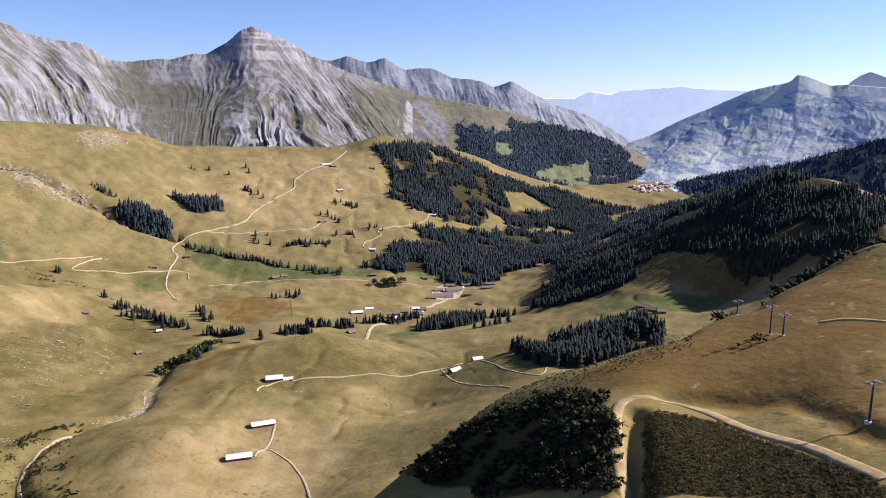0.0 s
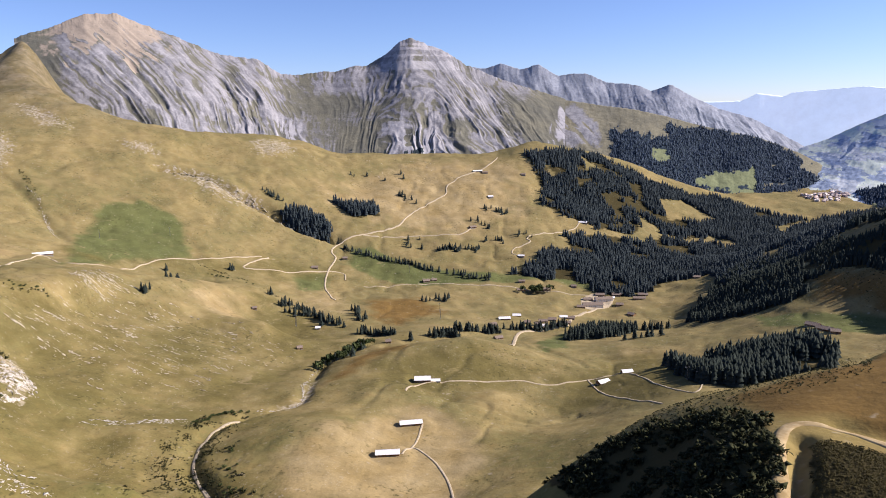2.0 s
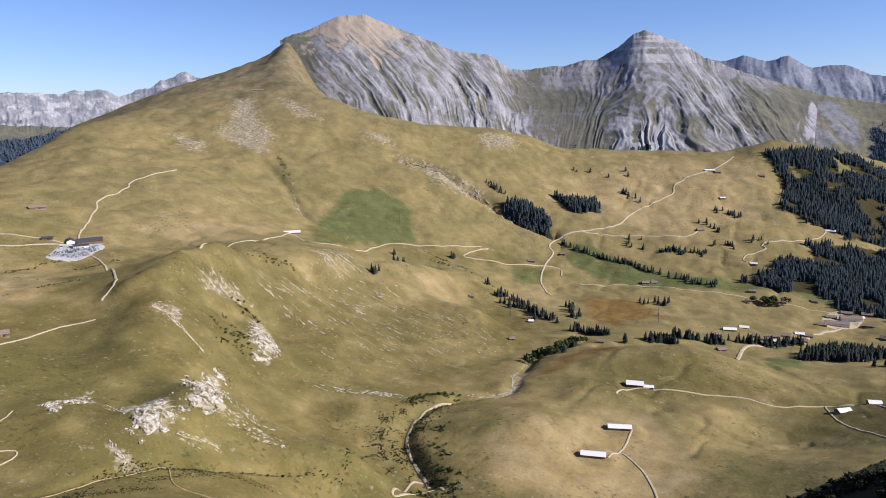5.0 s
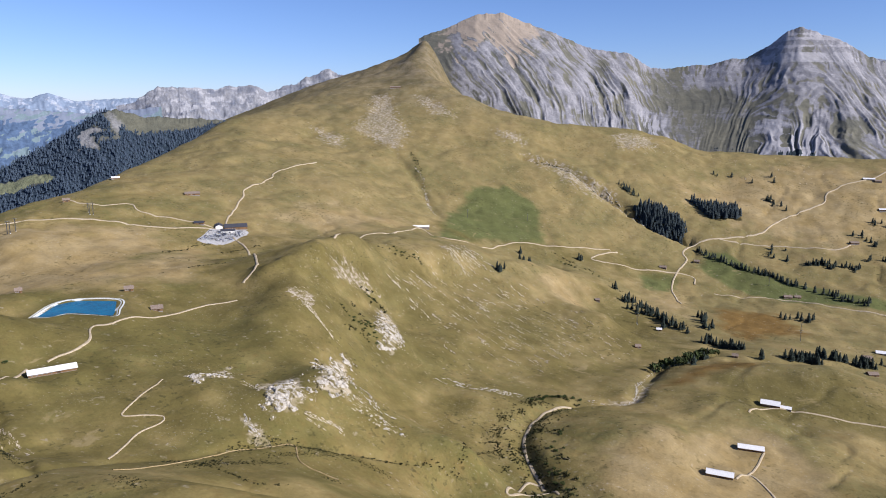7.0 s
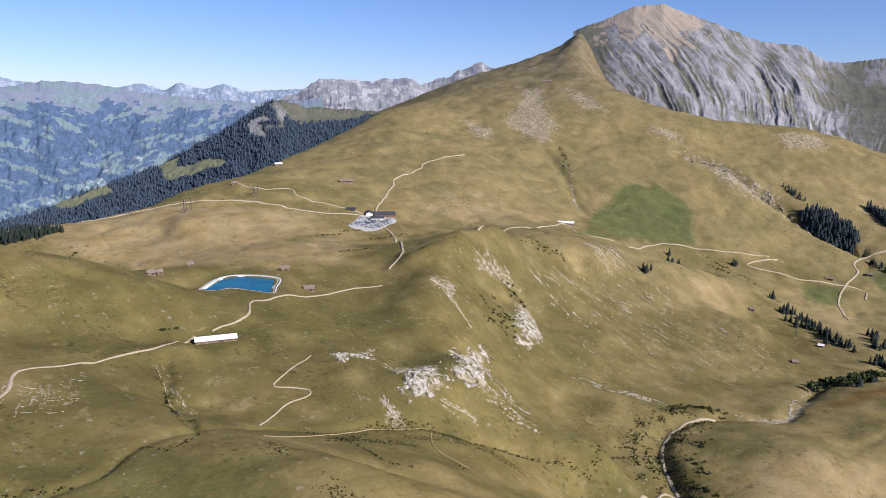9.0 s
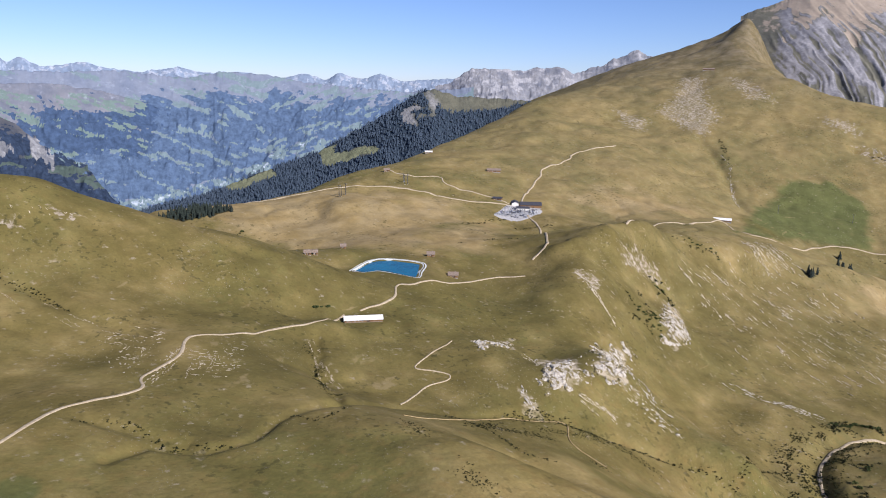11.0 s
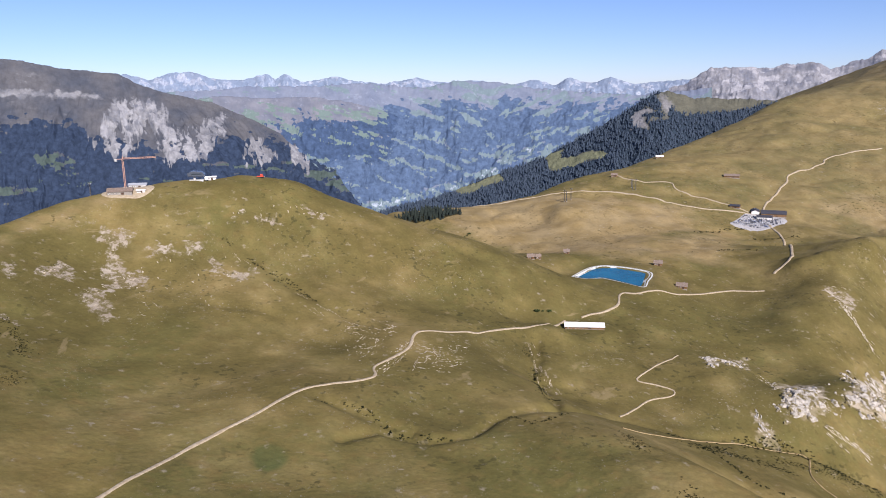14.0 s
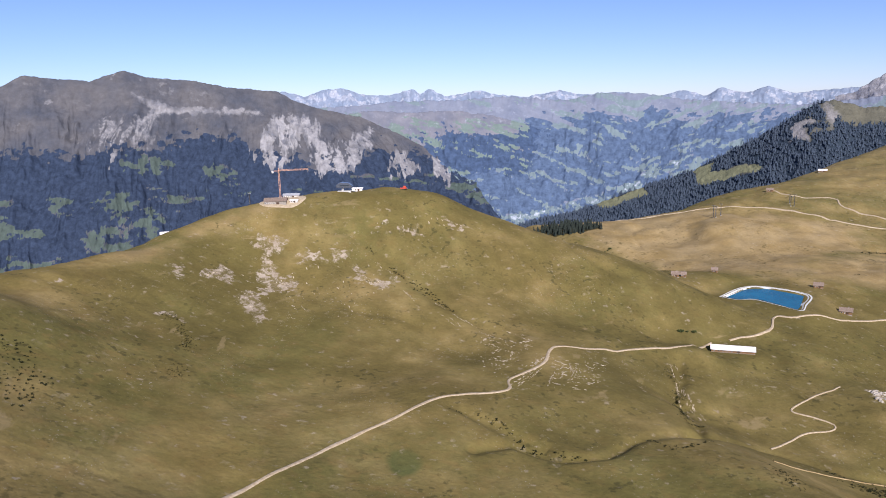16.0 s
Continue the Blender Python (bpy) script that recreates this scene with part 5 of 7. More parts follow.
mountain("mountain_east", "right_mountain", HAZED_EAST, "mountain with forest strips and pastures, tinted blue for haze", 950, -430, 16, ((0, -0.6),), 3.5, 1.3, blue_cover, 3, 90, 0.06, 130, 420, warp=0.5)
mountain("mountain_peak", "right_peak", HAZED_EAST, "distant pointed summit, paled with painted haze", 300, -200, 25, ((0, 0.2),), 14, 1.2, None, 4, 40)
mountain("mountain_ridge", "dark_ridge", DARK, "dark spruce-covered ridge in shade", 700, -600, 20, ((0, 0.2),), 20, 1.1, dark_cover, 8, 80, spruces=0.6)
mountain("mountain_wood", "forest_mountain", DARK, "wooded mountain with craggy top and pale clearings", 1250, -720, 26, ((50, 0.3), (64, 0.5), (87, 0.3)), 12, 1.1, wood_cover, 8, 30, 0.06, 140, 300, spruces=0.28)
mountain("mountain_white", "white_peaks", LIMESTONE, "white limestone cliffs on the skyline", 350, -300, 22, ((0, 0.25),), 24, 1.2, white_cover, 10, 50, 0.05, 80, 210)
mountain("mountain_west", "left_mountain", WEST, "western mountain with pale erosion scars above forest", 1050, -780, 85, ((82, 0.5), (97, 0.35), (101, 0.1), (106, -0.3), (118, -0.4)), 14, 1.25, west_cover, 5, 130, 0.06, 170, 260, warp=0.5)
mountain("mountain_slopes", "far_slopes", FAR_HAZE_BLUE, "far slopes with pastures, woods and a valley floor, tinted haze-blue", 1100, -720, 60, ((60, -0.3), (75, 0.0), (105, 0.5)), 16, 1.25, slopes_cover, 10, 60, 0.06, 130, 480)
mountain("mountain_spur", "mid_left", HAZE_BLUE, "wooded spur falling to the far valley floor, tinted haze-blue", 700, -760, 60, ((0, 0.5),), 16, 1.2, slopes_cover, 7, 40, 0.06, 100, 380)
mountain("mountain_shoulder", "mid_right", FAR_HAZE_BLUE, "wooded shoulder above the far valley floor, tinted haze-blue", 600, -760, 60, ((0, -0.5),), 16, 1.2, slopes_cover, 7, 40, 0.06, 100, 380)
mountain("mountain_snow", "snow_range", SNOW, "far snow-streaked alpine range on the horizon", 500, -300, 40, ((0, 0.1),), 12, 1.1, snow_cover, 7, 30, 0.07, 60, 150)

# ---- paths and tracks ----
GRAVEL = speckled("pale_gravel", (0.33, 0.262, 0.17), (0.45, 0.372, 0.26), 0.4, 0.95, 0, 0.15, 0.05)
EARTH = speckled("trodden_earth", (0.27, 0.19, 0.09), (0.38, 0.29, 0.16), 0.25, 0.95, 0, 0.2, 0.05)


def smooth_line(points, spacing):
    p = np.array(points, float)
    p = np.concatenate([[2 * p[0] - p[1]], p, [2 * p[-1] - p[-2]]])
    out = []
    for a, b, c, d in zip(p, p[1:], p[2:], p[3:]):
        n = max(2, int(np.hypot(*(c - b)) / spacing))
        for t in np.arange(n) / n:
            out.append(0.5 * (2 * b + (c - a) * t + (2 * a - 5 * b + 4 * c - d) * t * t + (3 * b - a - 3 * c + d) * t ** 3))
    return np.array(out + [p[-2]])


def path(name, width, points, mat, label):
    reach = np.hypot(*np.mean(points, 0))
    line = smooth_line(points, max(2.5, reach / 250))
    ahead = np.gradient(line, axis=0)
    side = np.stack([-ahead[:, 1], ahead[:, 0]], 1) / (np.hypot(ahead[:, 0], ahead[:, 1])[:, None] + 1e-9)
    w = 0.78 * width * (0.75 + 0.5 * fractal(np.arange(len(line)) / 6.0, np.zeros(len(line)) + len(name), 3))
    across = np.array([-0.62, -0.5, -0.2, 0.2, 0.5, 0.62])
    drop = np.array([-1.0, 0.0, 0.06, 0.06, 0.0, -1.0]) * (0.4 + reach / 1500)
    xs = line[:, 0, None] + side[:, 0, None] * across * w[:, None]
    ys = line[:, 1, None] + side[:, 1, None] * across * w[:, None]
    zs = height(xs, ys).reshape(xs.shape)
    zs = 0.7 * zs + 0.3 * zs.mean(1, keepdims=True) + 0.30 + 0.6 * reach / 1500 + drop
    ob = sheet(name, xs, ys, zs, [xs * 0] * 4, mat)
    return tagged(ob, label, "path", kind="structure")


for key, (width, points) in PATHS.items():
    if key.startswith("ridge") or key == "brook_path":
        path(key, width, points, EARTH, "trodden earth track through the grass")
    else:
        path(key, width, points, GRAVEL, "pale gravel track across the pasture")

# ---- reservoir ----
m, tree, s = material("reservoir_water", 0.22, 0, 0.22)
tree.links.new(mixed(tree, (0.002, 0.082, 0.140), (0.004, 0.115, 0.190), noisy(tree, 0.03, 3.0)), s.inputs["Base Color"])
relieved(tree, s, noisy(tree, 1.2, 3.0), 0.15, 0.08)
WATER_MAT = m
LINER = speckled("pale_liner", (0.55, 0.56, 0.52), (0.68, 0.68, 0.62), 0.5, 0.7)


def outline_mesh(name, outline, z, mat, label, category, kind, grow=0.0):
    p = smooth_line(outline + [outline[0]], 6)[:-1]
    c = p.mean(0)
    p = c + (p - c) * (1 + grow)
    bm = bmesh.new()
    bm.faces.new([bm.verts.new((x, y, z)) for x, y in p])
    me = bpy.data.meshes.new(name)
    bm.to_mesh(me)
    bm.free()
    me.materials.append(mat)
    return tagged(new(name, me), label, category, kind=kind)


outline_mesh("water", RESERVOIR, WATER, WATER_MAT, "deep blue water of a storage reservoir", "reservoir", "structure")


def rim(name, inner, outer, z0, z1, mat, label):
    p = smooth_line(RESERVOIR + [RESERVOIR[0]], 6)
    c = p[:-1].mean(0)
    rows = []
    for k in (inner, outer):
        d = p - c
        rows.append(c + d + d / np.hypot(d[:, 0], d[:, 1])[:, None] * k)
    xs, ys = np.stack([rows[0][:, 0], rows[1][:, 0]]), np.stack([rows[0][:, 1], rows[1][:, 1]])
    zs = np.stack([np.full(len(p), z0), np.full(len(p), z1)])
    return tagged(sheet(name, xs, ys, zs, [xs * 0] * 4, mat), label, "bank", kind="structure")


rim("reservoir_liner", -3.0, 1.6, WATER - 0.15, WATER + 1.45, LINER, "pale lining round the reservoir's edge")
rim("reservoir_path", 3.2, 5.2, WATER + 1.2, WATER + 1.2, LINER, "whitish gravel path round the reservoir")

# ---- things: helpers ----
def mesh_from(name, verts, faces, mat, smooth=False):
    me = bpy.data.meshes.new(name)
    me.from_pydata([tuple(v) for v in verts], [], [tuple(f) for f in faces])
    me.materials.append(mat)
    if smooth:
        me.polygons.foreach_set("use_smooth", np.ones(len(me.polygons), bool))
    me.update()
    return me


def part(name, bm, mat, parent, label=""):
    """One bmesh as one part under a thing or under a part."""
    me = bpy.data.meshes.new(name)
    bm.to_mesh(me)
    bm.free()
    me.materials.append(mat)
    ob = new(name, me)
    ob.parent = parent
    return tagged(ob, label)


def block(sx, sy, sz, x=0, y=0, z=0, bevel=0.0, turn=None):
    """A box standing on z, centred on x, y."""
    bm = bmesh.new()
    bmesh.ops.create_cube(bm, size=1, matrix=Matrix.Diagonal((sx, sy, sz, 1)))
    if bevel:
        bmesh.ops.bevel(bm, geom=bm.edges[:], offset=bevel, segments=1, affect="EDGES")
    m = Matrix.Translation((x, y, z + sz / 2))
    bmesh.ops.transform(bm, matrix=m @ turn if turn else m, verts=bm.verts)
    return bm


def rod(r0, r1, a, b, sides=8):
    """A tapered round bar from a to b."""
    a, b = Vector(a), Vector(b)
    bm = bmesh.new()
    bmesh.ops.create_cone(bm, cap_ends=True, segments=sides, radius1=r0, radius2=r1, depth=(b - a).length)
    bmesh.ops.transform(bm, matrix=Matrix.Translation((a + b) / 2) @ (b - a).to_track_quat("Z", "Y").to_matrix().to_4x4(), verts=bm.verts)
    return bm


def prism(profile, y0, y1):
    """A profile of (x, z) drawn out from y0 to y1."""
    bm = bmesh.new()
    a = [bm.verts.new((x, y0, z)) for x, z in profile]
    b = [bm.verts.new((x, y1, z)) for x, z in profile]
    bm.faces.new(a)
    bm.faces.new(b[::-1])
    for k in range(len(profile)):
        j = (k + 1) % len(profile)
        bm.faces.new((a[j], a[k], b[k], b[j]))
    bmesh.ops.recalc_face_normals(bm, faces=bm.faces)
    return bm


def stands(x, y):
    return float(height(np.array([x]), np.array([y]))[0])


# ---- plants ----
def leaf_material(name, a, b):
    m, tree, s = material(name, 0.85, 0, 0.1)
    info = tree.nodes.new("ShaderNodeObjectInfo")
    c = mixed(tree, a, b, noisy(tree, 0.35, 4.0))
    c = mixed(tree, c, tuple(v * 0.7 for v in a), sums(tree, "MULTIPLY", info.outputs["Random"], 0.5))
    tree.links.new(c, s.inputs["Base Color"])
    return m


NEEDLES = leaf_material("spruce_needles", (0.034, 0.043, 0.034), (0.020, 0.027, 0.023))
# same needles made bluer and paler: haze painted in, in two strengths
HAZE_NEEDLES = leaf_material("haze_blue_needles", (0.066, 0.088, 0.120), (0.043, 0.061, 0.088))
FAINT_HAZE_NEEDLES = leaf_material("faint_haze_needles", (0.043, 0.055, 0.058), (0.026, 0.035, 0.040))
LEAVES = leaf_material("broad_leaves", (0.060, 0.075, 0.025), (0.035, 0.048, 0.018))
ALDER = leaf_material("alder_leaves", (0.042, 0.043, 0.017), (0.022, 0.025, 0.010))
HEATHER = leaf_material("heath_tufts", (0.074, 0.060, 0.021), (0.040, 0.034, 0.012))
BARK = speckled("bark", (0.07, 0.05, 0.035), (0.12, 0.09, 0.065), 2.0)


def spruce_shape(rng, tiers, sides, wobble=0.2):
    """Crown of a spruce one metre high, in overlapping ragged skirts."""
    v, f = [], []
    for k in range(tiers):
        low, top = 0.06 + 0.86 * k / tiers, min(1.0, 0.06 + 0.86 * (k + 1.65) / tiers)
        r = 0.27 * (1 - k / tiers) ** 0.8 + 0.02
        o = len(v)
        v.append((0, 0, top))
        turn = rng.rand() * 6.28
        for j in range(sides):
            a = turn + 6.283 * j / sides
            q = r * (1 + wobble * (rng.rand() - 0.5) * 2) * (1.0 if j % 2 else 0.72)
            v.append((q * math.cos(a), q * math.sin(a), low + 0.03 * rng.rand() + (0 if j % 2 else 0.035)))
        f += [(o, o + 1 + j, o + 1 + (j + 1) % sides) for j in range(sides)]
    return np.array(v), np.array(f)


def leafy_shape(rng, clumps, squat=0.8, size=0.22):
    """A crown of many small leaf clumps round a ragged core."""
    v, f = [], []
    for _ in range(clumps):
        d = rng.randn(3)
        d /= np.linalg.norm(d)
        d[2] = abs(d[2]) * 1.1 - 0.25
        c = d * (0.28 + 0.22 * rng.rand()) * np.array([1, 1, squat]) + np.array([0, 0, 0.42 * squat])
        o = len(v)
        s = size * (0.6 + 0.8 * rng.rand())
        for _ in range(4):
            v.append(c + rng.randn(3) * s * 0.5)
        f += [(o, o + 1, o + 2), (o, o + 2, o + 3), (o, o + 3, o + 1), (o + 1, o + 3, o + 2)]
    return np.array(v), np.array(f)


def scattered(name, shapes, places, sizes, widths, mat, label, category, rng, sink=0.04):
    """Very many plants or stones as one object."""
    vs, fs, at = [], [], 0
    places = np.array(places)
    ground_z = height(places[:, 0], places[:, 1]) if places.shape[1] == 2 else places[:, 2]
    for (x, y), z, s, w in zip(places[:, :2], ground_z, sizes, widths):
        v, f = shapes[rng.randint(len(shapes))]
        a = rng.rand() * 6.283
        c, n = math.cos(a), math.sin(a)
        vs.append(np.stack([x + (v[:, 0] * c - v[:, 1] * n) * s * w, y + (v[:, 0] * n + v[:, 1] * c) * s * w, z - sink * s + v[:, 2] * s], 1))
        fs.append(f + at)
        at += len(v)
    co, tri = np.concatenate(vs), np.concatenate(fs)
    me = bpy.data.meshes.new(name)
    me.vertices.add(len(co))
    me.vertices.foreach_set("co", co.astype(np.float32).ravel())
    me.loops.add(tri.size)
    me.loops.foreach_set("vertex_index", tri.astype(np.int32).ravel())
    me.polygons.add(len(tri))
    me.polygons.foreach_set("loop_start", np.arange(0, tri.size, 3, dtype=np.int32))
    me.polygons.foreach_set("loop_total", np.full(len(tri), 3, np.int32))
    me.materials.append(mat)
    me.update()
    me.validate()
    return tagged(new(name, me), label, category, kind="stuff")


def inside(outline, spacing, rng, ragged_edge=0.0):
    """Jittered places inside a plan outline."""
    p = np.array(outline, float)
    lo, hi = p.min(0), p.max(0)
    gx, gy = np.meshgrid(np.arange(lo[0], hi[0], spacing), np.arange(lo[1], hi[1], spacing))
    x = gx.ravel() + (rng.rand(gx.size) - 0.5) * spacing * 1.1
    y = gy.ravel() + (rng.rand(gx.size) - 0.5) * spacing * 1.1
    d = outline_distance(x, y, outline) + (fractal(x / 25, y / 25, 3) - 0.5) * ragged_edge
    keep = d < 0
    return np.stack([x[keep], y[keep]], 1)


def woods():
    rng = np.random.RandomState(11)
    shapes = [spruce_shape(rng, 4, 6) for _ in range(8)]
    for name, (per_hectare, outline) in WOODS.items():
        at = inside(outline, 100 / math.sqrt(per_hectare), rng, 34.0 if "grove" in name else 70.0)
        for cut in CLEARINGS.values():
            at = at[outline_distance(at[:, 0], at[:, 1], cut) > 0]
        thin = 0.30 if "grove" in name or "village" in name else 0.36
        at = at[fractal(at[:, 0] / 75, at[:, 1] / 75, 4) > thin]
        tall = (12 + 13 * rng.rand(len(at)) ** 0.8) * (0.62 if "upper" in name or "pass" in name or "gap" in name else 1.3 if "grove" in name else 1.0)
        scattered("spruce_forest", shapes, at, tall, 0.75 + 0.4 * rng.rand(len(at)), FAINT_HAZE_NEEDLES if np.hypot(*np.mean(outline, 0)) > 2000 else NEEDLES, "dense dark spruce forest on the mountainside", "forest", rng)


woods()


def far_woods():
    rng = np.random.RandomState(13)
    shapes = [spruce_shape(rng, 2, 5, 0.3) for _ in range(6)]
    for at in FAR_TREES:
        at = at + np.append(rng.randn(len(at), 2) * 3, np.zeros((len(at), 1)), 1)
        scattered("spruce_forest", shapes, at, 9 + 10 * rng.rand(len(at)), 0.9 + 0.5 * rng.rand(len(at)), HAZE_NEEDLES, "spruce forest on the far mountainside, tinted haze-blue", "forest", rng)


far_woods()


def tree_kinds():
    rng = np.random.RandomState(5)
    kinds = []
    for _ in range(4):
        v, f = spruce_shape(rng, 8, 10, 0.3)
        kinds.append(("spruce_tree", mesh_from("crown", v, f, NEEDLES), (0.16, 0.012), "dark green spruce with ragged drooping boughs"))
    broad = []
    for _ in range(3):
        v, f = leafy_shape(rng, 90, 1.1, 0.17)
        broad.append(("broadleaf_tree", mesh_from("crown", v + np.array([0, 0, 0.22]), f, LEAVES), (0.4, 0.022), "rounded green broadleaf tree beside the stream"))
    shrubs = []
    for _ in range(3):
        v, f = leafy_shape(rng, 60, 0.7, 0.2)
        shrubs.append(("shrub", mesh_from("crown", v, f, LEAVES), (0.3, 0.02), "low dark green mountain shrub on the pasture"))
    return [kinds, broad, shrubs]


def single_trees():
    rng = np.random.RandomState(23)
    kinds = tree_kinds()
    far_shapes = [spruce_shape(rng, 5, 8, 0.3) for _ in range(6)]
    made = {}
    for name, (count, jitter, kind, line) in TREE_ROWS.items():
        p = smooth_line(line, 4)
        if kind == 0 and np.hypot(*p.mean(0)) > 1750:
            at = p[rng.randint(len(p), size=count)] + rng.randn(count, 2) * jitter * 0.55
            scattered("spruce_group", far_shapes, at, 11 + 9 * rng.rand(count), 0.85 + 0.4 * rng.rand(count), NEEDLES, "group of dark spruces on the far pasture", "trees", rng)
            continue
        for _ in range(count):
            x, y = p[rng.randint(len(p))] + rng.randn(2) * jitter * 0.55
            k = rng.randint(len(kinds[kind]))
            label_name, crown, (trunk_top, radius), label = kinds[kind][k]
            tall = (13 + 10 * rng.rand(), 11 + 8 * rng.rand(), 2.4 + 2.8 * rng.rand())[kind]
            wide = tall * (0.85 + 0.4 * rng.rand())
            root = new(label_name)
            root.empty_display_size = 0.5
            if (kind, k) not in made:
                bm = rod(radius, radius * 0.6, (0, 0, -0.06), (0, 0, trunk_top), 6)
                me = bpy.data.meshes.new("trunk")
                bm.to_mesh(me)
                bm.free()
                me.materials.append(BARK)
                made[kind, k] = me
            for n, data in (("trunk", made[kind, k]), ("crown", crown)):
                ob = new(n, data)
                ob.parent = root
            root.matrix_basis = pose(x, y, stands(x, y), 0, 0, rng.rand() * 360) @ Matrix.Diagonal((wide, wide, tall, 1))
            tagged(root, label, "tree" if kind < 2 else "shrub", name.replace("_", " "))


single_trees()


def shrub_slopes():
    rng = np.random.RandomState(31)
    shapes = [leafy_shape(rng, 34, 0.85, 0.24) for _ in range(6)]
    at = inside(DARK_SHRUB["shrub_slope"], 3.4, rng, 10.0)
    at = at[fractal(at[:, 0] / 14, at[:, 1] / 14, 3) > 0.36]
    scattered("alder_thicket", shapes, at, 1.8 + 3.4 * rng.rand(len(at)) ** 1.5, np.ones(len(at)) * 1.25, ALDER, "thicket of dark green alder bushes on the shaded slope", "shrubs", rng)
    small = [leafy_shape(rng, 7, 0.6, 0.36) for _ in range(5)]
    at = inside(DARK_SHRUB["shrub_ridge"], 1.0, rng, 6.0)
    scattered("heath_shrubs", small, at, 0.5 + 0.7 * rng.rand(len(at)), np.ones(len(at)) * 1.4, HEATHER, "brown heath and dwarf shrubs on the ridge slope", "shrubs", rng)
    for key, gap, size, label in (("gorge_bank", 5.0, 1.6, "low bushes on the banks of the gorge"), ("hill_streak", 4.0, 1.0, "strip of dwarf juniper on the hillside"), ("ridge_strip", 1.9, 0.9, "brown dwarf shrubs along the edge of the ridge"), ("hill_scrub", 9.0, 2.6, "dark scrub on the shaded hillside"), ("gully_shade", 9.0, 2.2, "bushes standing for the shade in the eroded gully"), ("hill_side", 3.0, 1.3, "dwarf shrubs on the steep grassy slope")):
        at = inside(DARK_SHRUB[key], gap, rng, 10.0)
        at = at[rng.rand(len(at)) < 0.55]
        scattered("bank_shrubs", small, at, size * (0.6 + rng.rand(len(at))), np.ones(len(at)), ALDER, label, "shrubs", rng)


shrub_slopes()

# ---- places of huts, masts and rocks ----
VILLAGE_YARD = [(-32, 1892), (2, 1935), (25, 1906), (59, 1924), (46, 1847), (9, 1808), (-28, 1811)]
FAR_VILLAGE = [(909, 3488), (1221, 3631), (1077, 3452), (975, 3378)]
HUTS = []   # x, y, length, kind, turn
HUTS += [(-430, 2660, 34.0, 0, 19), (-403, 2659, 19.1, 1, 19), (-262, 2679, 17.0, 0, 6), (-358, 2489, 17.9, 0, 28), (-382, 2256, 21.8, 0, 35), (-38, 2473, 27.5, 0, 1), (-211, 2113, 18.7, 0, -4), (-448, 1874, 18.6, 1, 28), (-430, 1892, 14.1, 1, 28)]
HUTS += [(-188, 1889, 23.0, 1, 11), (-126, 1908, 29.4, 1, 9), (-192, 1941, 15.7, 1, 6), (-51, 1961, 14.3, 1, 1), (-727, 1414, 9.0, 0, 27), (-748, 1818, 17.4, 0, 17), (-571, 1389, 9.8, 0, 22), (-526, 1187, 9.6, 1, 39), (-384, 1283, 9.9, 1, 17)]
HUTS += [(-702, 1937, 13.2, 1, 20), (-110, 1610, 19.8, 0, 9), (-91, 1639, 18.8, 1, 3), (-67, 1686, 17.9, 0, 10), (-55, 1619, 14.6, 0, 2), (-12, 1884, 22.9, 0, 10), (43, 1908, 27.9, 0, 14), (63, 1936, 23.5, 1, 3), (20, 1925, 23.4, 0, -1)]
HUTS += [(-174, 1642, 18.9, 0, 6), (-216, 1536, 15.3, 0, 28), (-145, 1592, 14.4, 1, 5), (132, 1942, 25.2, 1, -4), (69, 1854, 18.1, 0, -2), (1, 1835, 50.7, 2, 12), (29, 1886, 45.9, 2, 19), (-28, 1811, 20.6, 1, 1), (-198, 1597, 26.3, 0, 17)]
HUTS += [(-189, 1423, 16.6, 1, 38), (-64, 1606, 15.8, 0, 2), (-85, 1581, 14.3, 0, 3), (-108, 1574, 12.9, 0, 24), (120, 1899, 30.8, 1, 6), (-49, 1686, 16.5, 1, 2), (-120, 1584, 10.4, 1, 4), (95, 1768, 17.3, 0, -33), (288, 2097, 20.4, 0, -8)]
HUTS += [(382, 1264, 25.8, 1, -37), (370, 1290, 21.8, 1, -36), (393, 1249, 14.9, 1, -7), (-901, 441, 10.5, 1, 64), (-922, 267, 9.3, 0, 74), (-927, 279, 6.2, 1, 73), (-962, 331, 7.4, 1, 71), (-824, 437, 12.9, 1, 62), (-1454, 873, 31.0, 1, 59)]
HUTS += [(-1711, 827, 18.0, 0, 64), (-1141, 1289, 38.4, 0, 42), (-1972, 2079, 40.5, 1, 43), (-3347, 1619, 41.0, 0, 64), (-1490, 617, 12.7, 1, 68)]
PYLONS = [(136.3, 215.2, 13.8, 1), (157.3, 319.1, 10.3, 1), (154.3, 325.6, 14.1, 1), (166.1, 392.0, 8.6, 1), (133.4, 1015.1, 18.2, 0), (145.9, 996.4, 15.3, 0), (-623.8, 1395.1, 26.0, 0), (-352.2, 1608.5, 19.5, 0), (-503.4, 1909.3, 22.8, 0), (-334.8, 1532.5, 24.0, 0), (-1387.8, 615.5, 19.4, 0), (-1318.2, 450.9, 20.1, 0), (-3601.2, 1017.9, 48.0, 0), (-1325.6, 462.4, 45.1, 0), (-1327.0, 449.6, 45.0, 0), (-1389.4, 622.8, 26.8, 0), (-1407.4, 621.6, 17.2, 0), (-619.6, 1390.2, 20.8, 0), (-1188.1, 1532.5, 28.0, 0), (-1086.0, 1672.9, 22.4, 0)]   # x, y, height, with cross-arm
ROCKS = {}   # count, size, outline
ROCKS["outcrop_bench"] = 120, 3.8, [(-615, 354), (-631, 407), (-604, 391), (-587, 343)]
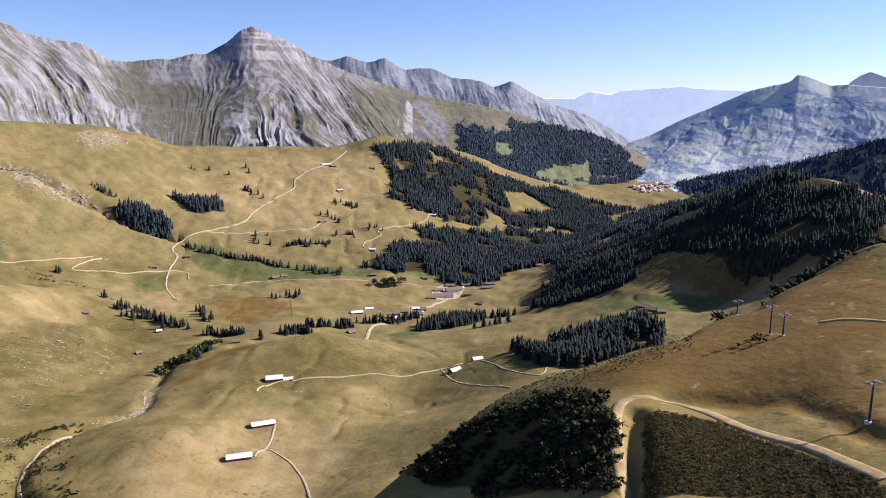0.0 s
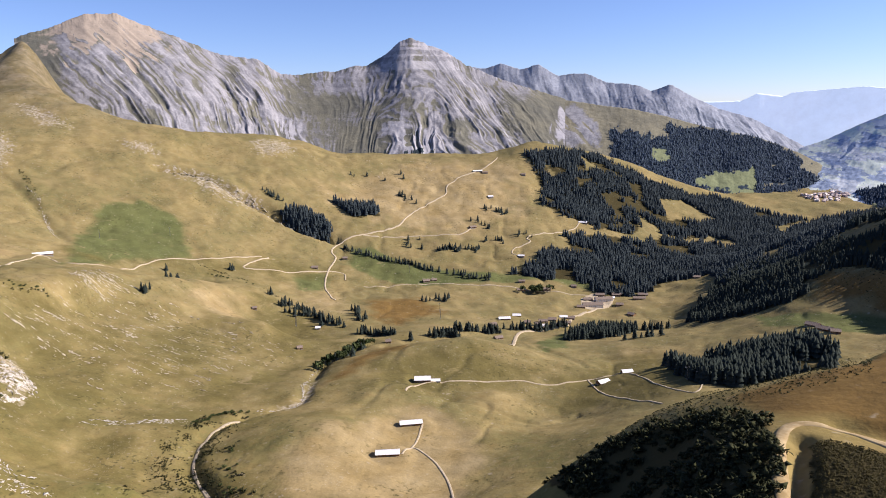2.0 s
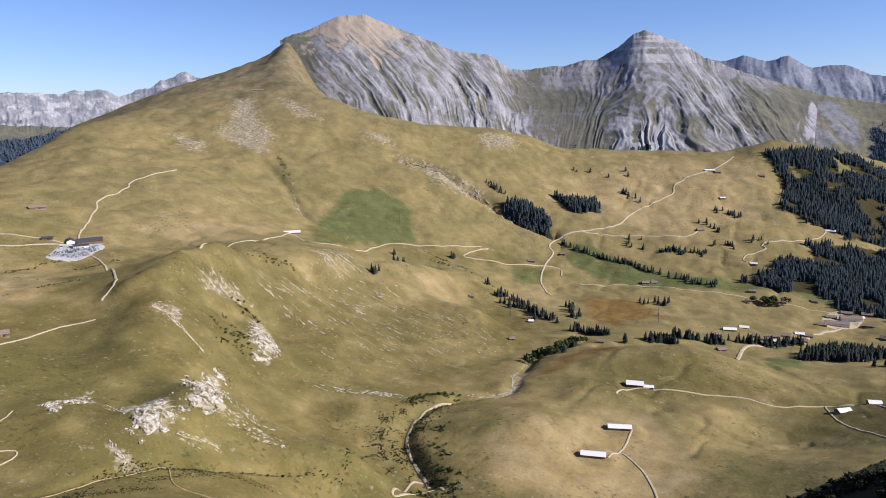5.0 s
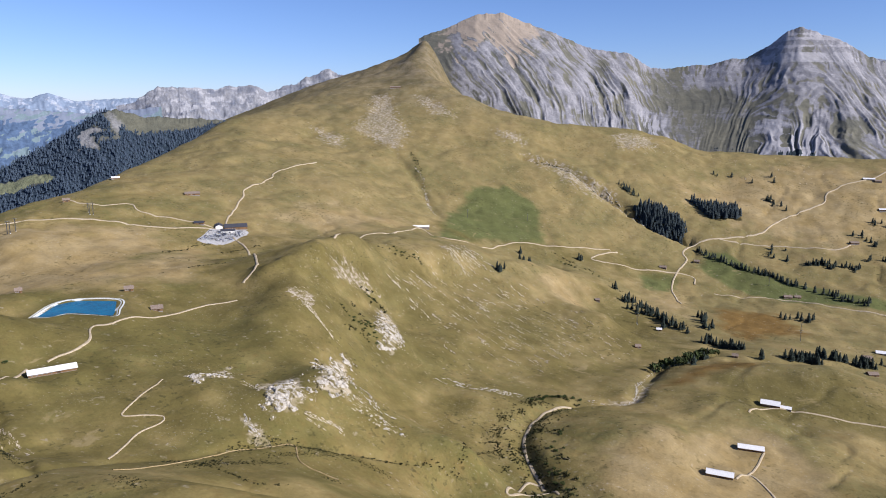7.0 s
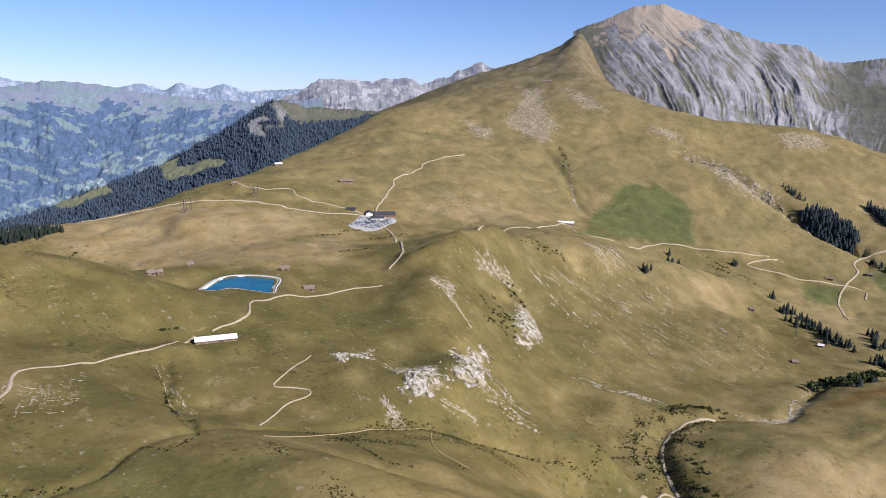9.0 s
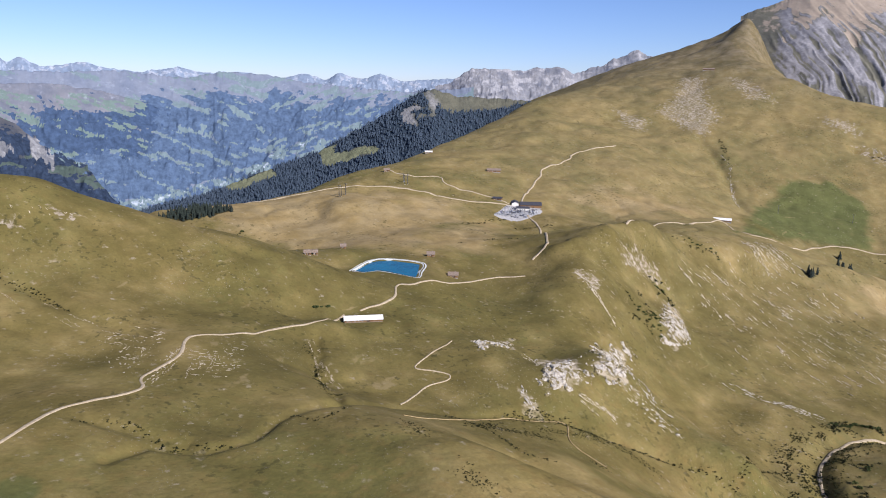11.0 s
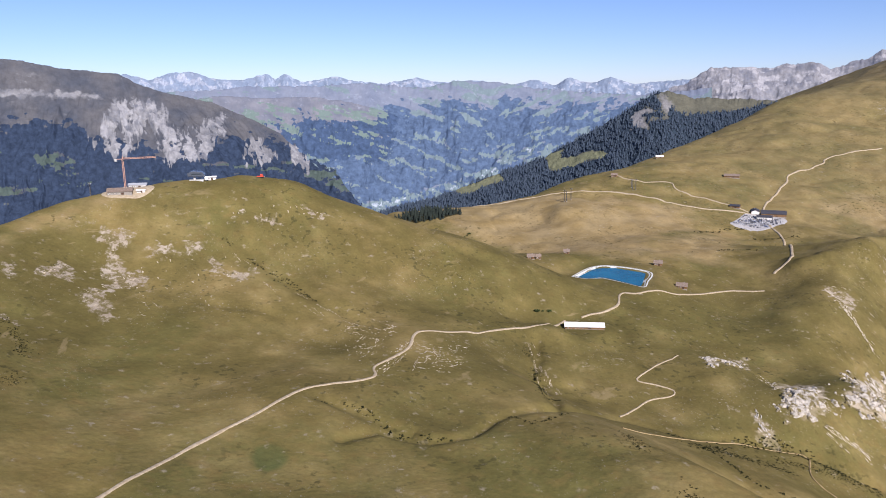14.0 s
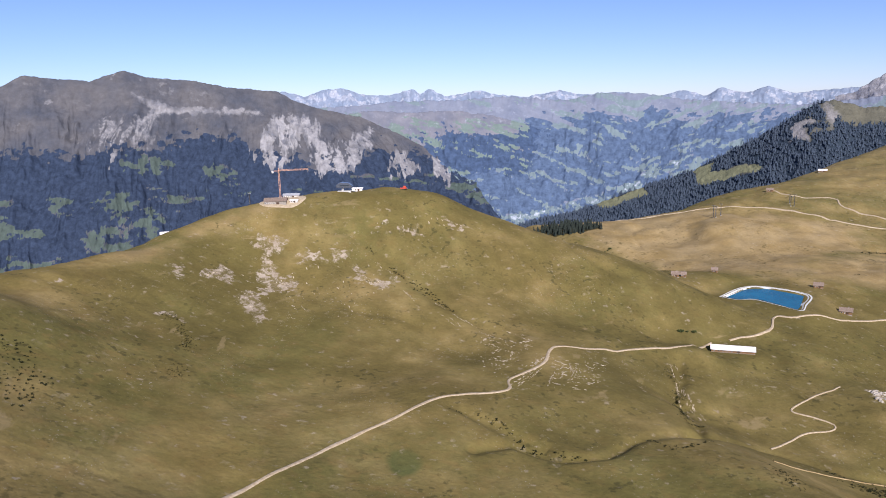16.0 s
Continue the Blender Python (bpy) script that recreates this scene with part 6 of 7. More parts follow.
ROCKS["outcrop_face"] = 260, 4.6, [(-577, 412), (-548, 431), (-518, 417), (-498, 388), (-496, 372), (-507, 368)]
ROCKS["outcrop_side"] = 160, 4.2, [(-520, 436), (-626, 546), (-637, 581), (-530, 476), (-512, 452)]
ROCKS["outcrop_tail"] = 90, 2.6, [(-512, 453), (-507, 473), (-439, 478), (-440, 472), (-491, 451)]
ROCKS["outcrop_link"] = 40, 2.6, [(-516, 414), (-518, 433), (-502, 417), (-505, 402)]
ROCKS["spur_cliff"] = 50, 3.4, [(-734, 728), (-742, 750), (-713, 744), (-688, 731), (-678, 707), (-664, 681), (-668, 676), (-694, 705), (-710, 714)]
ROCKS["spur_scar"] = 40, 1.8, [(-759, 598), (-746, 622), (-713, 586), (-731, 585)]
ROCKS["brook_rocks"] = 40, 1.6, [(-509, 343), (-493, 349), (-479, 348), (-484, 336)]
ROCKS["hill_crag"] = 50, 1.8, [(-718, -219), (-725, -207), (-703, -193), (-691, -174), (-674, -170), (-655, -195), (-691, -208)]
ROCKS["hill_crag_east"] = 40, 1.8, [(-732, -122), (-727, -113), (-714, -104), (-714, -81), (-728, -74), (-707, -75), (-701, -99), (-709, -117)]
ROCKS["hill_crag_top"] = 50, 2.0, [(-658, -251), (-681, -241), (-680, -227), (-660, -225), (-647, -244)]
ROCKS["hill_crag_mid"] = 30, 1.6, [(-634, -215), (-654, -209), (-642, -192), (-601, -180), (-595, -183), (-613, -204)]
ROCKS["track_rocks"] = 80, 1, [(-539, 2), (-586, 28), (-577, 59), (-543, 47), (-523, 20)]
ROCKS["track_rocks_east"] = 80, 1.1, [(-552, 68), (-580, 117), (-518, 91), (-507, 59)]
ROCKS["ditch_rocks"] = 70, 1, [(-635, 188), (-623, 196), (-482, 162), (-474, 150), (-566, 166)]
ROCKS["vale_stones"] = 160, 1.2, [(-785, 851), (-664, 974), (-514, 908), (-499, 736), (-511, 592), (-467, 442)]
ROCKS["slope_stones"] = 160, 1.4, [(-939, 956), (-879, 1141), (-773, 1192), (-629, 1064), (-625, 857), (-777, 870)]
ROCKS["stream_stones"] = 70, 1.4, [(-434, 884), (-406, 912), (-438, 1035), (-419, 1008), (-393, 897), (-415, 862)]
ROCKS["gully_stones"] = 70, 2, [(-1568, 1646), (-1555, 1654), (-1222, 1454), (-1215, 1424)]
ROCKS["bank_stones"] = 40, 2, [(-1279, 1984), (-1184, 2087), (-1066, 2055), (-911, 2015), (-958, 1993), (-1094, 1995), (-1204, 1979)]
ROCKS["near_stones"] = 50, 0.8, [(-435, 11), (-440, 73), (-458, 116), (-484, 214), (-392, 99), (-401, 32)]
ROCKS["pass_stones"] = 50, 1, [(-559, 364), (-636, 562), (-469, 521), (-466, 391)]
ROCK_RIBS = {}   # count, length, outline
ROCK_RIBS["spur_face"] = 90, 8, [(-930, 925), (-906, 1048), (-863, 1158), (-746, 1151), (-606, 1065), (-600, 883), (-694, 859), (-802, 869)]
ROCK_RIBS["spur_low"] = 40, 5, [(-722, 757), (-645, 772), (-526, 775), (-533, 874), (-655, 883), (-777, 870)]
ROCK_RIBS["spur_west"] = 14, 8, [(-759, 598), (-746, 612), (-660, 598), (-665, 583)]
ROCK_RIBS["outcrop_run"] = 40, 7, [(-512, 463), (-500, 475), (-439, 478), (-441, 469), (-491, 451)]
ROCK_RIBS["hill_face"] = 60, 5, [(-674, -247), (-759, -116), (-712, -76), (-630, -110), (-598, -174), (-616, -208)]
ROCK_RIBS["hill_top"] = 16, 6, [(-797, -111), (-795, -57), (-818, -6), (-821, -32)]
ROCK_RIBS["track_bank"] = 50, 5, [(-564, 7), (-614, 33), (-618, 64), (-546, 29)]
ROCK_RIBS["track_bank_east"] = 50, 5, [(-562, 63), (-588, 114), (-512, 95), (-506, 61)]
ROCK_RIBS["crest_slope"] = 50, 14, [(-852, 2559), (-688, 2761), (-526, 2620), (-603, 2507), (-758, 2468)]
ROCK_RIBS["upper_slope"] = 40, 14, [(-1216, 2314), (-1066, 2530), (-971, 2460), (-1112, 2279)]
ROCK_RIBS["valley_slope"] = 60, 12, [(-764, 1147), (-637, 1184), (-526, 1200), (-514, 1072), (-657, 1051)]
RUNS = {}   # count, size, reach, white, guide lines
RUNS["spur_fan"] = 60, 2.0, 0.07, 0, [(-828, 849), (-784, 847), (-702, 827), (-578, 794)], [(-904, 1189), (-816, 1218), (-690, 1229), (-527, 1195)]
RUNS["spur_fan_top"] = 44, 2.2, 0.10, 0, [(-848, 859), (-808, 876), (-735, 868)], [(-909, 1089), (-844, 1141), (-757, 1166)]
RUNS["fan_head"] = 50, 1.8, 0.25, 0, [(-925, 1093), (-890, 1097), (-849, 1111)], [(-949, 1210), (-879, 1192), (-836, 1208)]
RUNS["fan_side"] = 36, 1.5, 0.1, 0, [(-768, 1143), (-680, 1121), (-605, 1115)], [(-731, 891), (-635, 906), (-513, 906)]
RUNS["cliff_run"] = 16, 2.2, 0.35, 1, [(-774, 764), (-717, 722), (-695, 724), (-660, 714)], [(-779, 794), (-741, 771), (-701, 750), (-660, 722)]
RUNS["west_vein"] = 5, 1.3, 0.5, 0, [(-759, 593), (-724, 584), (-690, 585), (-655, 585)], [(-757, 597), (-726, 593), (-691, 590), (-655, 587)]
RUNS["west_scar"] = 10, 1.3, 0.4, 0, [(-766, 591), (-763, 611), (-760, 619)], [(-723, 574), (-712, 579), (-736, 614)]
RUNS["outcrop_tail_run"] = 16, 1.7, 0.15, 1, [(-523, 454), (-491, 459), (-463, 471), (-436, 476)], [(-613, 569), (-496, 488), (-465, 490), (-437, 478)]
RUNS["outcrop_low"] = 12, 1.5, 0.25, 0, [(-493, 384), (-476, 396), (-460, 396)], [(-493, 400), (-475, 423), (-462, 426)]
RUNS["brook_bank"] = 8, 1.5, 0.25, 1, [(-514, 343), (-501, 339), (-481, 337)], [(-517, 348), (-498, 346), (-483, 354)]
RUNS["bench_trail"] = 10, 1, 0.3, 0, [(-582, 385), (-568, 393), (-526, 383)], [(-598, 403), (-564, 397), (-531, 360)]
RUNS["ditch_run"] = 10, 0.8, 0.2, 2, [(-615, 8), (-637, 25), (-611, 63)], [(-589, 0), (-531, 11), (-518, 27)]
RUNS["track_side"] = 12, 0.8, 0.2, 2, [(-580, 67), (-555, 66), (-508, 56)], [(-591, 96), (-547, 93), (-533, 82)]
RUNS["track_side_west"] = 16, 0.8, 0.2, 2, [(-512, 25), (-541, 42), (-587, 66)], [(-497, 29), (-529, 48), (-581, 72)]
RUNS["ditch_east"] = 24, 0.9, 0.12, 2, [(-633, 179), (-590, 175), (-503, 156)], [(-639, 195), (-585, 184), (-525, 187)]
RUNS["hill_line"] = 14, 0.6, 0.08, 2, [(-748, -107), (-684, -59), (-626, -16), (-587, 22)], [(-754, -90), (-694, -38), (-642, 4), (-602, 42)]
RUNS["gully_bank"] = 40, 3, 0.15, 1, [(-1279, 1974), (-1178, 1979), (-1082, 1986), (-990, 1998), (-788, 1965)], [(-1284, 2017), (-1161, 2021), (-1072, 2044), (-971, 2040), (-797, 1988)]
RUNS["gully_line"] = 10, 2.2, 0.2, 1, [(-1471, 1616), (-1390, 1578), (-1280, 1479), (-1208, 1424)], [(-1464, 1631), (-1383, 1586), (-1281, 1490), (-1213, 1440)]
RUNS["near_gully"] = 30, 1.3, 0.1, 1, [(-617, 728), (-569, 756), (-515, 811)], [(-608, 711), (-554, 747), (-501, 805)]
RUNS["stream_run"] = 14, 1.5, 0.15, 1, [(-455, 868), (-412, 910), (-436, 987), (-463, 1123)], [(-448, 854), (-402, 899), (-430, 988), (-457, 1122)]
# several rows stand for dark shadowed strips along banks as well as bushes
BUSH_LINES = {}   # size, share, line
BUSH_LINES["gorge_e"] = 2.2, 1, [(-336, 588), (-378, 616), (-418, 652), (-436, 692), (-450, 742), (-452, 800)]
BUSH_LINES["gorge_e_low"] = 1.8, 1, [(-350, 612), (-392, 640), (-424, 684), (-440, 730)]
BUSH_LINES["gorge_west"] = 2.0, 1, [(-380, 596), (-420, 634), (-452, 672), (-476, 716), (-486, 770), (-480, 820)]
BUSH_LINES["gorge_west_b"] = 1.6, 1, [(-400, 590), (-440, 630), (-470, 676), (-496, 724), (-500, 780)]
BUSH_LINES["gorge_foot"] = 3.4, 1, [(-352, 562), (-338, 560), (-326, 572), (-318, 590)]
BUSH_LINES["gorge_foot_b"] = 3.0, 1, [(-345, 548), (-330, 552), (-316, 566)]
# tall bushes added in place of the shaded bank behind the brow
BUSH_LINES["brow_shade"] = 6.5, 1, [(205, 418), (222, 432), (245, 441), (268, 444), (290, 448)]
BUSH_LINES["brow_shade_b"] = 5.0, 1, [(150, 396), (172, 416), (200, 430), (225, 440)]
BUSH_LINES["mast_scrub"] = 2.2, 1, [(138, 318), (146, 324), (153, 327)]
BUSH_LINES["brook"] = 1.6, 0.8, [(-477, 262), (-480, 291), (-484, 327), (-481, 349)]
BUSH_LINES["brook_low"] = 1.6, 0.8, [(-481, 349), (-470, 365), (-453, 383), (-441, 406), (-428, 437), (-406, 475), (-391, 498), (-436, 585), (-437, 627)]
BUSH_LINES["pass_a"] = 2.2, 0.8, [(-1130, 615), (-1163, 681), (-1171, 736), (-1181, 762)]
BUSH_LINES["pass_b"] = 2, 0.7, [(-1109, 716), (-1103, 756), (-1100, 793)]
BUSH_LINES["pass_c"] = 1.6, 0.5, [(-958, 502), (-964, 554), (-968, 609), (-946, 659)]
BUSH_LINES["tuft_a"] = 0.7, 0.8, [(-404, 181), (-364, 180), (-325, 179), (-302, 188)]
BUSH_LINES["tuft_b"] = 0.8, 0.8, [(-452, 248), (-445, 294), (-431, 336), (-393, 344)]
BUSH_LINES["tuft_c"] = 0.7, 0.8, [(-455, 326), (-447, 376), (-427, 407), (-406, 417)]
BUSH_LINES["tuft_d"] = 0.7, 0.7, [(-622, 176), (-578, 171), (-489, 154)]
BUSH_LINES["tuft_e"] = 0.7, 0.7, [(-558, -245), (-520, -217), (-449, -197)]
BUSH_LINES["tuft_f"] = 1.2, 0.6, [(-454, 624), (-476, 671), (-482, 701), (-486, 744), (-471, 760)]
BUSH_LINES["tuft_g"] = 1, 0.6, [(-450, 258), (-477, 323), (-472, 354), (-445, 383)]
BUSH_LINES["spur_clump"] = 4.2, 1, [(-814, 782), (-813, 800), (-798, 796), (-781, 790), (-764, 778)]
BUSH_LINES["spur_clump_b"] = 2.6, 1, [(-751, 672), (-727, 671), (-708, 670), (-688, 665), (-698, 650), (-694, 635)]
BUSH_LINES["spur_clump_c"] = 2.4, 1, [(-775, 720), (-745, 705), (-731, 700), (-712, 684)]
BUSH_LINES["spur_brow"] = 3.0, 0.6, [(-927, 928), (-908, 952), (-893, 992), (-883, 1000)]
BUSH_LINES["gorge_top"] = 3.4, 1, [(-492, 769), (-504, 814), (-494, 839), (-466, 844)]
BUSH_LINES["gorge_knot"] = 3.6, 1, [(-418, 704), (-414, 716), (-409, 726)]
BUSH_LINES["gorge_knot_b"] = 3.0, 1, [(-373, 653), (-362, 646), (-356, 631)]
BUSH_LINES["gorge_knot_c"] = 4.6, 1, [(-360, 608), (-351, 613), (-340, 611), (-331, 607)]
BUSH_LINES["bank_a"] = 1.3, 0.6, [(-457, -14), (-447, 15), (-419, 35), (-411, 69)]
BUSH_LINES["bank_b"] = 1.4, 0.7, [(-622, 175), (-584, 173), (-503, 156), (-501, 174)]
BUSH_LINES["bank_c"] = 1.2, 0.8, [(-451, 200), (-419, 198), (-480, 259), (-485, 310), (-475, 353)]
BUSH_LINES["bank_d"] = 1, 0.6, [(-388, 187), (-353, 181), (-326, 187)]
BUSH_LINES["bank_e"] = 1, 0.6, [(-480, 250), (-444, 267), (-398, 269), (-377, 284)]
BUSH_LINES["bank_f"] = 1, 0.6, [(-440, 113), (-426, 133), (-485, 196), (-481, 208)]
BUSH_LINES["hill_edge"] = 1.3, 0.8, [(-766, -111), (-746, -90), (-728, -72), (-712, -49), (-667, -16)]
# large bushes added to draw the gully's shadow line
BUSH_LINES["gully_edge"] = 4.5, 0.9, [(-1246, 1954), (-1161, 1985), (-1078, 2017), (-1003, 2025), (-874, 1994)]
BUSH_LINES["gully_upper"] = 3, 0.6, [(-1529, 1685), (-1454, 1632), (-1386, 1584)]
BUSH_LINES["gorge_w"] = 1.6, 0.8, [(-454, 624), (-470, 656), (-481, 688), (-483, 727), (-484, 768)]
BUSH_LINES["field_edge"] = 2.6, 0.6, [(-952, 1584), (-854, 1585), (-750, 1536), (-671, 1491), (-575, 1464), (-491, 1418)]
BUSH_LINES["slope_edge"] = 1.8, 0.5, [(-785, 1171), (-738, 1177), (-655, 1164), (-601, 1200)]


LIMEROCK = speckled("white_limestone_rock", (0.37, 0.33, 0.27), (0.54, 0.495, 0.43), 0.5, 0.9, 0, 0.3, 0.1)


TAN_ROCK = speckled("weathered_tan_rock", (0.40, 0.34, 0.24), (0.56, 0.49, 0.38), 0.4, 0.95, 0, 0.2, 0.05)


DULL_ROCK = speckled("weathered_dull_rock", (0.35, 0.29, 0.20), (0.50, 0.43, 0.32), 0.4, 0.95, 0, 0.2, 0.05)


def cracked_rock():
    """Bedded limestone: pale faces, dark joints, some grass on the ledges."""
    m, tree, s = material("bedded_limestone", 0.9, 0, 0.1)
    c = mixed(tree, (0.36, 0.32, 0.26), (0.56, 0.515, 0.45), noisy(tree, 0.35, 6.0, 0.3, 0.7))
    joints = noisy(tree, 0.45, 5.0, 0.50, 0.60, (1.0, 1.0, 1.8))
    c = mixed(tree, c, (0.20, 0.17, 0.12), sums(tree, "MULTIPLY", joints, 0.55))
    c = mixed(tree, c, (0.17, 0.138, 0.065), noisy(tree, 0.16, 6.0, 0.49, 0.56))
    tree.links.new(c, s.inputs["Base Color"])
    relieved(tree, s, noisy(tree, 0.8, 6.0, 0.3, 0.7), 0.8, 0.6)
    return m


CRACKED = cracked_rock()


def crag_face(outline, lift, seed, grow):
    """A knobbly mass of rock that breaks out of the slope in an uneven outline."""
    p = np.array(outline, float)
    lo, hi = p.min(0) - 8, p.max(0) + 8
    n = (hi - lo) / 0.8
    xs, ys = np.meshgrid(np.linspace(lo[0], hi[0], int(min(140, n[0]))), np.linspace(lo[1], hi[1], int(min(140, n[1]))))
    a, c = xs.ravel(), ys.ravel()
    wide = max(3.0, min(hi - lo) * 0.16)
    d = outline_distance(a, c, outline) + (fractal(a / 9 + seed, c / 9, 4, 0.6) - 0.5) * wide * 3.6 + grow
    knobs = 1 - np.abs(2 * fractal(a / 6 + seed, c / 6, 4, 0.6) - 1)
    steps = fractal(a / 3.2, c / 3.2 + seed, 3)
    z = height(a, c) + np.clip(-d / 4, -1, 1) * 1.0 - 0.3 + np.where(d < 0, 1, 0) * lift * (knobs - 0.45) * np.clip(-d / 3, 0, 1) + (steps - 0.5) * 1.2
    return xs, ys, z.reshape(xs.shape)


def rock_shapes(rng, count):
    """Angular blocks: hulls of a few random corners."""
    out = []
    for _ in range(count):
        bm = bmesh.new()
        squash = np.array([0.9 + 0.5 * rng.rand(), 0.6 + 0.4 * rng.rand(), 0.35 + 0.35 * rng.rand()])
        for p in rng.randn(13, 3):
            bm.verts.new(p / np.linalg.norm(p) * (0.4 + 0.16 * rng.rand()) * squash)
        hull = bmesh.ops.convex_hull(bm, input=bm.verts)
        bmesh.ops.delete(bm, geom=[g for g in hull["geom_interior"] if g.is_valid], context="VERTS")
        bm.verts.index_update()
        bmesh.ops.triangulate(bm, faces=bm.faces)
        out.append((np.array([tuple(p.co) for p in bm.verts]), np.array([[q.index for q in face.verts] for face in bm.faces])))
        bm.free()
    return out


def rocks():
    rng = np.random.RandomState(41)
    shapes = rock_shapes(rng, 8)
    meshes = [mesh_from("boulder", v, f, LIMEROCK) for v, f in shapes]
    for name, (count, size, outline) in ROCKS.items():
        p = np.array(outline, float)
        lo, hi = p.min(0), p.max(0)
        at = []
        while len(at) < count:
            q = lo + (hi - lo) * rng.rand(2)
            if outline_distance(q[:1], q[1:], outline)[0] < 0:
                at.append(q)
        at = np.array(at)
        big = size * (0.25 + 1.3 * rng.rand(len(at)) ** 3)
        tan = name.startswith(("hill", "vale", "slope", "near", "pass", "ditch"))
        if name.startswith(("outcrop", "spur_cliff")) and not name.endswith(("tail", "link")):
            root = new("rock_outcrop")
            c = at.mean(0)
            root.location = (c[0], c[1], stands(*c))
            xs, ys, zs = crag_face(outline, size * 0.65, len(name) * 3.1, 0.8 if name.endswith(("bench", "cliff")) else 3.2)
            face = sheet("rock_face", xs - c[0], ys - c[1], zs - root.location.z, [xs * 0] * 4, CRACKED)
            for poly in face.data.polygons:
                poly.use_smooth = False
            face.parent = root
            at = at[: len(at) // 9]
            zs = height(at[:, 0], at[:, 1])
            for (x, y), z, s in zip(at, zs, big):
                s *= 0.5
                ob = new("boulder", meshes[rng.randint(len(meshes))])
                ob.parent = root
                ob.matrix_basis = Matrix.Translation((x - c[0], y - c[1], z + 0.1 * s - root.location.z)) @ pose(0, 0, 0, rng.rand() * 40 - 20, rng.rand() * 40 - 20, rng.rand() * 360) @ Matrix.Diagonal((s * 1.5, s * 1.3, s * 1.4, 1))
            tagged(root, "broken white limestone outcrop in the grassy slope", "rocks")
        else:
            at = at[fractal(at[:, 0] / 16 + 3, at[:, 1] / 16, 3) > 0.42]
            scattered("loose_rocks", shapes, at, big[: len(at)], np.ones(len(at)) * 1.2, DULL_ROCK if tan else LIMEROCK, "pale limestone rocks scattered over the grass", "rocks", rng, 0.0)


rocks()

def rock_ribs():
    """Long low ribs of rock that run down the slopes."""
    rng = np.random.RandomState(51)
    shapes = rock_shapes(rng, 6)
    for name, (count, length, outline) in ROCK_RIBS.items():
        p = np.array(outline, float)
        lo, hi = p.min(0), p.max(0)
        at = lo + (hi - lo) * rng.rand(count * 8, 2)
        at = at[outline_distance(at[:, 0], at[:, 1], outline) < 0][:count]
        if not len(at):
            continue
        e = 6.0
        gx = form(at[:, 0] + e, at[:, 1]) - form(at[:, 0] - e, at[:, 1])
        gy = form(at[:, 0], at[:, 1] + e) - form(at[:, 0], at[:, 1] - e)
        steep = np.hypot(gx, gy) / (2 * e)
        turn = np.arctan2(gy, gx)
        zs = height(at[:, 0], at[:, 1])
        vs, fs, n = [], [], 0
        for (x, y), z, a, g in zip(at, zs, turn, steep):
            v, f = shapes[rng.randint(len(shapes))]
            long, wide = length * (0.35 + 1.1 * rng.rand() ** 2), 0.6 + 1.3 * rng.rand()
            wide *= max(1.0, length / 8)
            a += rng.randn() * 0.25
            lx, ly, lz = v[:, 0] * long, v[:, 1] * wide, v[:, 2] * wide * 0.6
            vs.append(np.stack([x + lx * math.cos(a) - ly * math.sin(a), y + lx * math.sin(a) + ly * math.cos(a), z + lz + lx * g], 1))
            fs.append(f + n)
            n += len(v)
        ob = new("rock_ribs", mesh_from("rock_ribs", np.concatenate(vs), np.concatenate(fs), TAN_ROCK))
        tagged(ob, "low ribs of weathered rock running down the grass", "rocks", kind="stuff")


rock_ribs()

def stone_runs():
    """Runs of stones and thin rock ribs between two guide lines down a slope."""
    rng = np.random.RandomState(61)
    shapes = rock_shapes(rng, 8)
    for name, (count, size, short, white, left, right) in RUNS.items():
        left, right = smooth_line(left, 3.0), smooth_line(right, 3.0)
        left, right = (np.stack([np.interp(np.linspace(0, 1, 60), np.linspace(0, 1, len(q)), q[:, k]) for k in (0, 1)], 1) for q in (left, right))
        at, ahead, big = [], [], []
        for _ in range(count):
            mix = rng.rand()
            start, reach = rng.rand(), short * (0.4 + 1.2 * rng.rand())
            line = left + (right - left) * mix
            run = max(2.0, np.hypot(*np.diff(line, axis=0).T).sum() * reach)
            n = int(2 + run / (size * 1.5))
            for u in np.clip(start * (1 - min(1, reach)) + reach * np.linspace(0, 1, n), 0, 1) * 58:
                if rng.rand() < 0.25:
                    continue
                e = int(u)
                d = line[e + 1] - line[e]
                at.append(line[e] + d * (u - e) + rng.randn(2) * size * 0.7)
                ahead.append(math.atan2(d[1], d[0]))
                big.append(size * (0.5 + 1.1 * rng.rand() ** 2))
        at = np.array(at)
        zs = height(at[:, 0], at[:, 1])
        tips = at + 2.0 * np.stack([np.cos(ahead), np.sin(ahead)], 1)
        slope = (height(tips[:, 0], tips[:, 1]) - zs) / 2.0
        vs, fs, n = [], [], 0
        for (x, y), z, a, g, s in zip(at, zs, ahead, slope, big):
            v, f = shapes[rng.randint(len(shapes))]
            a += rng.randn() * 0.3
            lx, ly, lz = v[:, 0] * s * 2.0, v[:, 1] * s * 0.9, v[:, 2] * s * 0.85
            vs.append(np.stack([x + lx * math.cos(a) - ly * math.sin(a), y + lx * math.sin(a) + ly * math.cos(a), z + lz + lx * g + 0.22 * s], 1))
            fs.append(f + n)
            n += len(v)
        ob = new("stone_run", mesh_from("stone_run", np.concatenate(vs), np.concatenate(fs), (TAN_ROCK, LIMEROCK, DULL_ROCK)[white]))
        tagged(ob, "runs of broken pale stones down the grassy slope", "rocks", kind="stuff")


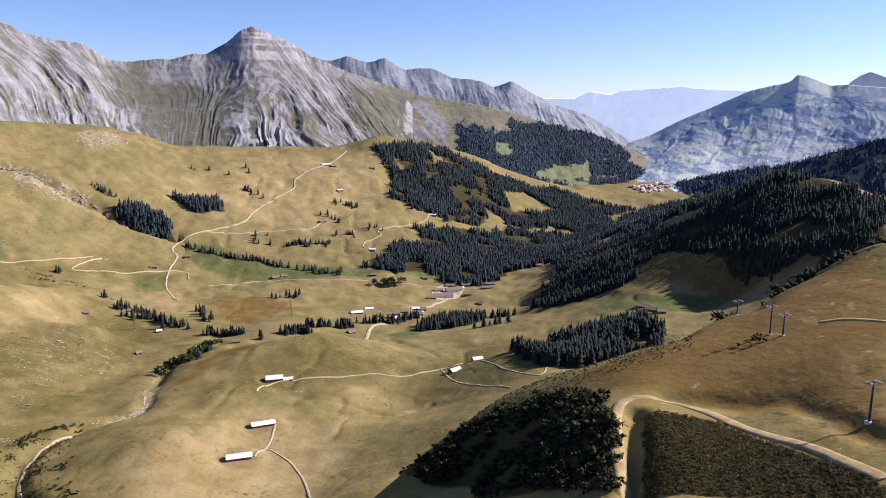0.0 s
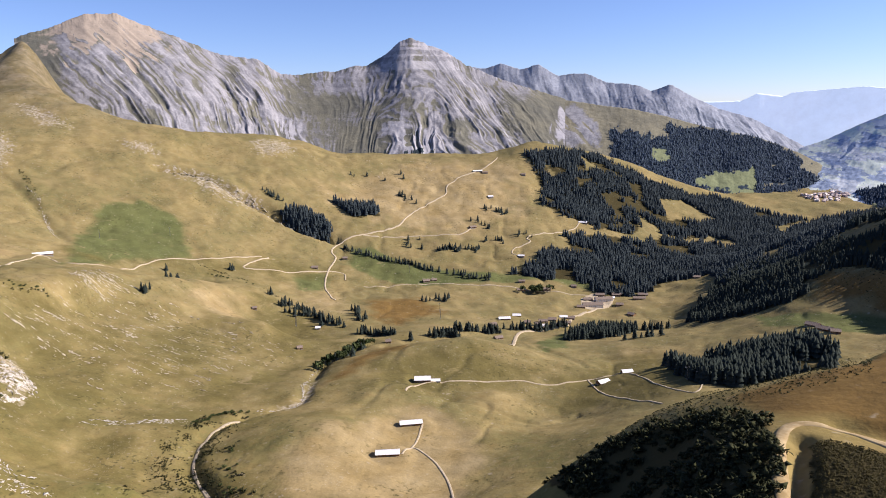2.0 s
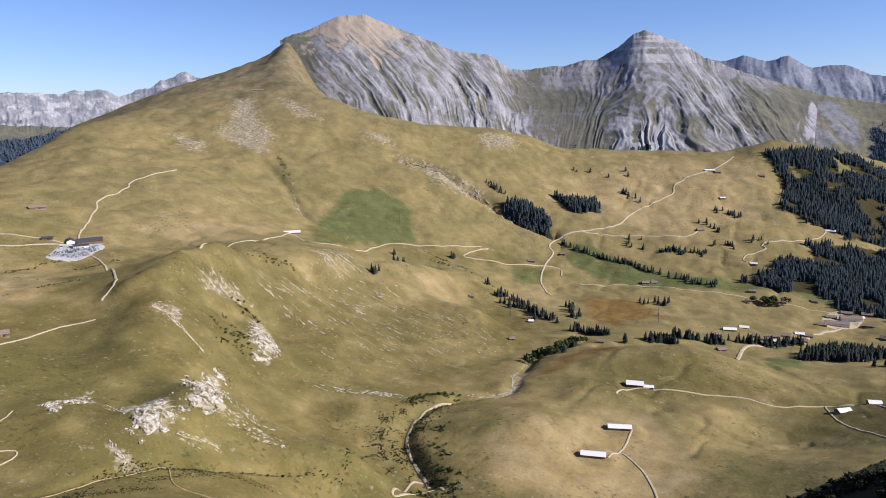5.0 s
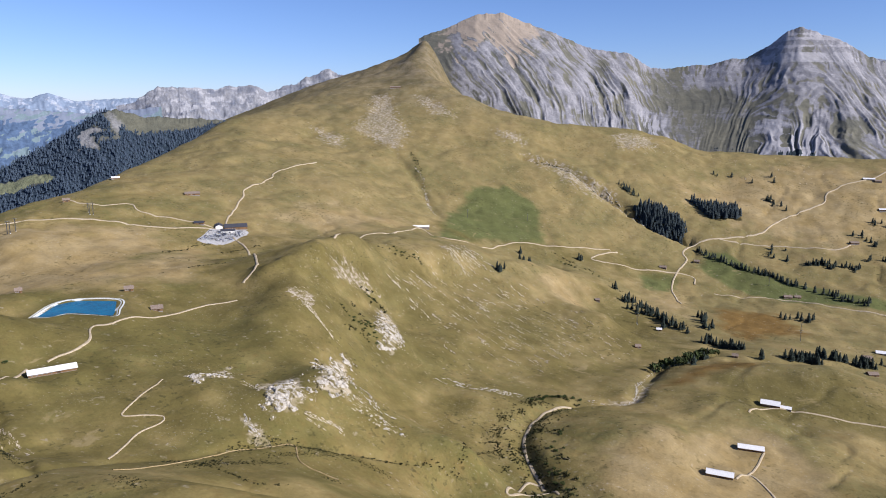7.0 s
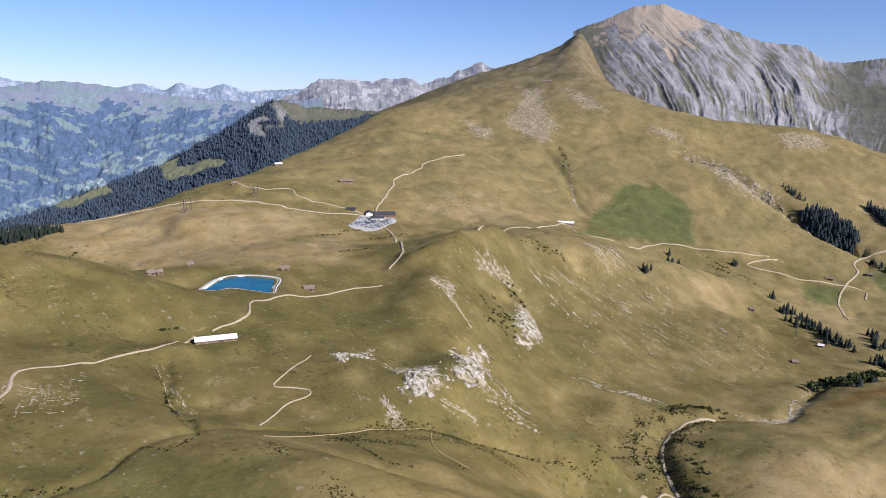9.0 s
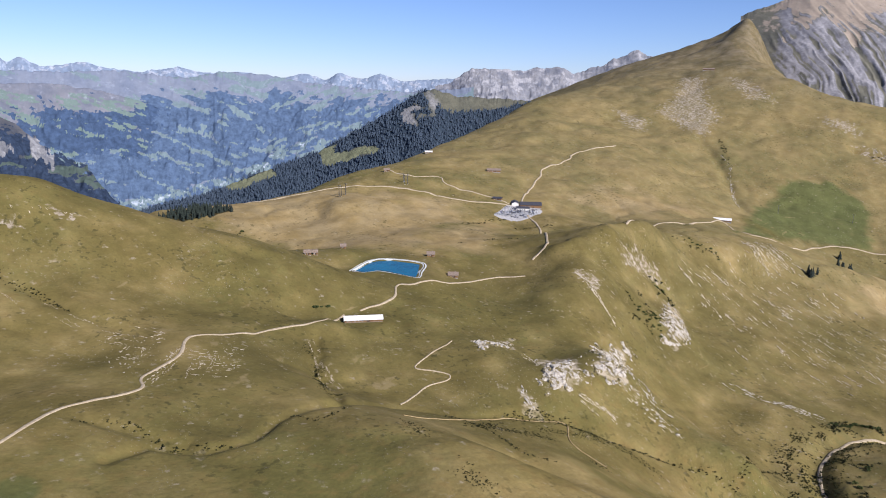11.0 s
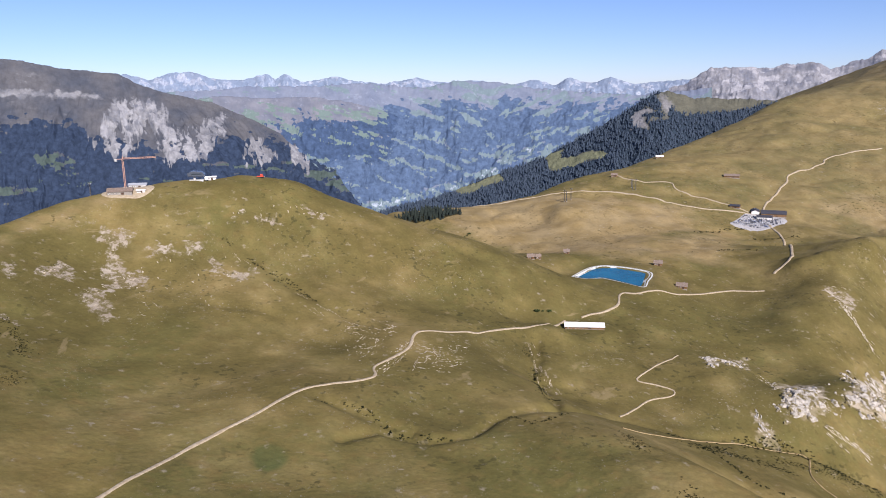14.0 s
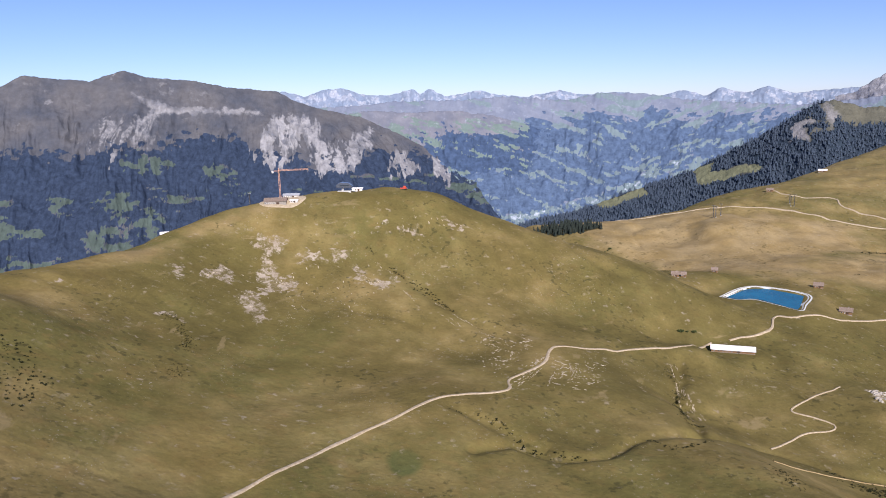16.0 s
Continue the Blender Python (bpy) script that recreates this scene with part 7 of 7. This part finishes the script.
def bush_lines():
    rng = np.random.RandomState(71)
    small = [leafy_shape(rng, 7, 0.6, 0.36) for _ in range(5)]
    for name, (size, share, line) in BUSH_LINES.items():
        p = smooth_line(line, size * (0.3 if name.startswith("tuft") else 0.8))
        p = p[rng.rand(len(p)) < share]
        if name.startswith(("gorge_w", "gorge_e")):
            p = np.repeat(p, 2, 0)
            p = p[fractal(p[:, 0] / 13 + 2, p[:, 1] / 13, 3) > 0.52]
        else:
            p = p[fractal(p[:, 0] / 30 + 2, p[:, 1] / 30, 2) > 0.38]
        p = p + rng.randn(len(p), 2) * size * (4.5 if name.startswith("tuft") else 2.0 if name.startswith(("gorge_w", "gorge_e")) else 1.1)
        scattered("bank_shrubs", small, p, size * (0.5 + rng.rand(len(p))), np.ones(len(p)) * 1.3, ALDER, "low dark bushes along the edge of a bank, some in place of its shade", "shrubs", rng)


stone_runs()
bush_lines()

# ---- buildings ----
PALE_ROOF = speckled("pale_metal_roof", (0.66, 0.64, 0.62), (0.78, 0.76, 0.74), 0.8, 0.45, 0.0, 0, 0.4)
PANEL_ROOF = speckled("grey_roof_panel", (0.34, 0.35, 0.37), (0.44, 0.45, 0.47), 0.8, 0.5, 0.0, 0, 0.4)
SLATE = speckled("dark_slate", (0.035, 0.035, 0.045), (0.07, 0.07, 0.08), 0.9, 0.6)
SHINGLE = speckled("weathered_shingle", (0.16, 0.12, 0.09), (0.26, 0.20, 0.16), 0.9, 0.85, 0, 0.05)
TIMBER = speckled("sunburnt_timber", (0.14, 0.075, 0.035), (0.22, 0.13, 0.065), 1.4, 0.8, 0, 0.03)
PLASTER = speckled("white_plaster", (0.66, 0.63, 0.57), (0.76, 0.73, 0.68), 0.6, 0.9)
STONEWALL = speckled("stone_footing", (0.20, 0.18, 0.155), (0.30, 0.275, 0.24), 1.2, 0.9, 0, 0.08)
DARKWOOD = speckled("dark_door_wood", (0.05, 0.03, 0.02), (0.09, 0.055, 0.035), 2.0, 0.7)
STEEL = speckled("galvanised_steel", (0.34, 0.35, 0.36), (0.46, 0.47, 0.48), 2.0, 0.45, 0.7, 0, 0.5)
DARKSTEEL = speckled("weathered_mast", (0.045, 0.042, 0.040), (0.08, 0.075, 0.07), 2.0, 0.6, 0.3)
CONCRETE = speckled("concrete", (0.42, 0.41, 0.39), (0.55, 0.54, 0.51), 1.0, 0.9)
m, tree, s = material("window_glass", 0.08, 0, 0.6)
s.inputs["Base Color"].default_value = (0.03, 0.04, 0.05, 1)
GLASS = m


def building(name, x, y, length, depth, eaves, rise, turn, wall, roof, label, category="building", windows=3, chimney=False, base=3.5, overhang=0.9, roof_b=None):
    """A gabled building; its ridge runs along its length."""
    root = new(name)
    corners = [Matrix.Rotation(radians(turn), 2) @ Vector((a * length / 2, b * depth / 2)) for a in (-1, 1) for b in (-1, 1)]
    levels = [stands(x + c.x, y + c.y) for c in corners]
    floor = 0.35 * max(levels) + 0.65 * min(levels) - 0.2
    root.matrix_basis = pose(x, y, floor, 0, 0, turn)
    low = floor - min(levels) + 1.0
    part("footing", block(length + 0.3, depth + 0.3, low + 0.5, 0, 0, -low), STONEWALL, root)
    h = depth / 2
    profile = [(-h, 0.5), (h, 0.5), (h, eaves), (0, eaves + rise), (-h, eaves)]
    bm = prism(profile, -length / 2, length / 2)
    bmesh.ops.transform(bm, matrix=Matrix.Rotation(radians(-90), 4, "Z"), verts=bm.verts)
    part("wall", bm, wall, root)
    slope = math.atan2(rise, h)
    run = math.hypot(h, rise) + overhang
    for side in (-1, 1):
        bm = block(length + 2 * overhang, run, 0.28, bevel=0.04)
        mid = run / 2
        bmesh.ops.transform(bm, matrix=Matrix.Translation((0, side * mid * math.cos(slope), eaves + rise - mid * math.sin(slope) + 0.02)) @ Matrix.Rotation(-side * slope, 4, "X"), verts=bm.verts)
        slab = part("roof_slope", bm, roof, root)
        if roof_b and side == 1:
            bm = block(length * 0.46, run * 0.9, 0.06)
            bmesh.ops.transform(bm, matrix=Matrix.Translation((-length * 0.24, 0, 0.3)) , verts=bm.verts)
            bmesh.ops.transform(bm, matrix=Matrix.Translation((0, side * mid * math.cos(slope), eaves + rise - mid * math.sin(slope) + 0.02)) @ Matrix.Rotation(-side * slope, 4, "X"), verts=bm.verts)
            part("roof_panel", bm, roof_b, slab, "grey solar panels")
    part("ridge_cap", block(length + 2 * overhang, 0.5, 0.16, 0, 0, eaves + rise + 0.22), roof, root)
    for side in (-1, 1):
        part("door", block(min(3.0, length * 0.2), 0.12, min(2.4, eaves - 0.6), length * 0.12, side * (h + 0.07), 0.5), DARKWOOD, root)
        for k in range(windows):
            wx = -length / 2 + (k + 0.7) * length * 0.5 / max(1, windows)
            frame_part = part("window", block(1.3, 0.1, 1.1, wx, side * (h + 0.06), eaves * 0.42), PLASTER if wall is not PLASTER else DARKWOOD, root)
            part("pane", block(1.05, 0.06, 0.85, wx, side * (h + 0.1), eaves * 0.42 + 0.12), GLASS, frame_part)
    if chimney:
        part("chimney", block(0.9, 0.9, 2.0, length * 0.2, depth * 0.12, eaves + rise * 0.7, 0.06), STONEWALL, root)
    return tagged(root, label, category)


def drape(name, outline, mat, label):
    p = np.array(outline, float)
    lo, hi = p.min(0), p.max(0)
    c = p.mean(0)
    rings = np.linspace(0, 1, 12)
    edge = smooth_line(outline + [outline[0]], 6)
    xs, ys = c[0] + rings[:, None] * (edge[None, :, 0] - c[0]), c[1] + rings[:, None] * (edge[None, :, 1] - c[1])
    zs = height(xs, ys).reshape(xs.shape) + 0.5
    zs[-1] -= 1.5
    return tagged(sheet(name, xs, ys, zs, [xs * 0] * 4, mat), label, "gravel yard", kind="structure")


# the two meadow barns: dark timber walls stand in for shaded fronts
building("cattle_barn", -226, 845, 28, 12, 3.2, 2.4, 21, TIMBER, PALE_ROOF, "long cattle barn with a pale metal roof on the meadow", "barn", 4)
building("cattle_barn", -229, 748, 27, 12, 3.2, 2.4, 16, TIMBER, PALE_ROOF, "long cattle barn with solar panels on half its pale roof", "barn", 4, roof_b=PANEL_ROOF)
building("cattle_barn", -688, 258, 40, 13, 3.0, 2.6, 74, TIMBER, PALE_ROOF, "long white-roofed cattle barn beside the track on the saddle", "barn", 5)
building("farmhouse", -252, 1018, 24, 15, 4.2, 3.6, 14, TIMBER, PALE_ROOF, "farmhouse with a broad pale roof and dark timber walls", "farmhouse", 4, True)
building("farm_shed", -233, 1024, 13, 10, 3.0, 1.6, 14, TIMBER, PALE_ROOF, "low pale-roofed shed joined to the farmhouse", "shed", 2)
building("alpine_hut", 19, 1088, 19, 12, 3.6, 3.2, 40, TIMBER, PALE_ROOF, "timber hut with a bright roof beside the farm lane", "hut", 2)
building("alpine_hut", 57, 1140, 17, 11, 3.4, 3.0, 20, TIMBER, PALE_ROOF, "timber hut with a bright roof above the farm lane", "hut", 2)
for index, (x, y, length, kind, turn) in enumerate(HUTS):
    if kind == 0 and length < 25 and index % 3:
        kind = 1
    if kind == 0:
        building("chalet", x, y, length, min(14, length * 0.6 + 2), 3.4, 2.4 + length * 0.03, turn, TIMBER, PALE_ROOF, "alpine chalet with a pale metal roof on the pasture", "chalet", 2)
    elif kind == 1:
        building("chalet", x, y, length, min(14, length * 0.65 + 2), 4.0, 2.8 + length * 0.03, turn, TIMBER, SHINGLE, "dark timber chalet with a weathered shingle roof", "chalet", 2, True)
    else:
        building("guest_house", x, y, length, 18, 7.5, 4.5, turn, PLASTER, SHINGLE, "large white guest house with a brown roof in the hamlet", "guest house", 6, True)

drape("village_yard", VILLAGE_YARD, GRAVEL, "bright gravel yard between the houses of the hamlet")
# the inn at the pass, with its car park
building("mountain_inn", -1240, 836, 44, 18, 6.0, 5.5, 62, TIMBER, SLATE, "large timber mountain inn with a dark roof at the pass", "inn", 7, True)
building("inn_annexe", -1222, 806, 26, 13, 5.0, 3.0, 58, PLASTER, SLATE, "white annexe of the inn with a dark roof", "annexe", 4)
building("inn_shed", -1280, 780, 18, 12, 4.2, 2.6, 48, TIMBER, SLATE, "dark-roofed timber shed behind the inn", "shed", 2)
building("inn_wing", -1262, 812, 30, 14, 5.4, 3.2, 150, PLASTER, SLATE, "white wing of the inn under a dark gabled roof", "inn", 5, True)
PLAZA = [(-1262, 792), (-1232, 848), (-1196, 838), (-1160, 772), (-1172, 730), (-1200, 720)]


drape("car_park", PLAZA, speckled("grey_gravel", (0.30, 0.285, 0.272), (0.45, 0.43, 0.412), 0.3, 0.95), "grey gravel car park beside the inn")

TYRE = speckled("tyre_rubber", (0.02, 0.02, 0.02), (0.035, 0.035, 0.035), 4.0, 0.8)
PAINTS = [("white", speckled("car_paint_white", (0.7, 0.7, 0.7), (0.75, 0.75, 0.75), 1.0, 0.3, 0, 0, 0.5)), ("dark grey", speckled("car_paint_dark", (0.03, 0.03, 0.04), (0.05, 0.05, 0.06), 1.0, 0.3, 0, 0, 0.5)), ("silver", speckled("car_paint_silver", (0.45, 0.46, 0.48), (0.5, 0.51, 0.53), 1.0, 0.3, 0.5, 0, 0.5)), ("blue", speckled("car_paint_blue", (0.03, 0.06, 0.2), (0.04, 0.08, 0.24), 1.0, 0.3, 0, 0, 0.5))]


def car(paint, label):
    root = new("parked_car")
    bm = prism([(-2.2, 0.35), (2.2, 0.35), (2.2, 0.85), (1.2, 0.98), (-2.1, 1.0), (-2.2, 0.9)], -0.88, 0.88)
    body = part("body", bm, paint, root)
    part("cabin", prism([(-1.9, 1.0), (1.0, 1.0), (0.35, 1.5), (-1.5, 1.52)], -0.78, 0.78), GLASS, body)
    part("roof", block(1.7, 1.5, 0.05, -0.6, 0, 1.5), paint, body)
    for wx in (-1.35, 1.35):
        for wy in (-0.85, 0.85):
            part("wheel", rod(0.33, 0.33, (wx, wy - 0.1, 0.33), (wx, wy + 0.1, 0.33), 10), TYRE, root)
    return tagged(root, label, "car", "cars at the inn")


def cars():
    rng = np.random.RandomState(3)
    kinds = [car(mat, f"{name} car parked on the gravel at the inn") for name, mat in PAINTS]
    used = [False] * len(kinds)
    along, out = Vector((-0.47, -0.88)), Vector((0.88, -0.47))
    for row in range(9):
        for k in range(34):
            if rng.rand() < 0.12:
                continue
            q = Vector((-1196, 824)) + along * (k * 3.1) + out * (row * 8.0 - 22)
            if outline_distance(np.array([q.x]), np.array([q.y]), PLAZA)[0] > -4:
                continue
            i = rng.choice(len(kinds), p=[0.52, 0.28, 0.12, 0.08])
            m = pose(q.x, q.y, stands(q.x, q.y) + 0.52, 0, 0, -28 + rng.rand() * 8)
            if used[i]:
                copy_thing(kinds[i], m)
            else:
                kinds[i].matrix_basis, used[i] = m, True


cars()


# ---- lift masts ----
def mast(x, y, tall, arm):
    root = new("lift_mast")
    root.matrix_basis = pose(x, y, stands(x, y), 0, 0, 20)
    part("foundation", block(1.8, 1.8, 1.4, 0, 0, -0.9, 0.1), CONCRETE, root)
    wide = 0.45 if arm else 0.6
    part("pole", rod(wide, wide * 0.6, (0, 0, 0.4), (0, 0, tall), 10), DARKSTEEL, root)
    reach = 2.4 if arm else 3.0
    part("cross_arm", block(2 * reach, 0.35, 0.35, 0, 0, tall - 0.3, 0.04), DARKSTEEL, root)
    for side in (-1, 1):
        train = part("sheave_train", block(0.25, 3.2, 0.3, side * reach, 0, tall - 0.75, 0.04), STEEL, root)
        for k in range(4):
            part("sheave", rod(0.26, 0.26, (side * reach - 0.1, -1.2 + 0.8 * k, tall - 0.45), (side * reach + 0.1, -1.2 + 0.8 * k, tall - 0.45), 10), STEEL, train)
        part("walkway", block(0.6, 3.0, 0.08, side * (reach - 0.6), 0, tall - 0.1), STEEL, root)
    part("ladder", block(0.4, 0.08, tall - 1.2, 0, -wide - 0.15, 0.6), STEEL, root)
    part("lifting_frame", block(0.15, 0.15, 1.3, 0, 0, tall), DARKSTEEL, root)
    return tagged(root, "tubular steel ski-lift mast with cross-arm and rollers", "lift mast", "ski lift masts")


for x, y, tall, arm in PYLONS:
    if x > -3000:
        mast(x, y, min(tall, 22), arm)

# ---- lift station on the hill ----
RED = speckled("red_paint", (0.5, 0.06, 0.03), (0.58, 0.09, 0.05), 1.0, 0.5)
ORANGE = speckled("crane_paint", (0.50, 0.27, 0.17), (0.58, 0.34, 0.23), 1.0, 0.5)


def crane(x, y):
    root = new("tower_crane")
    root.matrix_basis = pose(x, y, stands(x, y), 0, 0, 108)
    part("base", block(4.5, 4.5, 1.2, 0, 0, -0.3, 0.1), CONCRETE, root)
    tall, half = 31.0, 0.75
    tower = part("mast", block(0.3, 0.3, tall, half, half, 0.8), ORANGE, root, "orange lattice mast")
    for a, b in ((-half, half), (half, -half), (-half, -half)):
        part("leg", block(0.3, 0.3, tall, a, b, 0.8), ORANGE, tower)
    for k in range(12):
        z = 1 + k * tall / 12
        for a, b in (((-half, -half, z), (half, -half, z + 2.5)), ((half, -half, z), (half, half, z + 2.5)), ((half, half, z), (-half, half, z + 2.5)), ((-half, half, z), (-half, -half, z + 2.5))):
            part("brace", rod(0.1, 0.1, a, b, 5), ORANGE, tower)
    jib = part("jib", block(34, 0.3, 0.3, 17, 0.6, tall + 0.6), ORANGE, root, "orange lattice jib")
    part("chord", block(34, 0.3, 0.3, 17, -0.6, tall + 0.6), ORANGE, jib)
    part("chord", block(34, 0.25, 0.25, 17, 0, tall + 1.9), ORANGE, jib)
    for k in range(16):
        part("brace", rod(0.09, 0.09, (k * 2.1, 0.6, tall + 0.7), (k * 2.1 + 1.0, 0, tall + 2.0), 5), ORANGE, jib)
        part("brace", rod(0.09, 0.09, (k * 2.1 + 1.0, 0, tall + 2.0), (k * 2.1 + 2.1, -0.6, tall + 0.7), 5), ORANGE, jib)
    part("counter_jib", block(8, 1.4, 0.4, -4, 0, tall + 0.6), ORANGE, root)
    part("counterweight", block(2.2, 1.8, 2.6, -7, 0, tall - 1.6, 0.1), CONCRETE, root)
    part("operator_cab", block(1.6, 1.5, 2.0, 1.2, -1.6, tall - 1.4, 0.1), GLASS, root)
    part("tower_head", rod(0.5, 0.15, (0, 0, tall + 0.6), (0, 0, tall + 4.5), 6), ORANGE, root)
    return tagged(root, "orange tower crane over the building site on the hilltop", "crane")


crane(-833, -220)
SITE = [(-842, -238), (-846, -205), (-826, -186), (-800, -196), (-792, -224), (-806, -240)]
drape("site_yard", SITE, GRAVEL, "bare gravel yard of the building site")
building("lift_building", -808, -219, 24, 15, 4.0, 3.0, 98, STONEWALL, SHINGLE, "stone building under construction with white sheeting on half its roof", "building", 5, roof_b=PALE_ROOF)
building("site_shed", -838, -208, 18, 9, 4.0, 1.2, 95, CONCRETE, PANEL_ROOF, "grey concrete shell behind the crane", "building", 4)
building("site_hut", -812, -199, 8, 4, 2.8, 0.6, 92, PLASTER, PALE_ROOF, "white container hut on the building site", "hut", 2)


def station(x, y):
    root = new("chairlift_station")
    root.matrix_basis = pose(x, y, stands(x, y), 0, 0, 92)
    part("plinth", block(16, 10, 2.5, 0, 0, -2.0, 0.1), CONCRETE, root)
    part("support", block(2.4, 2.4, 5.0, -2, 0, 0.4), CONCRETE, root)
    bm = prism([(-9, 4.4), (9, 4.0), (9.8, 6.2), (6.5, 9.6), (-4, 10.6), (-9.6, 7.8)], -5, 5)
    bmesh.ops.bevel(bm, geom=bm.edges[:], offset=0.5, segments=2, affect="EDGES")
    part("canopy", bm, speckled("dark_canopy", (0.05, 0.06, 0.08), (0.09, 0.1, 0.12), 1.0, 0.25, 0, 0, 0.6), root, "dark glossy rounded canopy")
    part("window_band", block(11, 10.2, 1.2, 0.5, 0, 6.4), GLASS, root)
    part("control_cabin", block(4, 4, 3.2, 11, 0, -0.2, 0.1), PLASTER, root, "white control cabin")
    return tagged(root, "dark rounded chairlift top station on a grassy hilltop", "lift station")


station(-861, -149)
building("station_shed", -866, -134, 12, 6, 3.6, 0.8, 92, PLASTER, PALE_ROOF, "white box shed beside the chairlift station", "shed", 1)


# form made up: a tracked vehicle stands for an unidentified red object
def red_object(x, y):
    root = new("snow_groomer")
    root.matrix_basis = pose(x, y, stands(x, y), 0, 0, 95)
    part("chassis", block(8, 3.4, 1.4, 0, 0, 0.7, 0.15), RED, root)
    part("cab", block(3, 3.0, 2.0, 1.5, 0, 2.1, 0.3), RED, root)
    part("windscreen", block(0.2, 2.6, 1.2, 3.05, 0, 2.5), GLASS, root)
    for side in (-1, 1):
        part("track", block(8.4, 1.2, 1.1, 0, side * 2.0, 0.0, 0.3), TYRE, root)
    part("blade", block(0.4, 5.0, 1.3, 5.0, 0, 0.4, 0.08), STEEL, root)
    return tagged(root, "red tracked vehicle standing for an unidentified red object on the grassy crest", "vehicle")


red_object(-874, -79)
building("station_hut", -735, -318, 10, 7, 3.0, 1.5, 110, PLASTER, PALE_ROOF, "small white hut on the shoulder of the hill", "hut", 1)
mast(-828, -255, 17, 0)


# ---- the far village in the main valley, and hamlets on the slopes ----
def far_village():
    rng = np.random.RandomState(77)
    v = np.array([(-0.5, -0.4, -0.3), (0.5, -0.4, -0.3), (0.5, 0.4, -0.3), (-0.5, 0.4, -0.3), (-0.5, -0.4, 0.45), (0.5, -0.4, 0.45), (0.5, 0.4, 0.45), (-0.5, 0.4, 0.45), (-0.58, 0, 0.85), (0.58, 0, 0.85), (-0.58, -0.5, 0.40), (0.58, -0.5, 0.40), (0.58, 0.5, 0.40), (-0.58, 0.5, 0.40)])
    f = np.array([(0, 1, 5), (0, 5, 4), (2, 3, 7), (2, 7, 6), (1, 2, 6), (1, 6, 5), (3, 0, 4), (3, 4, 7), (10, 11, 9), (10, 9, 8), (12, 13, 8), (12, 8, 9), (5, 6, 9), (7, 4, 8)])
    at = inside(FAR_VILLAGE, 16, rng, 60.0)
    at = at[rng.rand(len(at)) < 0.6]
    tiles = speckled("far_roofs", (0.36, 0.25, 0.22), (0.60, 0.54, 0.50), 0.03, 0.9)
    scattered("valley_village", [(v, f)], at, 7 + 7 * rng.rand(len(at)), np.ones(len(at)) * 1.2, tiles, "distant village of brown-roofed houses in the valley", "village", rng, -0.1)


far_village()
